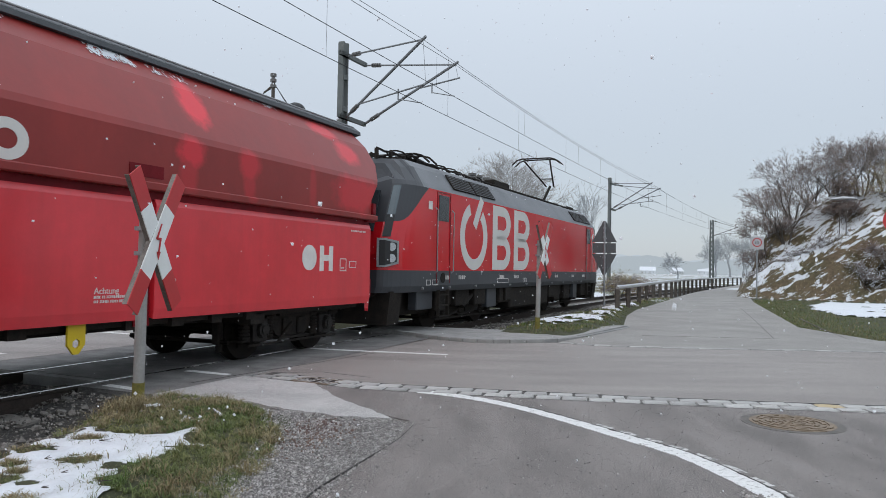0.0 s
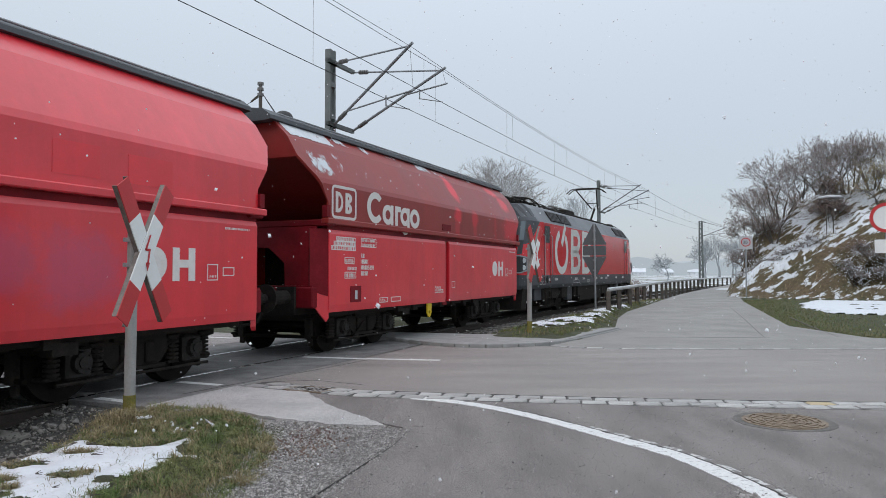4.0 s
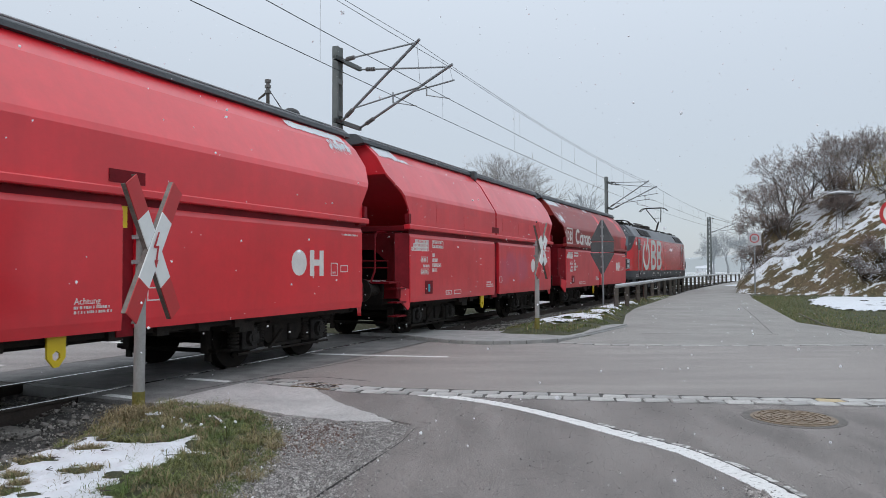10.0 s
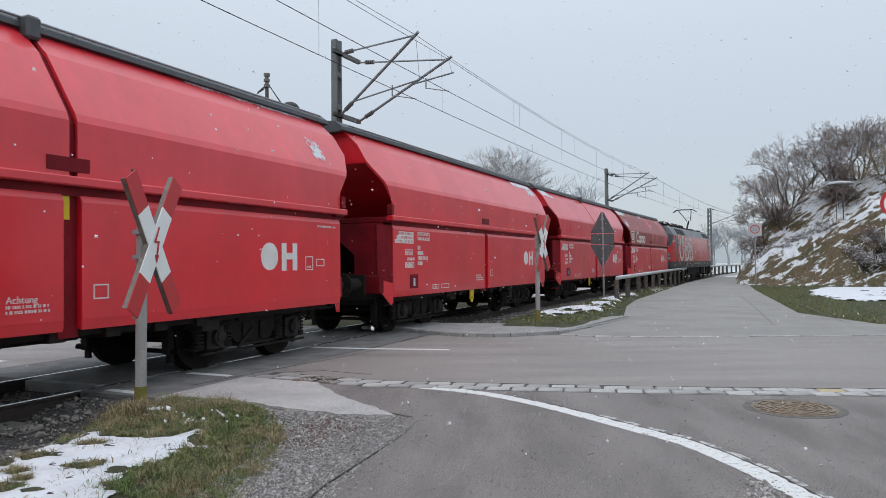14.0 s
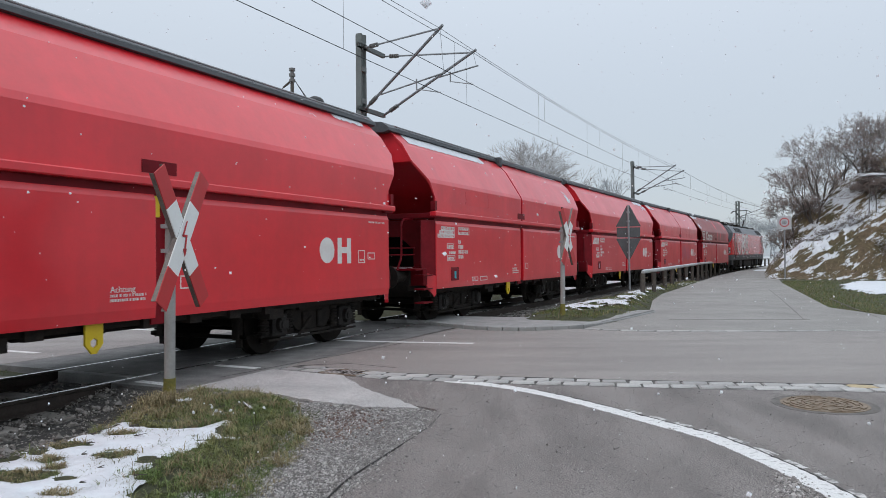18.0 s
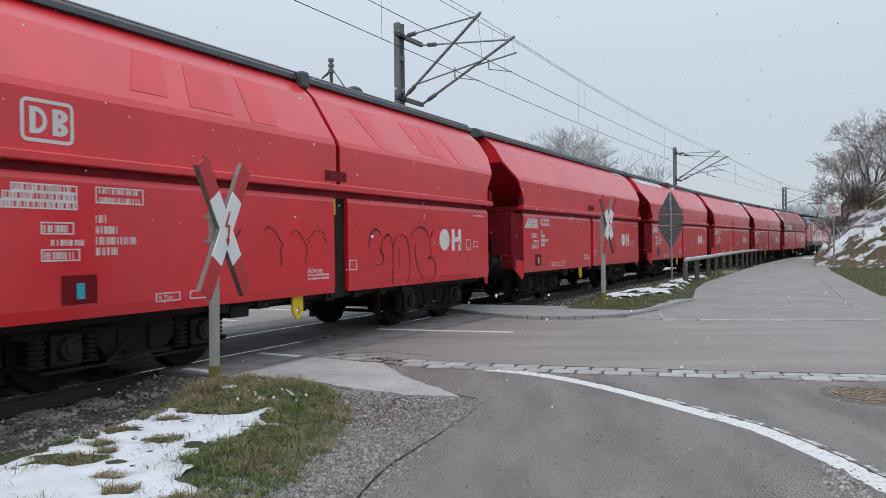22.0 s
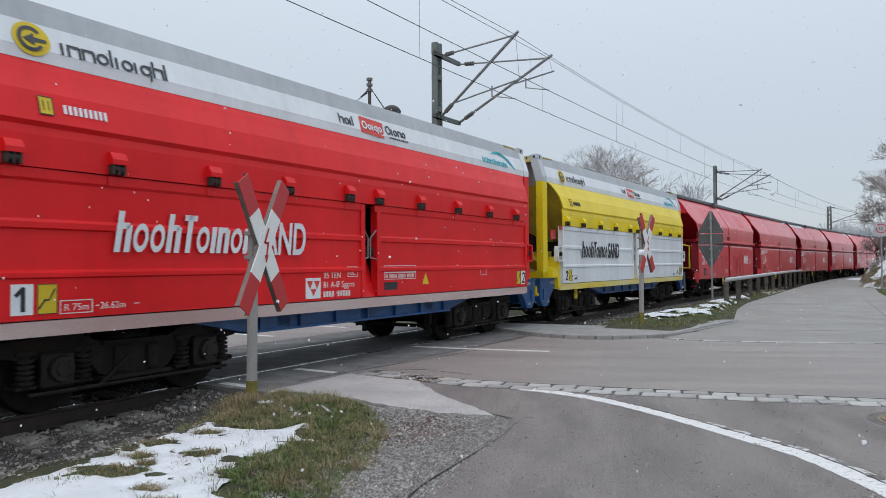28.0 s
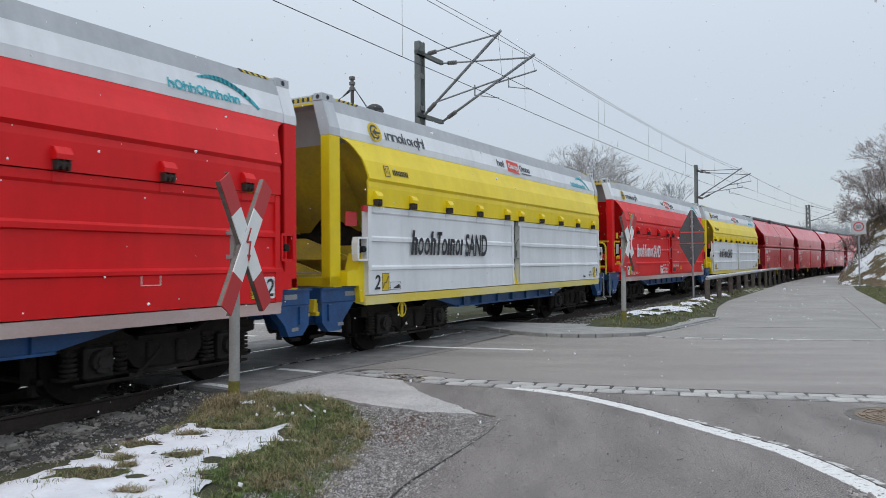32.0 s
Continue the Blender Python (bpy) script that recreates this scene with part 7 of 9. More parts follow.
            rod(bm, (kx - 0.5, -0.25, kz + 0.25), (kx - 0.5, 0.25, kz + 0.25), 0.02)
        else:
            rod(bm, (px - 0.5, 0, 4.08), (px + 1.5, 0, 4.08), 0.045)
            for sy in (-1, 1):
                rod(bm, (px + 1.5, sy * 0.12, 4.08), (px - 0.4, sy * 0.42, 4.10), 0.025)
            hx = px - 0.4
        part("pantograph_arm", bm, FRAME_DARK, e)
        bm = BM()
        for dx in (-0.2, 0.2):
            pipe(bm, [(hx + dx, -0.95, zr - 0.22), (hx + dx, -0.75, zr - 0.05), (hx + dx, -0.55, zr), (hx + dx, 0.55, zr), (hx + dx, 0.75, zr - 0.05), (hx + dx, 0.95, zr - 0.22)], 0.026)
        for sy in (-0.45, 0.45):
            rod(bm, (hx - 0.2, sy, zr - 0.03), (hx + 0.2, sy, zr - 0.03), 0.022)
        part("pantograph_head", bm, FRAME_DARK, e)
    # large white shapes: a ring with a stroke, and two blocks with windows
    y = -1.491
    bm = BM()
    ring(bm, -5.07, 2.24, 0.84, 0.27, y, seg=48, sx=1.06, a0=112, a1=412)
    stroke(bm, [(-5.02, 2.55), (-4.62, 3.15)], 0.26, y - 0.001)
    part("name_shape", bm, CREAM, e, "large cream ring with a slanting stroke")
    for x0 in (-3.79, -2.07):
        bm = BM()
        decal(bm, x0, x0 + 0.36, 1.42, 3.14, y)
        for zc, r in ((2.69, 0.45), (1.88, 0.46)):
            ring(bm, x0 + 0.80, zc, r, 0.26, y, a0=-90, a1=90, sx=1.36)
            decal(bm, x0 + 0.33, x0 + 0.84, zc + r - 0.26, zc + r, y)
            decal(bm, x0 + 0.33, x0 + 0.84, zc - r, zc - r + 0.26, y)
        part("name_shape", bm, CREAM, e, "large cream block with two windows")
    bm = BM()
    rnd = random.Random(4)
    for x in (-6.9, -6.0, -3.2, -2.0, 0.2, 1.2, 2.2, 4.4, 6.0):
        for k2 in range(4):
            xx = x + 0.1 * k2
            decal(bm, xx, xx + rnd.uniform(0.04, 0.08), 1.18, 1.27, y)
    tagged(part("stencil_field", bm, MARK, e), kind="stuff")
    for x, w2 in ((-7.75, 0.22), (-7.45, 0.30), (-3.4, 0.9), (-1.2, 0.14), (-1.0, 0.14)):
        bm = BM()
        for q in ((x, x + w2, 1.06, 1.072), (x, x + w2, 1.168, 1.18), (x, x + 0.012, 1.072, 1.168), (x + w2 - 0.012, x + w2, 1.072, 1.168)):
            decal(bm, *q, y)
        part("stencil_box", bm, MARK, e)
    bm = BM()
    for x in (-7.9, -6.5, -4.9, -3.6, -2.3, -0.9, 0.6, 1.9, 3.3, 4.6, 5.9):
        rod(bm, (x, -1.45, 1.0), (x, -1.50, 1.0), 0.03, seg=8)
        rod(bm, (x + 0.35, -1.45, 1.30), (x + 0.35, -1.50, 1.30), 0.02, seg=8)
    tagged(part("bolt_field", bm, GALV, e), kind="stuff")
    bm = BM()
    rod(bm, (-6.9, -1.49, 1.22), (-6.9, -1.5, 1.22), 0.12, seg=16)
    part("data_disc", bm, FRAME_DARK, e)
    bm = BM()
    box(bm, -1.9, 1.9, -1.34, 1.34, 0.30, 0.95, 0.05)
    # full-length box added to block light from showing under the body
    box(bm, -8.5, 8.5, -0.98, 0.98, 0.40, 0.95)
    for x in (-2.4, 2.4):
        box(bm, x - 0.4, x + 0.4, -1.35, 1.35, 0.5, 0.95, 0.03)
    part("transformer_and_light_block", bm, FRAME_DARK, e)
    rnd = random.Random(12)
    for sy in (-1, 1):
        for k2 in range(15):
            xx = -7.9 + k2 * 1.08
            bm = BM()
            ya, yb = sorted((sy * 1.12, sy * rnd.uniform(1.25, 1.44)))
            box(bm, xx, xx + rnd.uniform(0.5, 0.95), ya, yb, rnd.uniform(0.36, 0.6), 0.96, 0.02)
            part("equipment_box", bm, FRAME_DARK if k2 % 4 else LOCO_GREY, e)
    for xb in (-4.75, 4.75):
        bogie(e, xb, 3.0, 1.25, heavy=True)
    return e


LOCO = locomotive()


# ---- markings and small fixtures of the road ----
def ribbon(name, pts, width, mat, z, label, category, ragged=0.0):
    verts, faces = [], []
    if ragged:
        fine = []
        for p, q in zip(pts, pts[1:]):
            n = max(int(math.hypot(q[0] - p[0], q[1] - p[1]) / 0.025), 1)
            fine += [(p[0] + (q[0] - p[0]) * k / n, p[1] + (q[1] - p[1]) * k / n) for k in range(n)]
        pts = fine + [pts[-1]]
    for i, p in enumerate(pts):
        a, b = Vector(pts[max(i - 1, 0)]), Vector(pts[min(i + 1, len(pts) - 1)])
        d = (b - a).normalized()
        n = Vector((-d.y, d.x)) * width / 2
        for k, zz in ((1, z), (-1, z), (-1, z - 0.02), (1, z - 0.02)):
            e = k * (1 - ragged * max(noise.noise(Vector((p[0] * 14, p[1] * 14, k))) + 0.5 * noise.noise(Vector((p[0] * 45, p[1] * 45, k))), -0.1))
            verts.append((p[0] + n.x * e, p[1] + n.y * e, zz))
    for i in range(len(pts) - 1):
        for j in range(4):
            faces.append((4 * i + j, 4 * i + (j + 1) % 4, 4 * i + 4 + (j + 1) % 4, 4 * i + 4 + j))
    return tagged(sheet(name, verts, faces, mat), label, category, kind="structure")


STRIPE = curve_points([(-0.30, 8.50), (0.10, 8.28), (0.53, 7.92), (0.95, 7.40), (1.31, 6.83), (1.62, 6.30), (1.90, 5.80), (2.08, 5.15), (2.18, 4.5), (2.26, 3.6), (2.3, 2.5)])
ribbon("edge_line", STRIPE, 0.172, ROADPAINT, 0.004, "worn white curved edge line on asphalt", "road marking", 0.35)
for k in range(24, len(STRIPE) - 3, 3):
    ribbon("old_edge_line", [(x + 0.125, y + 0.06) for x, y in STRIPE[k:k + 3]], 0.055 + 0.02 * ((k * 7) % 3), OLDPAINT, 0.0035, "worn white chips of an old edge line", "road marking", 0.8)
ribbon("edge_joint", [(x + 0.09, y + 0.04) for x, y in STRIPE], 0.02, JOINT, 0.003, "dark crack beside the white line", "joint")
ribbon("stop_line", [(-2.37, 12.65), (-1.45, 12.40), (0.02, 12.13)], 0.13, ROADPAINT, 0.004, "thin worn white line on the road", "road marking", 0.35)
ribbon("stop_line", [(-3.5, 9.78), (-2.84, 9.49)], 0.12, ROADPAINT, 0.004, "short white line by the crossing", "road marking")
ribbon("stop_line", [(-4.0, 8.52), (-3.5, 8.26)], 0.12, ROADPAINT, 0.004, "short white line by the crossing", "road marking")
for s0 in (7.6, 10.9, 13.2):
    a, b = track(s0, 2.6), track(s0, 6.2)
    ribbon("far_line", [a[:2], b[:2]], 0.12, ROADPAINT, 0.004, "white line on the road beyond the track", "road marking")
ribbon("tar_joint", [(7.27, 16.18), (9.5, 22.5), (12.14, 30.14)], 0.018, PATCH, 0.003, "dark tarred joint in the lane", "joint")
ribbon("tar_joint", [(9.0, 16.3), (10.0, 19.4), (11.6, 24.0)], 0.018, PATCH, 0.003, "dark tarred joint in the lane", "joint")
ribbon("tar_joint", [(4.4, 16.4), (7.4, 16.2)], 0.02, PATCH, 0.003, "dark tarred joint in the lane", "joint")
ribbon("tar_joint", curve_points([(-0.95, 3.6), (-0.86, 4.6), (-0.66, 5.3), (-0.40, 6.15), (-0.30, 6.7)]), 0.008, JOINT, 0.003, "ragged dark edge between asphalt and gravel", "joint")
ribbon("tar_joint", curve_points([(-3.1, 8.8), (-2.5, 9.9), (-1.9, 10.9), (-1.2, 12.2)]), 0.010, JOINT, 0.003, "dark crack across the road", "joint")
ribbon("tar_joint", [(-2.35, 9.75), (-1.7, 9.9), (-1.0, 9.5)], 0.007, JOINT, 0.003, "fine dark crack in the road", "joint")
ribbon("tar_joint", [(x - 0.01, y + 0.255) for x, y in (near_strip(0.4 + 0.4 * i) for i in range(36))], 0.035, JOINT, 0.0035, "dark joint along the stone strip", "joint")


def manhole():
    m = thing("manhole_cover", "rusty round cast-iron manhole cover in dark patched asphalt", "manhole cover", m=pose(3.38, 7.12, 0.0))
    bm = BM()
    rod(bm, (0, 0, -0.08), (0, 0, 0.003), 0.47, seg=40)
    part("patch", bm, PATCH, m)
    bm = BM()
    rod(bm, (0, 0, -0.05), (0, 0, 0.007), 0.39, seg=40)
    part("frame_ring", bm, CAST, m)
    bm = BM()
    for r in (0.36, 0.30, 0.24, 0.18, 0.12, 0.06):
        k = 36
        for i in range(k):
            if i % 6 == int(r * 50) % 6:
                continue
            a, b = 2 * math.pi * i / k, 2 * math.pi * (i + 1) / k
            plate(bm, [(q * math.cos(c), q * math.sin(c), 0.004) for q, c in ((r, a), (r, b), (r - 0.035, b), (r - 0.035, a))], (0, 0, 0.014))
    part("ring_relief", bm, CAST, m)


manhole()


def drain():
    d = thing("road_drain", "dark slotted iron road drain in stone strip", "drain grate", m=pose(-1.62, 9.10, 0.0, 0, 0, -26))
    bm = BM()
    for x0, x1, y0, y1 in ((-0.29, 0.29, 0.14, 0.17), (-0.29, 0.29, -0.17, -0.14), (-0.29, -0.26, -0.14, 0.14), (0.26, 0.29, -0.14, 0.14)):
        box(bm, x0, x1, y0, y1, -0.05, 0.014)
    part("frame", bm, CAST, d)
    # solid black block stands in for the dark of the pit
    bm = BM()
    box(bm, -0.26, 0.26, -0.14, 0.14, -0.06, -0.0)
    part("pit", bm, BLACK, d)
    for i in range(9):
        bm = BM()
        x = -0.225 + 0.056 * i
        box(bm, x - 0.012, x + 0.012, -0.14, 0.14, -0.02, 0.013)
        part("bar", bm, RUST, d)


drain()


# ---- catenary ----
def mast(s, lat, h, lattice, label, arms):
    """A steel mast of two channels with tie plates, and its cantilevers: (sideways reach, wire heights, along-track offset)."""
    m = thing("catenary_mast", label, "catenary mast", "catenary masts", beside(s, lat))
    w0, w1 = (0.50, 0.36) if lattice else (0.30, 0.22)
    for sx, sy in ((-1, -1), (-1, 1), (1, -1), (1, 1)) if lattice else ((-1, 0), (1, 0)):
        bm = BM()
        t0, t1, deep = (0.06, 0.055, 0.60) if lattice else (0.035, 0.03, 1.0)
        a = [bm.verts.new((sx * w0 * 0.5 + q[0] * t0, sy * w0 * 0.40 + q[1] * deep, -0.3)) for q in ((-1, -0.1), (1, -0.1), (1, 0.1), (-1, 0.1))]
        b = [bm.verts.new((sx * w1 * 0.5 + q[0] * t1, sy * w1 * 0.40 + q[1] * 0.9 * deep, h)) for q in ((-1, -0.1), (1, -0.1), (1, 0.1), (-1, 0.1))]
        for i in range(4):
            bm.faces.new((a[i], a[(i + 1) % 4], b[(i + 1) % 4], b[i]))
        bm.faces.new(b)
        part("channel", bm, MAST, m)
    n = 14 if lattice else 9
    for i in range(n):
        z = 0.4 + (h - 0.5) * i / (n - 1)
        bm = BM()
        if lattice:
            z2 = min(z + (h - 0.5) / (n - 1), h)
            k = 1 if i % 2 else -1
            for sgn in (-1, 1):
                rod(bm, (-0.21 * k, 0.18 * sgn, z), (0.21 * k, 0.18 * sgn, z2), 0.04, seg=4)
                rod(bm, (0.21 * sgn, -0.18 * k, z), (0.21 * sgn, 0.18 * k, z2), 0.04, seg=4)
        else:
            box(bm, -0.13, 0.13, -0.105, 0.105, z - (0.07 if i < n - 1 else 0.25), z + 0.07)
        part("tie_plate", bm, MAST, m)
    bm = BM()
    box(bm, -0.45, 0.45, -0.45, 0.45, -0.5, 0.12, 0.03)
    part("footing", bm, CONCRETE, m)
    for reach, ztop, zwire, off, stagger in arms:
        y = -reach
        arm = BM()
        x0, x1 = off
        # bracket arms at the mast, tie tube, strut, registration tube
        box(arm, min(-0.35, x0) - 0.05, max(0, x0) + 0.05, -0.2, -0.10, 7.58, 7.70)
        part("bracket", arm, MAST, m)
        arm = BM()
        box(arm, min(-0.35, x0) - 0.05, max(0, x0) + 0.05, -0.2, -0.10, 5.74, 5.86)
        part("bracket", arm, MAST, m)
        bm = BM()
        rod(bm, (x0, -0.15, 7.62), (x1, y, ztop), 0.026)
        part("tie_tube", bm, TUBE, m)
        bm = BM()
        rod(bm, (x0, -0.15, 5.80), (x1 + (x1 - x0) * 0.03, y * 1.03, ztop + 0.06), 0.04)
        part("strut", bm, TUBE, m)
        bm = BM()
        zr = zwire + 0.42
        f = (zr - 5.80) / (ztop - 5.80)
        ys, xs = -0.15 + f * (y + 0.15), x0 + f * (x1 - x0)
        rod(bm, (xs, ys, zr), (x1, y - 0.15, zr + 0.10), 0.024)
        rod(bm, (x1, y + 0.7, zr + 0.03), (x1, y + 0.7, zwire + 0.16), 0.02)
        rod(bm, (x1, y + 0.7, zwire + 0.18), (x1, y + stagger, zwire + 0.02), 0.014)
        rod(bm, (x1, y, ztop), (x1, y - 0.1, zr + 0.1), 0.006, seg=4)
        part("registration_arm", bm, TUBE, m)
        for p, q in (((x0, -0.15, 7.62), (x1, y, ztop)), ((x0, -0.15, 5.80), (x1, y, ztop))):
            bm = BM()
            p, q = Vector(p), Vector(q)
            d = (q - p).normalized()
            for k in range(4):
                c = p + d * (0.32 + 0.09 * k)
                rod(bm, c, c + d * 0.05, 0.065, seg=10)
            part("insulator", bm, CERAMIC, m)
    return m


mast(18.25, 3.3, 8.05, False, "dark steel catenary mast with two tubular cantilevers", [(3.3, 7.36, 5.68, (-0.05, -1.38), 0.0), (3.55, 7.08, 6.18, (1.0, 0.15), 0.0)])
mast(51.7, 3.3, 8.05, False, "grey steel catenary mast with two tubular cantilevers", [(3.3, 7.30, 5.62, (-0.05, -1.9), 0.0), (3.55, 7.05, 6.1, (1.0, -0.6), 0.0)])
mast(92.3, 3.3, 7.65, True, "lattice steel catenary mast far along the curve", [(3.3, 6.6, 5.5, (0.0, -2.5), 0.0)])


def wire_run(name, rows, r, label, drops=None):
    """A wire through rows of (s, lat, z), smooth between them."""
    ob = thing(name, label, "wire", "catenary wires")
    pts = [Vector((*track(s, lat)[:2], z)) for s, lat, z in rows]
    bm = BM()
    pipe(bm, pts, r, seg=5)
    part("strand", bm, WIRE, ob)
    for s, lat, za, zb in drops or ():
        bm = BM()
        x, y, _ = track(s, lat)
        rod(bm, (x, y, za), (x, y, zb), 0.004, seg=4)
        part("dropper", bm, WIRE, ob)


def spans(supports, sag, lat_at, n=10):
    rows = []
    for (sa, za), (sb, zb) in zip(supports, supports[1:]):
        hang = sag if sa < 0 else sag * 0.6
        for i in range(n):
            f = i / n
            rows.append((sa + (sb - sa) * f, lat_at(sa + (sb - sa) * f), za + (zb - za) * f - hang * 4 * f * (1 - f)))
    return rows + [(supports[-1][0], lat_at(supports[-1][0]), supports[-1][1])]


def lat_a(s):
    return 0.0


def lat_b(s):
    return -0.25


CA = spans([(-17, 5.68), (16.87, 5.68), (49.8, 5.62), (92.3, 5.58), (130, 5.58)], 0.0, lat_a)
MA = spans([(-17, 7.35), (16.87, 7.36), (49.8, 7.30), (92.3, 6.7), (130, 7.1)], 0.25, lat_a)
CB = spans([(-17, 6.2), (18.4, 6.18), (51.1, 6.1), (92.3, 5.9), (130, 5.9)], 0.0, lat_b)
MB = spans([(-17, 7.1), (18.4, 7.08), (51.1, 7.05), (92.3, 6.7), (130, 6.9)], 0.2, lat_b)


def drops(low, high, step):
    out_rows, s = [], -12.0
    zl = lambda q, rows: float(np.interp(q, [r[0] for r in rows], [r[2] for r in rows]))
    while s < 90:
        out_rows.append((s, low[0][1] if abs(s) > 900 else (lat_a(s) if low is CA else lat_b(s)), zl(s, low), zl(s, high)))
        s += step
    return out_rows


wire_run("contact_wire", CA, 0.008, "thin dark contact wire over the track")
wire_run("contact_wire", CB, 0.008, "second thin dark contact wire over the track")
wire_run("messenger_wire", MA, 0.0065, "thin messenger wire with droppers", drops(CA, MA, 6.1))
wire_run("messenger_wire", MB, 0.0065, "second thin messenger wire with droppers", drops(CB, MB, 7.3))


# ---- level crossing crosses ----
def crossing_cross(m, lean, foot, zc, arm, wide, label):
    """Upright crossing cross: two rimmed boards on the face of a round post."""
    c = thing("saint_andrews_cross", label, "warning sign", "level crossing crosses", m)
    top = zc + 0.22
    p0, p1 = Vector((0, 0, -0.25)), Vector((lean[0] * top, lean[1] * top, top))
    bm, bm2 = BM(), BM()
    rod(bm, p0, p1, 0.054, 0.050, seg=16)
    rod(bm2, p0, p0 + (p1 - p0) * foot, 0.058, seg=16)
    part("post", bm, POST, c)
    part("post_foot", bm2, ALGAE, c, "algae-stained post foot")
    xc, yc = lean[0] * zc, lean[1] * zc - 0.13
    for z in (zc - 0.12, zc + 0.12):
        bm = BM()
        box(bm, xc - 0.07, xc + 0.07, yc + 0.03, yc + 0.19, z - 0.02, z + 0.02)
        part("clamp", bm, GALV, c)
    for k, sgn in enumerate((-1, 1)):
        a = radians(57.5)
        d = Vector((sgn * math.cos(a), 0, math.sin(a)))
        n = Vector((d.z, 0, -d.x)) * wide / 2
        o = Vector((xc, yc - 0.012 * k, zc))
        for nm, f0, f1, mt in (("white_board", -0.5, 0.5, WHITE_SIGN), ("red_tip", 0.5, 1.0, RED_SIGN), ("red_tip", -1.0, -0.5, RED_SIGN)):
            bm = BM()
            p, q = o + d * arm * f0, o + d * arm * f1
            plate(bm, [p - n, q - n, q + n, p + n], (0, -0.010, 0))
            bmesh.ops.recalc_face_normals(bm, faces=bm.faces)
            part(nm, bm, mt, c)
        back = Vector((0, 0.045, 0))
        for e1 in (-1, 1):
            bm = BM()
            plate(bm, [o - d * arm + n * e1 + back, o + d * arm + n * e1 + back, o + d * arm + n * e1 * 0.94 + back, o - d * arm + n * e1 * 0.94 + back], (0, -0.045, 0))
            bmesh.ops.recalc_face_normals(bm, faces=bm.faces)
            part("board_rim", bm, RIM, c)
    bm = BM()
    y = yc - 0.026
    for pts in ([(0.035, 0.17), (-0.05, 0.02), (-0.02, 0.02), (0.055, 0.17)], [(-0.05, 0.035), (0.045, 0.035), (0.045, 0.012), (-0.03, 0.012)], [(0.02, 0.02), (-0.012, -0.12), (0.01, -0.12), (0.045, 0.02)], [(-0.035, -0.10), (0.035, -0.10), (-0.004, -0.18)]):
        plate(bm, [(xc + a, y, zc + b) for a, b in pts], (0, -0.003, 0))
    bmesh.ops.recalc_face_normals(bm, faces=bm.faces)
    part("lightning_mark", bm, RED_SIGN, c)


crossing_cross(pose(-2.97, 6.98, 0.10, 0, 0, 82), (0.0, -0.012), 0.22, 1.56, 0.755, 0.20, "white and red crossing cross on a leaning grey post")
crossing_cross(pose(2.02, 16.25, 0.08, 0, 0, 62), (0.02, 0.0), 0.24, 1.80, 0.70, 0.19, "white and red crossing cross on a verge beyond the road")


# ---- other signs ----
def sign_backs():
    g = thing("give_way_signs", "grey backs of two triangular signs on one post", "road sign", m=pose(6.05, 28.16, 0.05, 0, 0, -14))
    bm = BM()
    rod(bm, (0.03, 0, -0.1), (0, 0, 3.32), 0.038, seg=10)
    part("post", bm, GALV, g)
    def tri(z0, up):
        k, r = [], 0.05
        h, w = 0.82, 0.47
        pts = [(-w, 0), (w, 0), (0.05, h), (-0.05, h)] if up else [(-0.05, 0), (0.05, 0), (w, h), (-w, h)]
        bm = BM()
        plate(bm, [(x, 0.05, z0 + z) for x, z in pts], (0, 0.02, 0))
        bmesh.ops.recalc_face_normals(bm, faces=bm.faces)
        return part("sign_plate", bm, SIGN_BACK, g)
    tri(2.50, True)
    low = tri(1.22, False)
    bm = BM()
    box(bm, -0.44, 0.44, 0.05, 0.07, 2.08, 2.46)
    part("sign_plate", bm, SIGN_BACK, g)
    for z in (1.5, 1.9, 2.7, 3.05):
        bm = BM()
        box(bm, -0.06, 0.06, -0.05, 0.05, z - 0.03, z + 0.03)
        part("clamp", bm, GALV, g)


sign_backs()


def zone_sign():
    g = thing("speed_sign", "white square speed zone sign with a red ring", "road sign", m=pose(17.6, 41.4, 0.0, 0, 0, -18))
    bm = BM()
    rod(bm, (0, 0.04, 0), (0, 0.04, 3.5), 0.04, seg=8)
    part("post", bm, GALV, g)
    bm = BM()
    box(bm, -0.36, 0.36, -0.01, 0.01, 2.80, 3.54, 0.004)
    part("plate", bm, GREY_SIGN, g)
    bm = BM()
    ring(bm, 0, 3.20, 0.255, 0.05, -0.012, seg=30)
    part("red_ring", bm, RED_SIGN, g)
    lettering("30", 0.26, "number", BLACK, g, -0.155, 3.11, -0.014)


zone_sign()


def no_entry_sign():
    g = thing("round_sign", "round white sign with a broad red rim on a post", "road sign", m=pose(8.99, 14.45, 0.0, 0, 0, -30))
    bm = BM()
    rod(bm, (0, 0.05, -0.1), (0, 0.05, 2.8), 0.038, seg=10)
    part("post", bm, GALV, g)
    bm = BM()
    rod(bm, (0, 0.0, 2.56), (0, 0.012, 2.56), 0.30, seg=40)
    part("disc", bm, WHITE_SIGN, g)
    bm = BM()
    ring(bm, 0, 2.56, 0.302, 0.065, -0.004, seg=40)
    part("red_rim", bm, RED_SIGN, g)
    bm = BM()
    box(bm, -0.22, 0.22, 0.0, 0.012, 1.85, 2.12)
    part("plate", bm, WHITE_SIGN, g)


no_entry_sign()


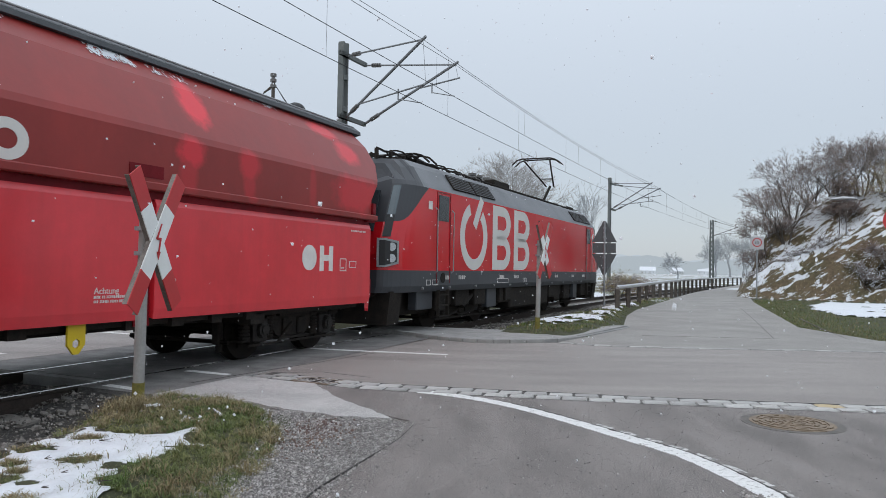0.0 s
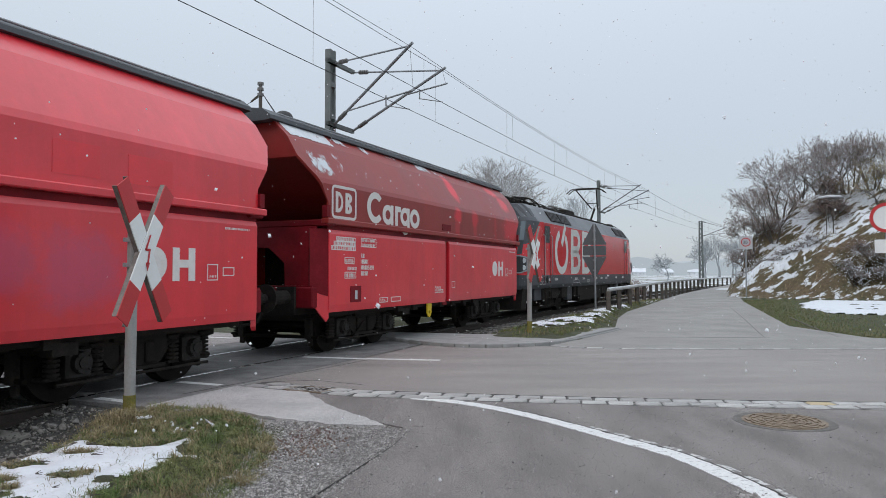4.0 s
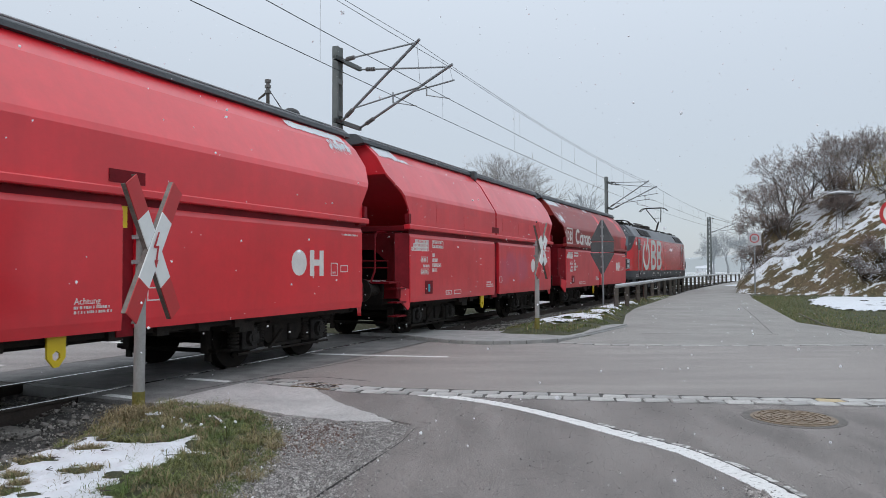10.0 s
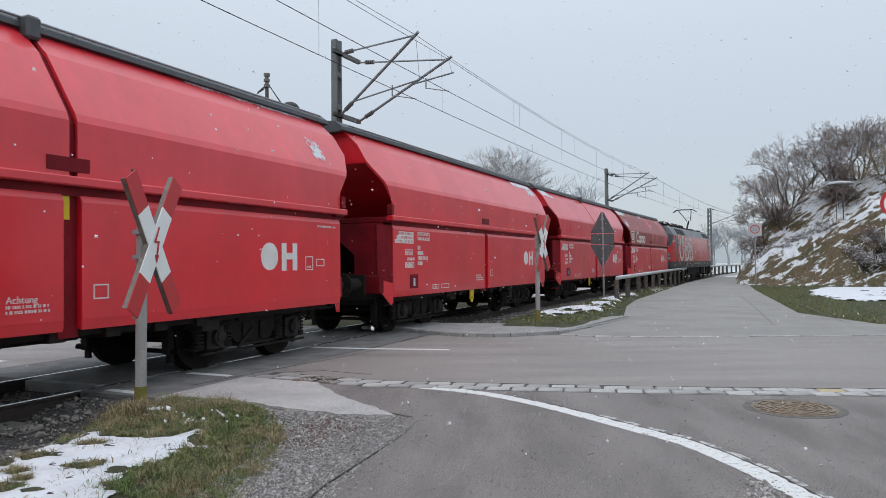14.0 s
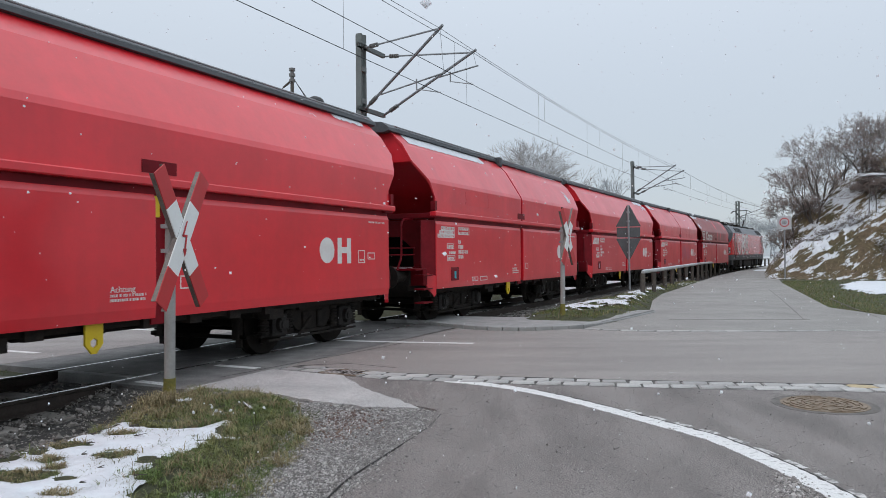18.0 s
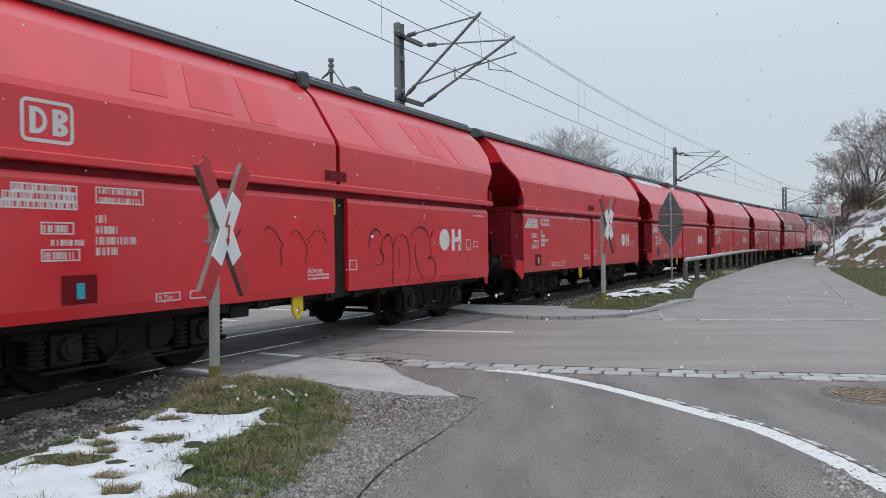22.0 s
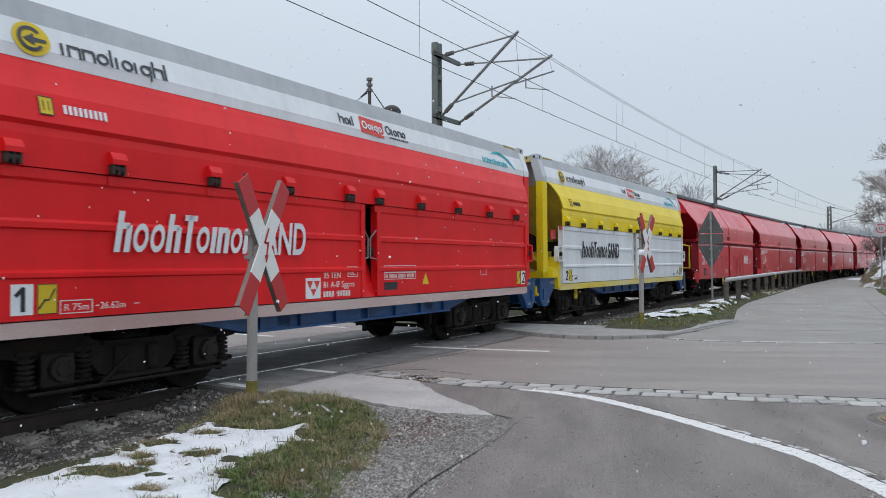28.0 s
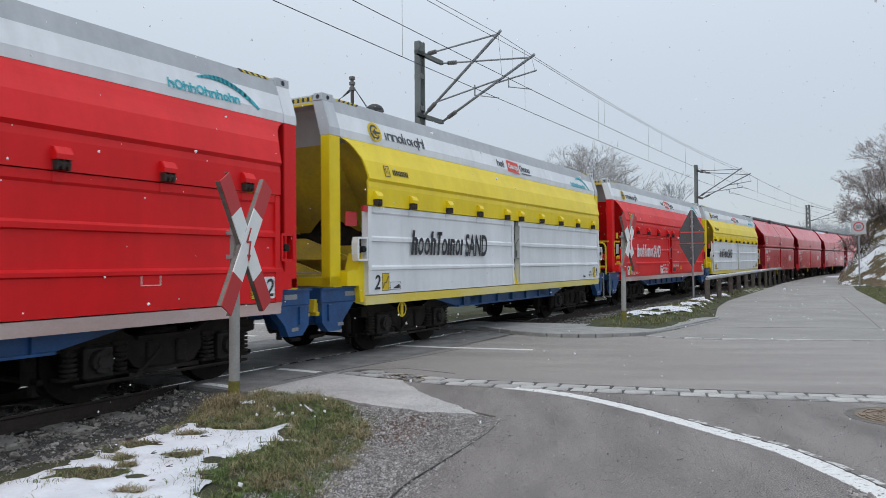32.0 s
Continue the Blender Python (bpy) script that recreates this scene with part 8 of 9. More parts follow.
# ---- railing beside the lane ----
def railing():
    g = thing("railing", "low railing of dark posts and a pale pipe beside the lane", "railing")
    ctrl = [(5.98, 25.6), (8.3, 31.2), (11.6, 39.4), (15.3, 48.2), (19.6, 57.6), (24.6, 68.0), (30.5, 79.5), (36.5, 90.0)]
    line = curve_points(ctrl, 12)
    step, acc, last = 2.4, 2.4, Vector(line[0])
    tops = []
    for p in line:
        p = Vector(p)
        acc += (p - last).length
        last = p
        if acc >= step:
            acc = 0.0
            z = ground_height(p.x, p.y)
            bm = BM()
            box(bm, p.x - 0.075, p.x + 0.075, p.y - 0.075, p.y + 0.075, min(z, 0) - 0.2, 0.80, 0.015)
            part("post", bm, WOOD, g)
    bm = BM()
    pipe(bm, [(*p, 0.84) for p in line[::2]], 0.055, seg=8)
    part("top_rail", bm, RAILING, g)
    bm = BM()
    pipe(bm, [(*p, 0.90) for p in line[::2]], 0.03, seg=6)
    part("snow_cap", bm, SNOW, g)


railing()


# ---- poles behind the track ----
def utility_pole():
    g = thing("utility_pole", "thin dark utility pole with stays and a small head", "utility pole", m=pose(-9.64, 38.8, -0.3))
    bm = BM()
    rod(bm, (0, 0, 0), (0, 0, 12.0), 0.14, 0.09, seg=10)
    part("pole", bm, WOOD, g)
    bm = BM()
    for z, r in ((11.3, 0.17), (11.45, 0.10), (11.6, 0.17), (11.75, 0.10), (11.9, 0.17)):
        rod(bm, (0, 0, z), (0, 0, z + 0.15), r, seg=10)
    part("pole_head", bm, CERAMIC, g)
    for dx, z, x2, z2 in ((0, 11.3, -1.1, 10.6), (0, 11.6, 1.4, 9.4), (0, 11.6, 1.9, 8.8)):
        bm = BM()
        rod(bm, (dx, 0, z), (x2, 0, z2), 0.02, seg=4)
        part("stay", bm, WIRE, g)
    bm = BM()
    rod(bm, (-0.5, 0, 11.0), (-0.1, 0, 11.35), 0.05, seg=6)
    part("arm", bm, WOOD, g)
    h = thing("domed_cap", "dark domed cap on a grey mast", "roof vent", m=pose(-8.45, 39.1, -0.3))
    bm = BM()
    rod(bm, (0, 0, 0), (0, 0, 10.2), 0.12, seg=8)
    part("stem", bm, MAST, h)
    bm = BM()
    for k in range(5):
        a, b = radians(18 * k), radians(18 * (k + 1))
        rod(bm, (0, 0, 10.15 + 0.42 * math.sin(a)), (0, 0, 10.15 + 0.42 * math.sin(b)), 0.52 * math.cos(a), max(0.52 * math.cos(b), 0.01), seg=14)
    part("dome", bm, BLACK, h)


utility_pole()


# ---- trees and bushes ----
def tree(name, label, x, y, z, height, spread, seed, mat_wood, mat_twig, levels=5, stems=1, leaves=None, leaf_n=0, category="tree", twig_r=0.012, split_n=3, start=0.3, drop=0.0, sway=1.0):
    """A leafless tree or shrub: tapered limbs that fork again and again, and fine twigs."""
    t = thing(name, label, category, m=pose(x, y, z))
    rnd = random.Random(seed)
    tv, tf, tips = [], [], []

    def limb(p, q, r0, r1, vs, fs, seg):
        d = (q - p).normalized()
        u = d.orthogonal().normalized()
        w = d.cross(u)
        i0 = len(vs)
        for c, r in ((p, r0), (q, r1)):
            for k in range(seg):
                a = 2 * math.pi * k / seg
                vs.append(c + (u * math.cos(a) + w * math.sin(a)) * r)
        for k in range(seg):
            j = (k + 1) % seg
            fs.append((i0 + k, i0 + j, i0 + seg + j, i0 + seg + k))

    def grow(p, d, length, r, lvl):
        bend = Vector((rnd.uniform(-1, 1), rnd.uniform(-1, 1), rnd.uniform(-0.4, 0.7))) * 0.22
        m = p + d * length * 0.5
        q = m + (d + bend).normalized() * length * 0.5
        rm = r * 0.82
        re = r * 0.62
        if lvl >= levels - 2:
            limb(p, m, r, rm, tv, tf, 3)
            limb(m, q, rm, re, tv, tf, 3)
        else:
            limb(p, m, r, rm, lv, lf, 7)
            limb(m, q, rm, re, lv, lf, 7)
        if lvl >= levels:
            tips.append(q)
            return
        n = split_n + (1 if rnd.random() < 0.4 else 0)
        for k in range(n):
            side = Vector((rnd.uniform(-1, 1), rnd.uniform(-1, 1), rnd.uniform(-0.5, 0.6) - drop)).normalized()
            nd = (d * rnd.uniform(0.55, 1.0) + side * spread).normalized()
            base = q if k < 2 else p + (q - p) * rnd.uniform(0.35, 0.9)
            grow(base, nd, length * rnd.uniform(0.62, 0.86), max(re * rnd.uniform(0.62, 0.85), twig_r), lvl + 1)
        if lvl >= levels - 2:
            tips.append(q)

    for k in range(stems):
        a = 2 * math.pi * k / max(stems, 1) + rnd.uniform(-0.4, 0.4)
        lean = 0.0 if stems == 1 else rnd.uniform(0.15, 0.55) * sway
        d = Vector((math.cos(a) * lean, math.sin(a) * lean, 1)).normalized()
        lv, lf = [], []
        grow(Vector((math.cos(a) * 0.2 * (stems > 1), math.sin(a) * 0.2 * (stems > 1), -0.2)), d, height * start, height * (0.026 if stems == 1 else 0.014), 0)
        sheet("trunk" if stems == 1 else "stem", lv, lf, mat_wood, t)
    tagged(sheet("twig_crown", tv, tf, mat_twig, t), kind="stuff")
    if leaves and tips:
        vs, fs = [], []
        for _ in range(leaf_n):
            c = rnd.choice(tips) + Vector((rnd.gauss(0, 0.22), rnd.gauss(0, 0.22), rnd.gauss(0, 0.22)))
            u = Vector((rnd.uniform(-1, 1), rnd.uniform(-1, 1), rnd.uniform(-1, 1))).normalized()
            w = u.orthogonal().normalized()
            s = rnd.uniform(0.02, 0.042)
            i0 = len(vs)
            vs += [c - u * s * 1.5, c + w * s * 0.7, c + u * s * 1.5, c - w * s * 0.7]
            fs.append((i0, i0 + 1, i0 + 2, i0 + 3))
        tagged(sheet("leaves", vs, fs, leaves, t), kind="stuff")
    return t


def on_bank(x, y):
    return x, y, ground_height(x, y) - 0.1


def bank_place(c, a):
    return on_bank(0.438 * a + 0.899 * c, 0.899 * a - 0.438 * c)


for c0, a0, kh, spread, ks, kl, kn, lab in (
        (-2.0, 50.0, 3.4, 0.46, 41, LEAF_BROWN, 1700, "bare brown shrub on the flank of a bank"),
        (-0.9, 50.0, 4.0, 0.46, 42, LEAF_BROWN, 1700, "bare brown shrub on the flank of a bank"),
        (-1.6, 51.5, 4.1, 0.50, 11, LEAF_BROWN, 1700, "bare brown shrub on the crest of a bank"),
        (-0.4, 51.0, 5.2, 0.46, 12, LEAF_BROWN, 1900, "tall leafless shrub with withered leaves on a bank"),
        (0.8, 52.0, 4.9, 0.46, 13, LEAF_BROWN, 1900, "tall leafless shrub with withered leaves on a bank"),
        (2.0, 52.3, 4.6, 0.44, 14, LEAF_BROWN, 1300, "tall leafless shrub on the crest of a bank"),
        (3.3, 52.0, 5.0, 0.44, 19, LEAF_BROWN, 1300, "tall leafless shrub on the crest of a bank"),
        (4.6, 52.4, 5.0, 0.46, 20, LEAF_BROWN, 1300, "tall leafless shrub on the crest of a bank"),
        (5.0, 50.2, 3.6, 0.6, 15, LEAF_YELLOW, 6500, "shrub with yellowish withered leaves on a bank"),
        (7.4, 51.5, 4.8, 0.55, 16, LEAF_YELLOW, 3600, "leafless shrub with some yellow leaves on a bank"),
        (10.0, 52.0, 5.6, 0.55, 29, LEAF_BROWN, 1200, "tall leafless shrub on the crest of a bank")):
    tree("shrub", lab, *bank_place(c0, a0), kh, spread, ks, BARK, TWIG, 7, 5, kl, kn // 2, "bush", 0.0065, 2, 0.25, 0.0, 1.1)
tree("shrub", "low dark bush on the ledge over a hollow", *bank_place(3.6, 47.3)[:2], 2.45, 1.3, 0.9, 17, BARK, TWIG, 4, 6, LEAF_BROWN, 1600, "bush", 0.010)
tree("shrub", "low dark bush at the snowy bank edge", *bank_place(-2.6, 50.5), 1.9, 0.9, 18, BARK, TWIG, 4, 6, LEAF_BROWN, 1200, "bush", 0.010)
tree("shrub", "low dark bush on the snowy bank", *bank_place(-1.2, 50.2), 1.5, 0.9, 27, BARK, TWIG, 4, 6, LEAF_BROWN, 1200, "bush", 0.010)
tree("shrub", "low dark evergreen-like bush on the snowy crest", *bank_place(2.2, 51.0), 1.6, 0.9, 37, BARK, TWIG, 4, 6, LEAF_BROWN, 2600, "bush", 0.010)
brush = random.Random(9)
for k in range(9):
    bx, by, _ = bank_place(2.7 + 0.36 * k, 46.5 + brush.uniform(0.0, 0.7))
    tree("shrub", "low brown brush dusted with snow over a hollow", bx, by, bank_height(bx, by, False) - 0.25, brush.uniform(0.6, 1.0), 1.0, 90 + k, BARK, TWIG, 4, 6, SNOW, 240, "bush", 0.009)
for k in range(8):
    bc = -2.5 + 0.55 * k
    tree("shrub", "low brown brush dusted with snow on a bank", *bank_place(bc, 48.2 + 0.28 * bc * (bc < 0) * -1 + brush.uniform(-0.4, 0.6)), brush.uniform(0.6, 1.0), 0.9, 60 + k, BARK, TWIG, 4, 6, SNOW, 420, "bush", 0.009)


def snow_lump(x, y, z, r, h):
    """A soft cap of snow lying on a bush."""
    bm = BM()
    bmesh.ops.create_icosphere(bm, subdivisions=3, radius=1.0)
    for v in bm.verts:
        f = 1 + 0.25 * noise.noise(v.co * 2.2)
        v.co = Vector((v.co.x * r * f, v.co.y * r * 0.7 * f, (v.co.z if v.co.z > 0 else v.co.z * 0.3) * h * f))
    ob = part("snow_cap", bm, SNOW, smooth=True)
    ob.matrix_basis = pose(x, y, z)
    tagged(ob, "cap of wet snow on a dark bush", "snow")


dx, dy, dz = bank_place(2.2, 50.0)
tree("shrub", "dense dark bush under a cap of snow", dx, dy, dz, 1.7, 0.85, 81, BARK, TWIG, 5, 8, LEAF_BROWN, 3600, "bush", 0.009)
snow_lump(dx, dy - 0.2, dz + 1.25, 0.75, 0.16)
for pc in (1.95, 2.3):
    px, py, pz = bank_place(pc, 48.6)
    bm = BM()
    rod(bm, (px, py, pz), (px + 0.03, py, pz + 1.7), 0.03, 0.025, seg=6)
    tagged(part("fence_post", bm, WOOD), "thin weathered wooden post on a bank", "post", "posts on the bank")
# far trees: haze is put into the paler wood, twig and leaf colours
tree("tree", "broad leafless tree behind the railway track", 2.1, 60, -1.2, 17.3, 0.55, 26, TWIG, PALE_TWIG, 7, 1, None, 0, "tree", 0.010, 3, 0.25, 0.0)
tree("tree", "slim leafless tree far behind the track", 15.9, 79, -1.2, 12.4, 0.29, 22, PALE_TWIG, HAZE_TWIG, 7, 1, None, 0, "tree", 0.016, 2, 0.27)
tree("tree", "small leafless tree in a snowy field", 42.2, 133.5, -1.0, 7.5, 0.6, 23, HAZE_TWIG, HAZE_TWIG, 5, 1, None, 0, "tree", 0.03, 3, 0.28)
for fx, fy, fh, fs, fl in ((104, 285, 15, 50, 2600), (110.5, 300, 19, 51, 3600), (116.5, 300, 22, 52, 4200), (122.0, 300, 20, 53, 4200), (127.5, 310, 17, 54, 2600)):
    tree("tree", "pale misty willow beyond the lane end", fx, fy, -0.5, fh, 0.5, fs, HAZE_TWIG, HAZE_TWIG, 6, 1, LEAF_PALE, fl, "tree", 0.03, 3, 0.26)


def cottage(x, y, turn, w, d, eaves, ridge):
    """A small far house: walls, a snowy pitched roof, a chimney and pale windows."""
    h = thing("house", "small pale house with a snow-covered roof, far off", "house", "houses across the field", pose(x, y, -1.4, 0, 0, turn))
    bm = BM()
    prism(bm, [(-d / 2, 0), (d / 2, 0), (d / 2, eaves), (0, ridge - 0.15), (-d / 2, eaves)], -w / 2, w / 2)
    part("wall", bm, HOUSE_WALL, h)
    bm = BM()
    for sy in (-1, 1):
        plate(bm, [(-w / 2 - 0.4, sy * (d / 2 + 0.5), eaves - 0.25), (w / 2 + 0.4, sy * (d / 2 + 0.5), eaves - 0.25), (w / 2 + 0.4, 0, ridge), (-w / 2 - 0.4, 0, ridge)], (0, 0, 0.25))
    bmesh.ops.recalc_face_normals(bm, faces=bm.faces)
    rf = part("roof", bm, SNOW, h, "roof under wet snow")
    bm = BM()
    box(bm, w * 0.2 - 0.35, w * 0.2 + 0.35, -0.35, 0.35, ridge - 0.5, ridge + 1.0)
    part("chimney", bm, HOUSE_WALL, rf)
    # pale grey panes: haze is put into their colour too
    for k in range(4):
        bm = BM()
        xx = -w / 2 + w * (k + 0.5) / 4
        box(bm, xx - 0.5, xx + 0.5, -d / 2 - 0.03, -d / 2 + 0.02, eaves * 0.35, eaves * 0.75)
        part("window", bm, BOX_ROOF, h)


# plaster paled towards the horizon: distance haze put into the colour
HOUSE_WALL = material("hazed_house_plaster", (0.66, 0.68, 0.70), 0.8, second=(0.60, 0.62, 0.64), scale=0.4, amount=1)
for q in ((176, 640, -15, 13, 9, 3.2, 6.4), (205, 652, 20, 10, 8, 3.0, 6.0), (236, 660, -30, 16, 9, 3.4, 6.6)):
    cottage(*q)
tree("shrub", "yellowish bush beside the track", 10.2, 42.5, -0.2, 2.2, 0.8, 31, BARK, TWIG, 4, 6, LEAF_YELLOW, 1600, "bush", 0.012)
tree("shrub", "low dark bush beside the track", 12.6, 46.5, -0.2, 1.6, 0.9, 32, BARK, TWIG, 4, 6, LEAF_BROWN, 1400, "bush", 0.012)


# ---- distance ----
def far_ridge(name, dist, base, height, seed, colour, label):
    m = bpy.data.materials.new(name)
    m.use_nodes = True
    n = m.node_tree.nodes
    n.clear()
    # self-lit sheet: the haze of distance is put into its glow colour
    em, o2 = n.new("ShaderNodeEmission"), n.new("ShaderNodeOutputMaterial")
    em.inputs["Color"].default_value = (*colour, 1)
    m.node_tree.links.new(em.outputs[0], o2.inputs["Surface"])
    verts, faces = [], []
    k = 240
    for i in range(k + 1):
        a = radians(-70 + 160 * i / k)
        h = height * (0.65 + 0.5 * noise.fractal(Vector((a * 5, seed, 0)), 1.0, 2.0, 5)) + height * 0.12 * noise.noise(Vector((a * 150, seed, 1)))
        x, y = dist * math.sin(a), dist * math.cos(a)
        verts += [(x, y, base), (x, y, max(h, 1))]
    for i in range(k):
        faces.append((2 * i, 2 * i + 2, 2 * i + 3, 2 * i + 1))
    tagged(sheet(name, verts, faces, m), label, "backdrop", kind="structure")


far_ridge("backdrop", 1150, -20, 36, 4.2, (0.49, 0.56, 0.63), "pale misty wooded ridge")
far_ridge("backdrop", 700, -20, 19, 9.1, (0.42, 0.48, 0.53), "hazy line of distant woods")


# ---- verges: snow, grass, gravel, ballast ----
def snow_sheet(name, outline, thick, label, seed, holes=()):
    """Lying snow: a soft-edged sheet over the ground, inside an outline, with holes where grass shows."""
    rnd = random.Random(seed)
    xs, ys = [p[0] for p in outline], [p[1] for p in outline]
    step = 0.03 if thick < 0.1 and max(xs) - min(xs) < 3 else 0.12

    def inside(x, y):
        hit, j = False, len(outline) - 1
        for i in range(len(outline)):
            (xa, ya), (xb, yb) = outline[i], outline[j]
            if (ya > y) != (yb > y) and x < (xb - xa) * (y - ya) / (yb - ya) + xa:
                hit = not hit
            j = i
        return hit

    def depth(x, y):
        d = min(((Vector((x, y)) - Vector(a)).length if (Vector(b) - Vector(a)).length == 0 else
                 (Vector((x, y)) - (Vector(a) + (Vector(b) - Vector(a)) * min(max((Vector((x, y)) - Vector(a)).dot(Vector(b) - Vector(a)) / (Vector(b) - Vector(a)).length_squared, 0), 1))).length)
                for a, b in zip(outline, outline[1:] + outline[:1]))
        if not inside(x, y):
            d = -d
        d += (0.23 if step < 0.1 and len(outline) > 6 else 0.16 if step > 0.1 else 0.03) * noise.fractal(Vector((x * 3.2, y * 3.2, seed)), 1.0, 2.0, 4) * (2.2 if step > 0.1 else 0.8)
        for hx, hy, rx, ry in holes:
            e = math.hypot((x - hx) / rx, (y - hy) / ry)
            if e < 2:
                d = min(d, (e - 1) * min(rx, ry) + (0.09 if step < 0.1 else 0.2) * noise.noise(Vector((x * 9, y * 9, seed))) + 0.03 * noise.noise(Vector((x * 25, y * 25, seed))))
        d -= (0.9 if not holes else 0.5) * max(noise.noise(Vector((x * 3.4, y * 3.4, seed + 5))) - 0.22, 0)
        return d
    nx, ny = int((max(xs) - min(xs) + 0.4) / step), int((max(ys) - min(ys) + 0.4) / step)
    verts, index, faces = [], {}, []
    for j in range(ny + 1):
        for i in range(nx + 1):
            x, y = min(xs) - 0.2 + i * step, min(ys) - 0.2 + j * step
            d = depth(x, y)
            if d > -0.07:
                index[(i, j)] = len(verts)
                z = ground_height(x, y) + thick * smooth(-0.05, 0.16, d) - 0.03 * (d < -0.03) + 0.008 * noise.noise(Vector((x * 9, y * 9, 2)))
                verts.append((x, y, z))
    for j in range(ny):
        for i in range(nx):
            q = [(i, j), (i + 1, j), (i + 1, j + 1), (i, j + 1)]
            if all(c in index for c in q):
                faces.append([index[c] for c in q])
    ob = sheet(name, verts, faces, SNOW)
    for p in ob.data.polygons:
        p.use_smooth = True
    return tagged(ob, label, "snow", kind="stuff")


NEAR_SNOW = [(-3.22, 4.40), (-3.10, 4.75), (-3.08, 5.30), (-2.95, 5.52), (-2.92, 5.95), (-2.67, 5.76), (-2.3, 5.60), (-2.05, 5.85), (-1.95, 5.62), (-2.00, 5.02), (-2.12, 4.79), (-2.16, 4.48), (-1.90, 4.24), (-1.86, 3.98), (-1.92, 3.6), (-2.05, 3.0), (-3.4, 3.0), (-3.3, 3.8)]
SNOW_HOLES = [(-2.47, 4.93, 0.15, 0.12), (-2.88, 4.42, 0.30, 0.15), (-2.86, 4.80, 0.12, 0.08), (-2.72, 5.50, 0.13, 0.07), (-2.95, 5.18, 0.15, 0.12), (-2.40, 4.10, 0.11, 0.06), (-2.70, 4.60, 0.06, 0.05), (-2.2, 3.85, 0.09, 0.07)]
snow_sheet("snow_patch", NEAR_SNOW, 0.028, "patch of wet snow on the grass verge", 3, SNOW_HOLES)
snow_sheet("snow_patch", [(-2.72, 6.46), (-2.60, 6.42), (-2.54, 6.30), (-2.62, 6.22), (-2.74, 6.30)], 0.17, "small lump of snow at the post foot", 8)
for hx, hy, hr in ((-2.35, 6.1, 0.05), (-2.2, 6.25, 0.045), (-1.98, 6.3, 0.06), (-2.5, 5.95, 0.05), (-1.5, 6.05, 0.03)):
    snow_sheet("snow_patch", [(hx - hr * 2, hy), (hx, hy + hr), (hx + hr * 2, hy), (hx, hy - hr)], 0.10, "small scrap of snow in the grass", int(hx * -100))
snow_sheet("snow_patch", [(1.6, 17.6), (2.8, 17.9), (4.1, 19.6), (5.0, 22.2), (6.2, 26.0), (7.8, 29.8), (7.2, 29.6), (5.6, 26.2), (4.4, 22.6), (3.0, 20.4), (1.7, 18.8)], 0.05, "broken strip of snow on the island verge", 5, [(3.3, 19.6, 0.35, 0.5), (4.5, 21.8, 0.35, 0.6), (2.2, 18.2, 0.3, 0.25), (5.2, 24.4, 0.4, 0.7), (6.5, 27.6, 0.4, 0.7)])
snow_sheet("snow_patch", [(14.5, 26.5), (17.5, 25.0), (24, 26.0), (30, 29), (30, 34.6), (24, 37.6), (20.2, 38.8), (17.2, 34.5), (15.4, 30.5)], 0.06, "broad snow patch before the bank", 6, [(17.5 + 1.05 * k, 29.5 + 4.2 * ((k * 7) % 5) / 5 + 0.35 * k, 0.35 + 0.12 * (k % 3), 0.3 + 0.1 * (k % 2)) for k in range(12)])


def bank_strip(cs, a0, a1):
    line = [(c, a0 + 0.3 * math.sin(3.1 * c)) for c in cs] + [(c, a1 + 0.25 * math.sin(2.3 * c)) for c in reversed(cs)]
    return [(0.438 * a + 0.899 * c, 0.899 * a - 0.438 * c) for c, a in line]


snow_sheet("snow_patch", bank_strip([-2.7 + 0.5 * k for k in range(9)], 47.3, 48.3), 0.07, "ragged strip of snow along the lip of a bank", 12)
snow_sheet("snow_patch", bank_strip([1.9 + 0.5 * k for k in range(9)], 48.4, 49.8), 0.07, "ragged strip of snow along the lip of a bank", 13)


def inside_poly(x, y, outline):
    hit, j = False, len(outline) - 1
    for i in range(len(outline)):
        (xa, ya), (xb, yb) = outline[i], outline[j]
        if (ya > y) != (yb > y) and x < (xb - xa) * (y - ya) / (yb - ya) + xa:
            hit = not hit
        j = i
    return hit


def blades(name, count, place, length, width, mat, label, seed, flat=0.5):
    """Single grass blades: bent tapering leaves, three triangles each."""
    rnd = random.Random(seed)
    vs, fs = [], []
    tries = 0
    while len(fs) < count * 2 and tries < count * 12:
        tries += 1
        x, y = place(rnd)
        if x is None:
            continue
        z = ground_height(x, y)
        L = length * rnd.uniform(0.4, 1.25)
        a = rnd.uniform(0, 2 * math.pi)
        d = Vector((math.cos(a), math.sin(a), 0))
        n = Vector((-d.y, d.x, 0)) * width * rnd.uniform(0.6, 1.2) * 0.5
        k = rnd.uniform(0.2, 1.0) * flat
        p = Vector((x, y, z - 0.01))
        m = p + d * L * 0.35 * k + Vector((0, 0, L * 0.55))
        q = p + d * L * (0.5 + 0.5 * k) * (0.4 + k) + Vector((0, 0, L * (0.95 - 0.75 * k)))
        i0 = len(vs)
        vs += [p - n, p + n, m + n * 0.8, m - n * 0.8, q]
        fs += [(i0, i0 + 1, i0 + 2, i0 + 3), (i0 + 3, i0 + 2, i0 + 4)]
    return tagged(sheet(name, vs, fs, mat), label, "grass", kind="stuff")


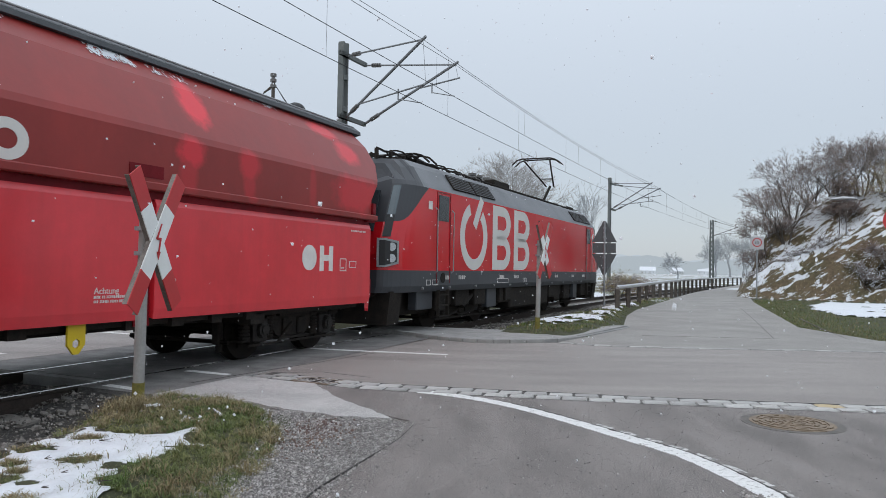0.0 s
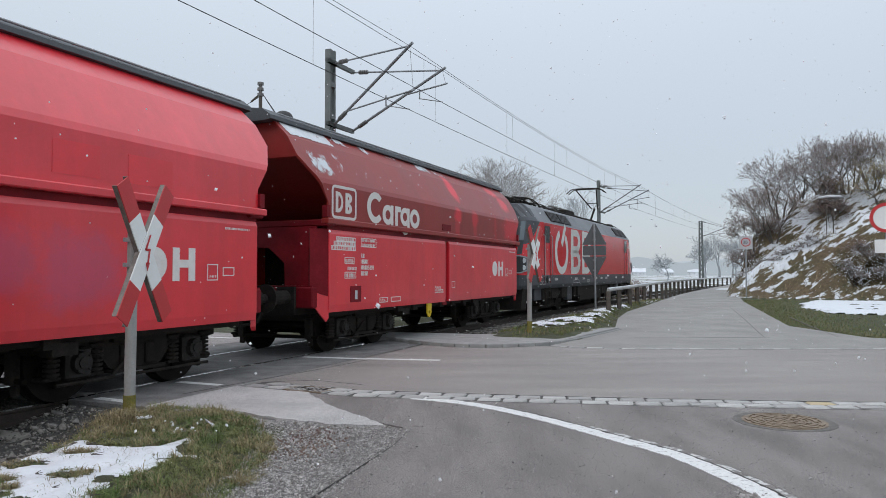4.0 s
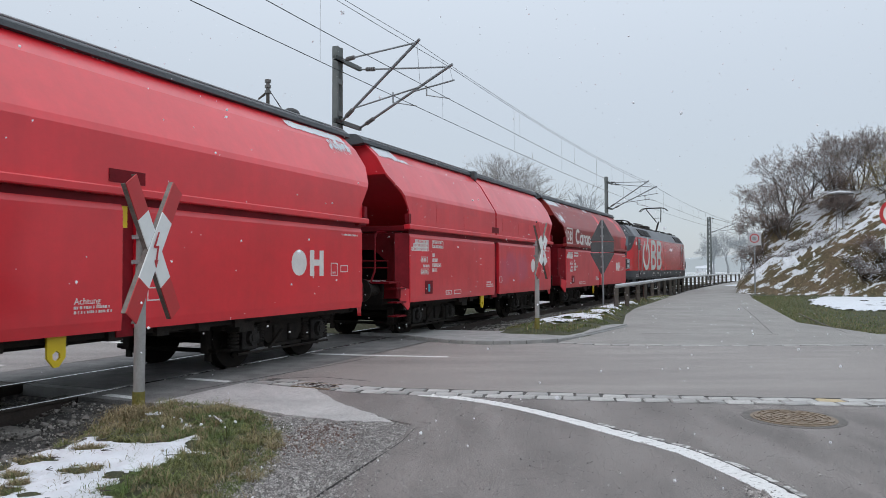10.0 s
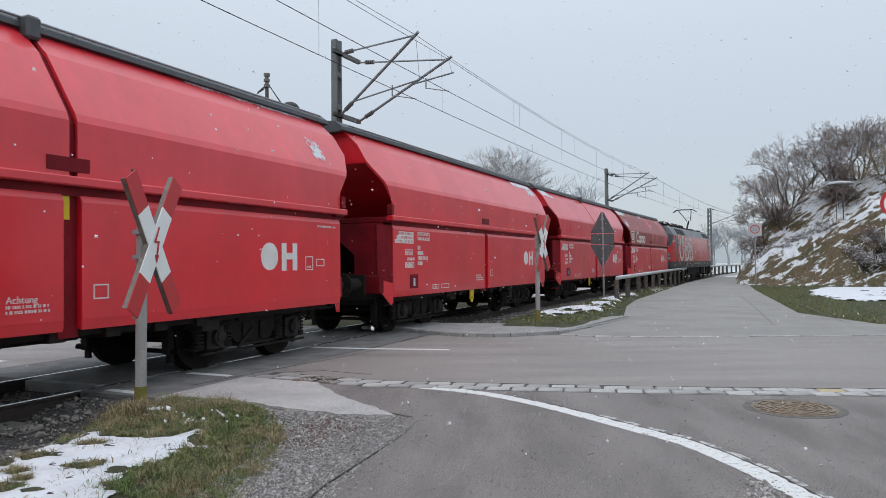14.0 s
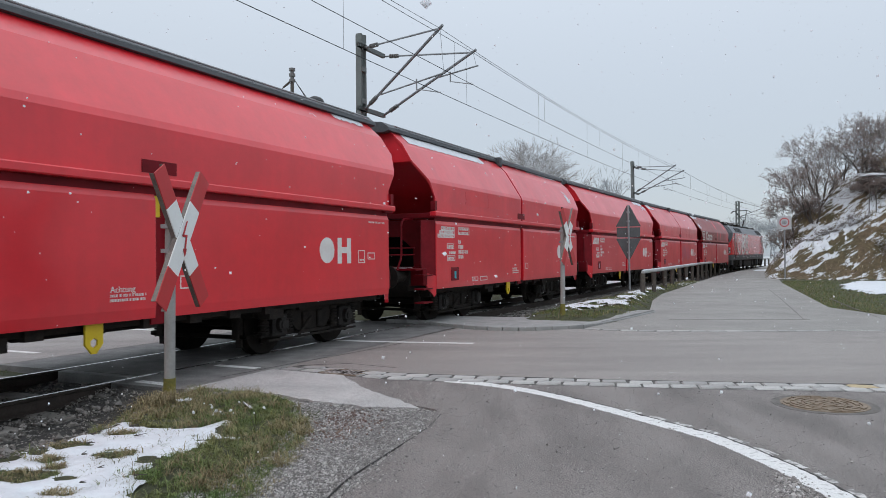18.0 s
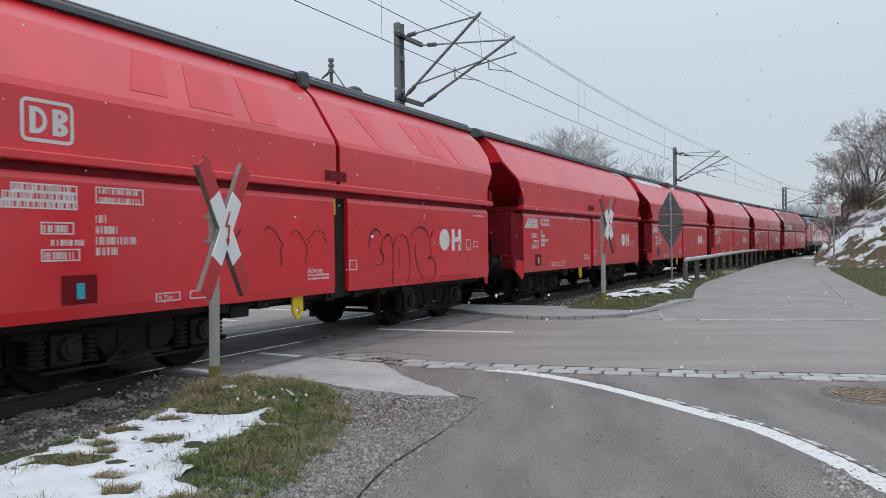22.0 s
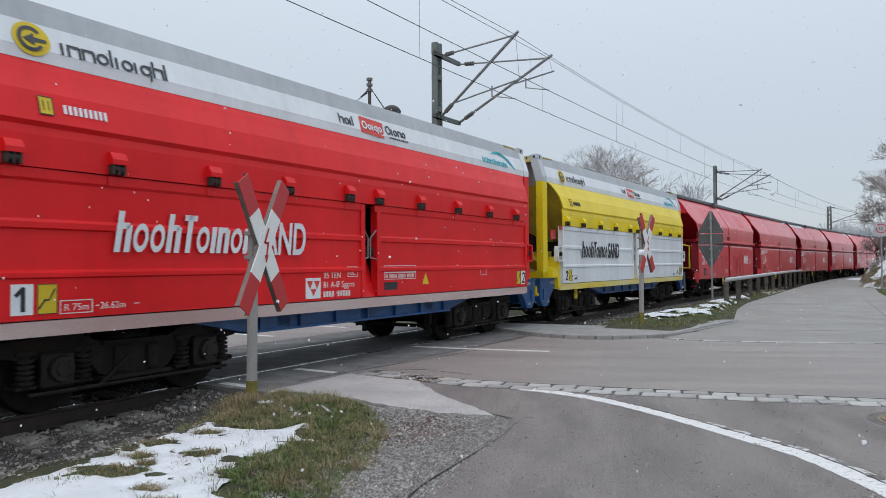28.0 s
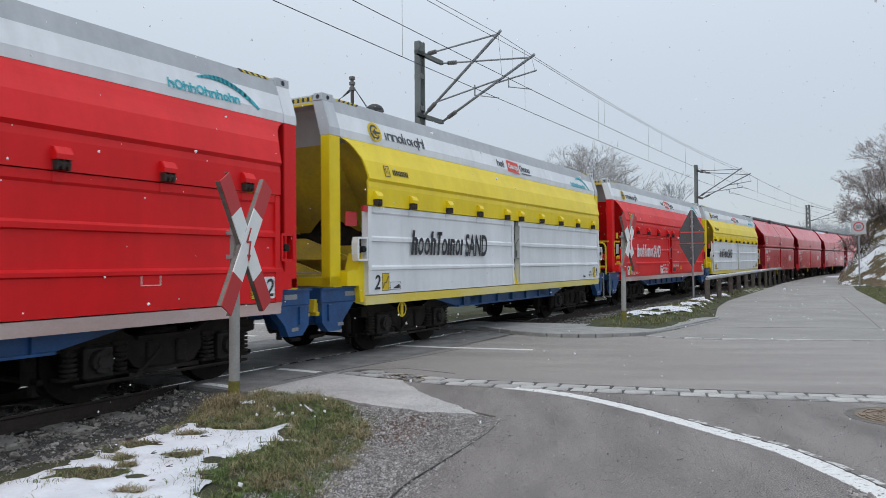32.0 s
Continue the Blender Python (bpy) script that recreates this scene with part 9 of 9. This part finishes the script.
def tufts(name, count, place, per, length, width, mat, label, seed):
    """Grass in clumps: bent blades that fan out from a common root."""
    rnd = random.Random(seed)
    vs, fs, made, tries = [], [], 0, 0
    while made < count and tries < count * 14:
        tries += 1
        x, y = place(rnd)
        if x is None:
            continue
        made += 1
        lie = Vector((rnd.uniform(-1, 1), rnd.uniform(-1, 1), 0)) * 0.5
        size = rnd.uniform(0.5, 1.25)
        for _ in range(per):
            a = rnd.uniform(0, 2 * math.pi)
            d = (Vector((math.cos(a), math.sin(a), 0)) + lie).normalized()
            p = Vector((x, y, 0)) + d * rnd.uniform(0, 0.02)
            p.z = ground_height(p.x, p.y) - 0.008
            L = length * size * rnd.uniform(0.5, 1.2)
            n = Vector((-d.y, d.x, 0)) * width * rnd.uniform(0.6, 1.2) * 0.5
            k = rnd.uniform(0.25, 1.0)
            m1 = p + d * L * 0.30 * k + Vector((0, 0, L * 0.42))
            m2 = p + d * L * 0.62 * (0.35 + k * 0.6) + Vector((0, 0, L * (0.66 - 0.22 * k)))
            q = p + d * L * (0.45 + 0.55 * k) + Vector((0, 0, L * (0.80 - 0.72 * k)))
            i0 = len(vs)
            vs += [p - n, p + n, m1 + n * 0.9, m1 - n * 0.9, m2 + n * 0.7, m2 - n * 0.7, q]
            fs += [(i0, i0 + 1, i0 + 2, i0 + 3), (i0 + 3, i0 + 2, i0 + 4, i0 + 5), (i0 + 5, i0 + 4, i0 + 6)]
    return tagged(sheet(name, vs, fs, mat), label, "grass", kind="stuff")


def near_verge(rnd):
    x, y = rnd.uniform(-3.4, -1.1), rnd.uniform(2.6, 7.7)
    s, lat = along(x, y)
    edge = float(np.interp(y, [2.6, 3.83, 4.25, 4.74, 5.36, 6.27, 6.92, 7.3, 7.8], [-1.7, -1.45, -1.37, -1.23, -1.23, -1.36, -1.75, -2.0, -2.6]))
    edge += 0.10 * noise.noise(Vector((y * 5, 0, 3))) - abs(rnd.gauss(0, 0.05))
    if x > edge or lat > float(np.interp(y, [4.5, 5.3, 6.1, 6.6, 7.0], [-3.42, -3.20, -2.84, -2.3, -2.05])) + 0.12 * noise.noise(Vector((y * 3, 4, 0))) - abs(rnd.gauss(0, 0.06)) or s > 6.05:
        return None, None
    if inside_poly(x, y, NEAR_SNOW) and rnd.random() > 0.02 and not any(math.hypot((x - hx) / rx, (y - hy) / ry) < 1.05 for hx, hy, rx, ry in SNOW_HOLES):
        return None, None
    if noise.noise(Vector((x * 6, y * 6, 11))) < rnd.uniform(-0.55, 0.32):
        return None, None
    return x, y


def open_verge(rnd):
    x, y = near_verge(rnd)
    if x is None or inside_poly(x, y, NEAR_SNOW):
        return None, None
    return x, y


def hole_clump(rnd):
    hx, hy, rx, ry = rnd.choice(SNOW_HOLES)
    return hx + rnd.uniform(-0.8, 0.8) * rx, hy + rnd.uniform(-0.8, 0.8) * ry


def dry_clump(rnd):
    x, y = open_verge(rnd)
    if x is None or noise.noise(Vector((x * 3, y * 3, 17))) < rnd.uniform(-0.25, 0.3):
        return None, None
    return x, y


def island_verge(rnd):
    s, lat = rnd.uniform(14.9, 42), rnd.uniform(-4.9, -2.3)
    x, y, _ = track(s, lat)
    if y > 18 and x > lane_left(y) - 0.12:
        return None, None
    if lat < -4.3 and s < 17 or noise.noise(Vector((x * 1.2, y * 1.2, 5))) < -0.2:
        return None, None
    return x, y


def lane_verge(rnd):
    t = rnd.random()
    y = 15.5 + 25 * t ** 1.3
    x0 = float(np.interp(y, [15, 16.5, 19.8, 24.7, 36.1, 42], [10.0, 9.6, 9.5, 11.1, 15.0, 17.8]))
    return x0 + abs(rnd.gauss(0, 1.8)) + 0.05, y


blades("grass", 22000, near_verge, 0.042, 0.0040, GRASS, "short green winter grass on the near verge", 1, 1.0)
tufts("grass", 2400, open_verge, 14, 0.065, 0.0048, GRASS, "green tufts of matted winter grass on the near verge", 21)
tufts("grass", 260, open_verge, 7, 0.17, 0.0042, GRASS, "long bent green blades on the near verge", 23)
tufts("grass", 850, dry_clump, 12, 0.125, 0.0038, GRASS_DRY, "dry bent grass tufts on the near verge", 2)
tufts("grass", 230, hole_clump, 12, 0.065, 0.0040, GRASS_DRY, "short brown grass showing through wet snow", 22)


def snow_sprig(rnd):
    x, y = rnd.uniform(-3.3, -1.8), rnd.uniform(3.4, 6.0)
    if not inside_poly(x, y, NEAR_SNOW) or noise.noise(Vector((x * 4, y * 4, 29))) < rnd.uniform(-0.1, 0.5):
        return None, None
    return x, y


tufts("grass", 120, snow_sprig, 5, 0.10, 0.0040, GRASS, "single green sprigs that stick out of the snow", 24)
tufts("grass", 90, snow_sprig, 4, 0.12, 0.0036, GRASS_DRY, "dry stalks that stick out of the snow", 25)


def leaf_litter():
    """Short dark twigs and shreds lying on the near snow."""
    rnd = random.Random(77)
    bm = BM()
    for x, y in ((-2.35, 4.45), (-2.62, 4.75), (-2.75, 5.05), (-2.5, 5.25), (-2.2, 5.5), (-2.68, 5.55), (-2.3, 4.15), (-2.85, 5.3), (-2.05, 4.3)):
        z = ground_height(x, y) + 0.05
        a = rnd.uniform(-0.5, 0.5)
        for _ in range(3):
            b = a + rnd.uniform(-0.9, 0.9)
            L = rnd.uniform(0.03, 0.09)
            rod(bm, (x, y, z), (x + L * math.cos(b), y + L * math.sin(b), z + rnd.uniform(-0.005, 0.02)), 0.004, 0.002, seg=4)
    tagged(part("twig_litter", bm, BARK), "dark broken twigs lying on wet snow", "twigs", kind="stuff")


leaf_litter()


def post_tuft(rnd):
    a, r = rnd.uniform(0, 6.3), abs(rnd.gauss(0, 0.16))
    return -2.86 + r * math.cos(a), 6.55 + r * math.sin(a) * 1.1


blades("grass", 700, post_tuft, 0.20, 0.006, GRASS_DRY, "long dry grass round the post foot", 5, 1.0)
blades("grass", 14000, island_verge, 0.075, 0.011, GRASS, "green grass on the island verge", 3)
blades("grass", 1500, island_verge, 0.14, 0.012, GRASS_DRY, "dry grass on the island verge", 6, 0.9)
blades("grass", 16000, lane_verge, 0.075, 0.014, GRASS, "green grass beside the lane", 4)
blades("grass", 3500, lane_verge, 0.11, 0.010, GRASS_DRY, "dry grass beside the lane", 7, 0.8)


def far_verge(rnd):
    s, lat = rnd.uniform(-6.0, 6.5), 1.62 + abs(rnd.gauss(0, 2.6))
    x, y, _ = track(s, lat)
    if noise.noise(Vector((x * 1.6, y * 1.6, 8))) < rnd.uniform(-0.6, 0.1):
        return None, None
    return x, y


blades("grass", 6000, far_verge, 0.10, 0.012, GRASS, "green weeds on the verge beyond the rails", 31, 0.9)
blades("grass", 2200, far_verge, 0.16, 0.010, GRASS_DRY, "dry stalks on the verge beyond the rails", 32, 0.9)
blades("snow_scraps", 500, far_verge, 0.07, 0.06, SNOW, "scraps of wet snow among the weeds", 33, 1.0)


def bank_grass(rnd):
    x, y = rnd.uniform(17, 32), rnd.uniform(38, 50)
    if bank_height(x, y) < 0.05:
        return None, None
    return x, y


blades("grass", 6000, bank_grass, 0.3, 0.022, GRASS_DRY, "dry grass on the bank", 9, 1.0)


def stones(name, count, place, lo, hi, mat, label, seed, up=0.3):
    """Broken stones: eight-sided lumps of uneven size."""
    rnd = random.Random(seed)
    vs, fs = [], []
    oct_f = ((0, 2, 4), (2, 1, 4), (1, 3, 4), (3, 0, 4), (2, 0, 5), (1, 2, 5), (3, 1, 5), (0, 3, 5))
    for _ in range(count):
        x, y, z = place(rnd)
        if x is None:
            continue
        r = rnd.uniform(lo, hi) * (1.8 if rnd.random() < 0.06 else 1)
        a = rnd.uniform(0, 6.28)
        rot = Euler((rnd.uniform(-0.5, 0.5), rnd.uniform(-0.5, 0.5), a)).to_matrix()
        i0 = len(vs)
        for p in ((1, 0, 0), (-1, 0, 0), (0, 0.8, 0), (0, -0.8, 0), (0, 0, 0.7), (0, 0, -0.6)):
            q = rot @ (Vector(p) * r * rnd.uniform(0.7, 1.25))
            vs.append((x + q.x, y + q.y, z + q.z + r * up))
        fs += [tuple(i0 + k for k in f) for f in oct_f]
    return tagged(sheet(name, vs, fs, mat), label, "stones", kind="stuff")


def on_gravel(rnd):
    y = rnd.uniform(3.2, 7.3)
    inner = float(np.interp(y, [2, 3.6, 4.58, 5.38, 6.1, 6.89, 7.3], [-1.35, -0.95, -0.77, -0.61, -0.42, -0.34, -0.9]))
    outer = float(np.interp(y, [2, 3.4, 4.66, 5.4, 6.4, 7.0, 7.4], [-2.3, -1.9, -1.5, -1.4, -1.5, -1.75, -1.8]))
    x = rnd.uniform(outer - 0.1, inner + 0.03 * noise.noise(Vector((y * 7, 2, 2))) + (abs(rnd.gauss(0, 0.2)) if rnd.random() < 0.16 else 0.0))
    return x, y, max(-0.012 if x < inner else 0.0, ground_height(x, y))


def on_ballast(rnd):
    s, lat = rnd.uniform(-3.0, 6.0), rnd.uniform(-3.25, -0.85)
    x, y, _ = track(s, lat)
    z = max(float(np.interp(lat, [-3.25, -2.5, -1.75, -0.95], [-0.4, -0.29, -0.24, -0.20])) + heap(s, lat), ground_height(x, y))
    return x, y, z


def on_far_ballast(rnd):
    s, lat = rnd.uniform(14.5, 46), rnd.uniform(-2.6, -0.8)
    x, y, _ = track(s, lat)
    return x, y, float(np.interp(lat, [-2.6, -1.75, -0.95], [-0.16, -0.19, -0.175]))


def strewn(rnd):
    x, y = rnd.uniform(-0.9, 4.5), rnd.uniform(3.6, 8.4)
    if rnd.random() < (x + 0.7) * 0.2:
        return None, None, None
    return x, y, 0.0


stones("gravel", 27000, on_gravel, 0.0037, 0.0105, STONE, "grey crushed stones of the shoulder", 1)
stones("ballast", 16000, on_ballast, 0.005, 0.013, BALLAST, "grey-brown fine stones of the cess", 2)
stones("ballast", 1500, on_ballast, 0.018, 0.036, BALLAST, "grey-brown broken ballast stones", 12)


def by_rail(rnd):
    s, lat = rnd.uniform(-2.0, 5.8), -1.05 - abs(rnd.gauss(0, 0.45))
    x, y, _ = track(s, lat)
    return x, y, max(float(np.interp(lat, [-3.25, -2.5, -1.75, -0.95], [-0.4, -0.29, -0.24, -0.20])) + heap(s, lat), ground_height(x, y))


def by_verge(rnd):
    return -1.15 + rnd.gauss(0, 0.14), 6.35 + rnd.gauss(0, 0.28), -0.006


def rocks(name, count, place, lo, hi, mat, label, seed):
    """Rounder broken rocks: a twenty-sided lump split once and knocked out of shape."""
    rnd = random.Random(seed)
    bm = BM()
    bmesh.ops.create_icosphere(bm, subdivisions=2, radius=1.0)
    bm.verts.index_update()
    pts, tri = [v.co.copy() for v in bm.verts], [[v.index for v in f.verts] for f in bm.faces]
    bm.free()
    vs, fs = [], []
    for k in range(count):
        x, y, z = place(rnd)
        r = rnd.uniform(lo, hi)
        rot = Euler((rnd.uniform(-0.4, 0.4), rnd.uniform(-0.4, 0.4), rnd.uniform(0, 6.28))).to_matrix()
        kx, ky, kz = rnd.uniform(0.9, 1.5), rnd.uniform(0.7, 1.0), rnd.uniform(0.45, 0.75)
        i0 = len(vs)
        for q in pts:
            f = 1 + 0.28 * noise.noise(q * 1.4 + Vector((k * 3.1, 0, 0)))
            c = rot @ Vector((q.x * kx, q.y * ky, max(min(q.z, 0.7), -0.7) * kz)) * r * f
            vs.append((x + c.x, y + c.y, z + c.z + r * 0.2))
        fs += [tuple(i0 + i for i in t) for t in tri]
    return tagged(sheet(name, vs, fs, mat), label, "stones", kind="stuff")


def between_rails(rnd):
    s, lat = rnd.uniform(-3.0, 6.4), rnd.uniform(-0.66, 0.66)
    x, y, _ = track(s, lat)
    return x, y, -0.20 + heap(s, lat)


def on_sleeper_ends(rnd):
    s, lat = rnd.uniform(-2.0, 6.0), rnd.uniform(-1.5, -0.9)
    x, y, _ = track(s, lat)
    return x, y, max(-0.165, -0.22 + heap(s, lat))


stones("ballast", 2600, between_rails, 0.016, 0.034, BALLAST, "dark ballast stones between the rails", 41)
stones("ballast", 900, on_sleeper_ends, 0.010, 0.026, BALLAST, "loose stones lying over the sleeper ends", 42)
def snow_bits(rnd):
    if rnd.random() < 0.45:
        x, y = -2.66 + rnd.gauss(0, 0.03), 6.55 + rnd.gauss(0, 0.03)
    else:
        x, y = rnd.uniform(-2.5, -1.8), rnd.uniform(5.9, 6.5)
    return x, y, ground_height(x, y) + 0.05


stones("snow_bits", 26, snow_bits, 0.008, 0.024, SNOW, "crumbs of wet snow in the grass by the post", 43)
rocks("ballast", 100, by_rail, 0.022, 0.060, BALLAST, "large grey ballast stones beside the rail", 13)
stones("leaf_litter", 500, by_verge, 0.006, 0.016, LEAF_BROWN, "brown crumbled leaves at the verge edge", 44)
stones("gravel", 500, by_verge, 0.006, 0.017, STONE, "pale loose stones between verge and apron", 16)
stones("ballast", 2600, on_far_ballast, 0.025, 0.045, BALLAST, "grey-brown broken ballast stones", 3)
stones("grit", 11000, strewn, 0.0025, 0.008, STONE, "loose grit strewn on the asphalt", 4)
stones("grit", 2600, strewn, 0.002, 0.0055, BALLAST_BED, "dark grit and bits of bark strewn on the asphalt", 14)


def pothole(rnd):
    f = rnd.random()
    return 1.78 + 0.25 * f + rnd.gauss(0, 0.06), 3.6 + 1.2 * f + rnd.gauss(0, 0.05), -0.002


stones("gravel", 900, pothole, 0.006, 0.015, STONE, "loose gravel in a broken hollow of the asphalt", 15)


# ---- sett strips: single stones ----
def sett_mesh(seed, lx, ly, lz):
    rnd = random.Random(seed)
    bm = BM()
    box(bm, -lx / 2, lx / 2, -ly / 2, ly / 2, -0.1, lz, 0.014)
    for v in bm.verts:
        v.co += Vector((rnd.uniform(-1, 1) * 0.012, rnd.uniform(-1, 1) * 0.010, rnd.uniform(-1, 1) * 0.003 if v.co.z > 0 else 0))
    me = bpy.data.meshes.new("sett")
    bm.to_mesh(me)
    bm.free()
    return me


def sett_strip(name, line, length, rows, lx, ly, label, yellow_at=None):
    base = tagged(ribbon(name + "_bed", [line(u * length / 30) for u in range(31)], rows * ly + 0.03, SETT_BED, 0.0005, label, "stone strip"), label)
    rnd = random.Random(len(name))
    meshes = [sett_mesh(k, lx - 0.016 - 0.006 * (k % 3), ly - 0.014 - 0.005 * (k % 2), 0.013) for k in range(9)]
    for me in meshes:
        me.materials.append(SETT)
    odd = sett_mesh(9, lx - 0.02, ly - 0.016, 0.012)
    odd.materials.append(SETT_YELLOW)
    for r in range(rows):
        u = 0.5 * lx * (r % 2)
        while u < length:
            a, b = line(u), line(u + lx)
            d = Vector((b[0] - a[0], b[1] - a[1])).normalized()
            off = (r - (rows - 1) / 2) * ly
            cx, cy = (a[0] + b[0]) / 2 - d.y * off, (a[1] + b[1]) / 2 + d.x * off
            stone_mesh = odd if yellow_at and abs(cx - yellow_at) < lx / 2 and r == rows - 1 else rnd.choice(meshes)
            o = new("sett", stone_mesh)
            o.parent = base
            o.matrix_basis = pose(cx, cy, rnd.uniform(-0.003, 0.002), 0, 0, math.degrees(math.atan2(d.y, d.x)) + rnd.uniform(-1.2, 1.2))
            u += lx * (d.x * 0 + 1)


sett_strip("stone_strip_near", lambda u: near_strip(0.15 + u), 15.0, 2, 0.29, 0.21, "two rows of pale granite setts along the road", 4.15)
sett_strip("stone_strip_far", lambda u: (far_strip(u)[0], far_strip(u)[1]), 14.0, 1, 0.32, 0.15, "worn row of granite setts across the lane mouth")


# kerb stones round the island verge
def kerb_run():
    pts = curve_points([(-1.9, 16.1), (-1.13, 15.75), (-0.36, 14.86), (0.32, 14.29), (1.21, 14.18), (2.2, 14.72), (3.0, 15.9), (4.61, 18.6)], 6)
    base = thing("kerb", "low rounded pale kerb stones at the verge", "kerb")
    for i in range(0, len(pts) - 2, 2):
        a, b = Vector(pts[i]), Vector(pts[i + 2])
        d = (b - a)
        bm = BM()
        L = d.length
        box(bm, 0.003, L - 0.003, -0.06, 0.07, -0.15, 0.078 - 0.055 * smooth(0.6, 1.0, i / (len(pts) - 3)), 0.012)
        bm.transform(Matrix.Translation((a.x, a.y, 0)) @ Matrix.Rotation(math.atan2(d.y, d.x), 4, "Z"))
        part("kerb_stone", bm, KERB, base)


kerb_run()


# ---- falling snow: loose flakes that sink and drift, in rigid flights ----
FLIGHTS = []


def snowfall(seed, count, fall, drift, lo, hi):
    rnd = random.Random(seed)
    vs, fs = [], []
    while len(fs) < count * 8:
        x, y, z = rnd.uniform(-16, 16), rnd.uniform(1.2, 24), rnd.uniform(0, 7.0 + fall * 32)
        # keep the air right before the lens clear along the whole fall
        if y < 3.0 and rnd.random() < 0.7:
            continue
        r = rnd.uniform(lo, hi) * (1.5 if rnd.random() < 0.08 else 1)
        i0 = len(vs)
        rot = Euler((rnd.uniform(0, 6), rnd.uniform(0, 6), 0)).to_matrix()
        for p in ((1, 0, 0), (-1, 0, 0), (0, 1, 0), (0, -1, 0), (0, 0, 1), (0, 0, -1)):
            q = rot @ (Vector(p) * r * rnd.uniform(0.65, 1.1))
            vs.append((x + q.x, y + q.y, z + q.z))
        fs += [tuple(i0 + k for k in f) for f in ((0, 2, 4), (2, 1, 4), (1, 3, 4), (3, 0, 4), (2, 0, 5), (1, 2, 5), (3, 1, 5), (0, 3, 5))]
    ob = tagged(sheet("snowflakes", vs, fs, FLAKE), "loose wet snowflakes sinking through the air", "snowflakes", kind="stuff")
    FLIGHTS.append((ob, fall, drift))


snowfall(1, 12000, 1.1, 0.25, 0.005, 0.011)
snowfall(2, 11000, 1.5, -0.15, 0.004, 0.010)
snowfall(3, 7000, 0.8, 0.4, 0.006, 0.016)


# ---- what moves ----
def train_at(t):
    """How far the first hopper wagon's middle has come along the track: the train gathers speed."""
    return ((((-2.10789e-05 * t + 0.00183995) * t - 0.00227431) * t + 2.344823) * t) + 6.7877


def vehicle_rows(offset, half):
    rows = []
    for k in range(33):
        s = train_at(k) + offset
        a, b = track(s - half), track(s + half)
        h = math.degrees(math.atan2(b[1] - a[1], b[0] - a[0]))
        rows.append((k, pose((a[0] + b[0]) / 2, (a[1] + b[1]) / 2, 0, 0, 0, h)))
    return rows


def motions():
    walk(LOCO, vehicle_rows(15.25, 4.75))
    for k in range(1, 7):
        walk(W[k], vehicle_rows(-12.54 * (k - 1), 3.4))
    for k in range(1, 5):
        walk(C[k], vehicle_rows(-70.30 - CL / 2 - 13.31 * (k - 1) + (0.0, 0.0, 0.17, -0.2, 0.0)[k], 4.6))
    for ob, fall, drift in FLIGHTS:
        walk(ob, [(0.0, pose(-drift * 16, 0, 0)), (32.0, pose(drift * 16, 0, -fall * 32))])
    # wheels roll without slip
    for wh, x, r in WHEELS:
        rows, t, last = [], 0.0, None
        while t < 32.0:
            rows.append((t, pose(x, 0, r, 0, math.degrees((train_at(t) - train_at(0)) / r), 0)))
            v = (train_at(t + 0.1) - train_at(t)) / 0.1
            t = round(t + max(math.floor(radians(80) * r / v * FPS), 1) / FPS, 6)
        rows.append((32.0, pose(x, 0, r, 0, math.degrees((train_at(32.0) - train_at(0)) / r), 0)))
        walk(wh, rows)


motions()
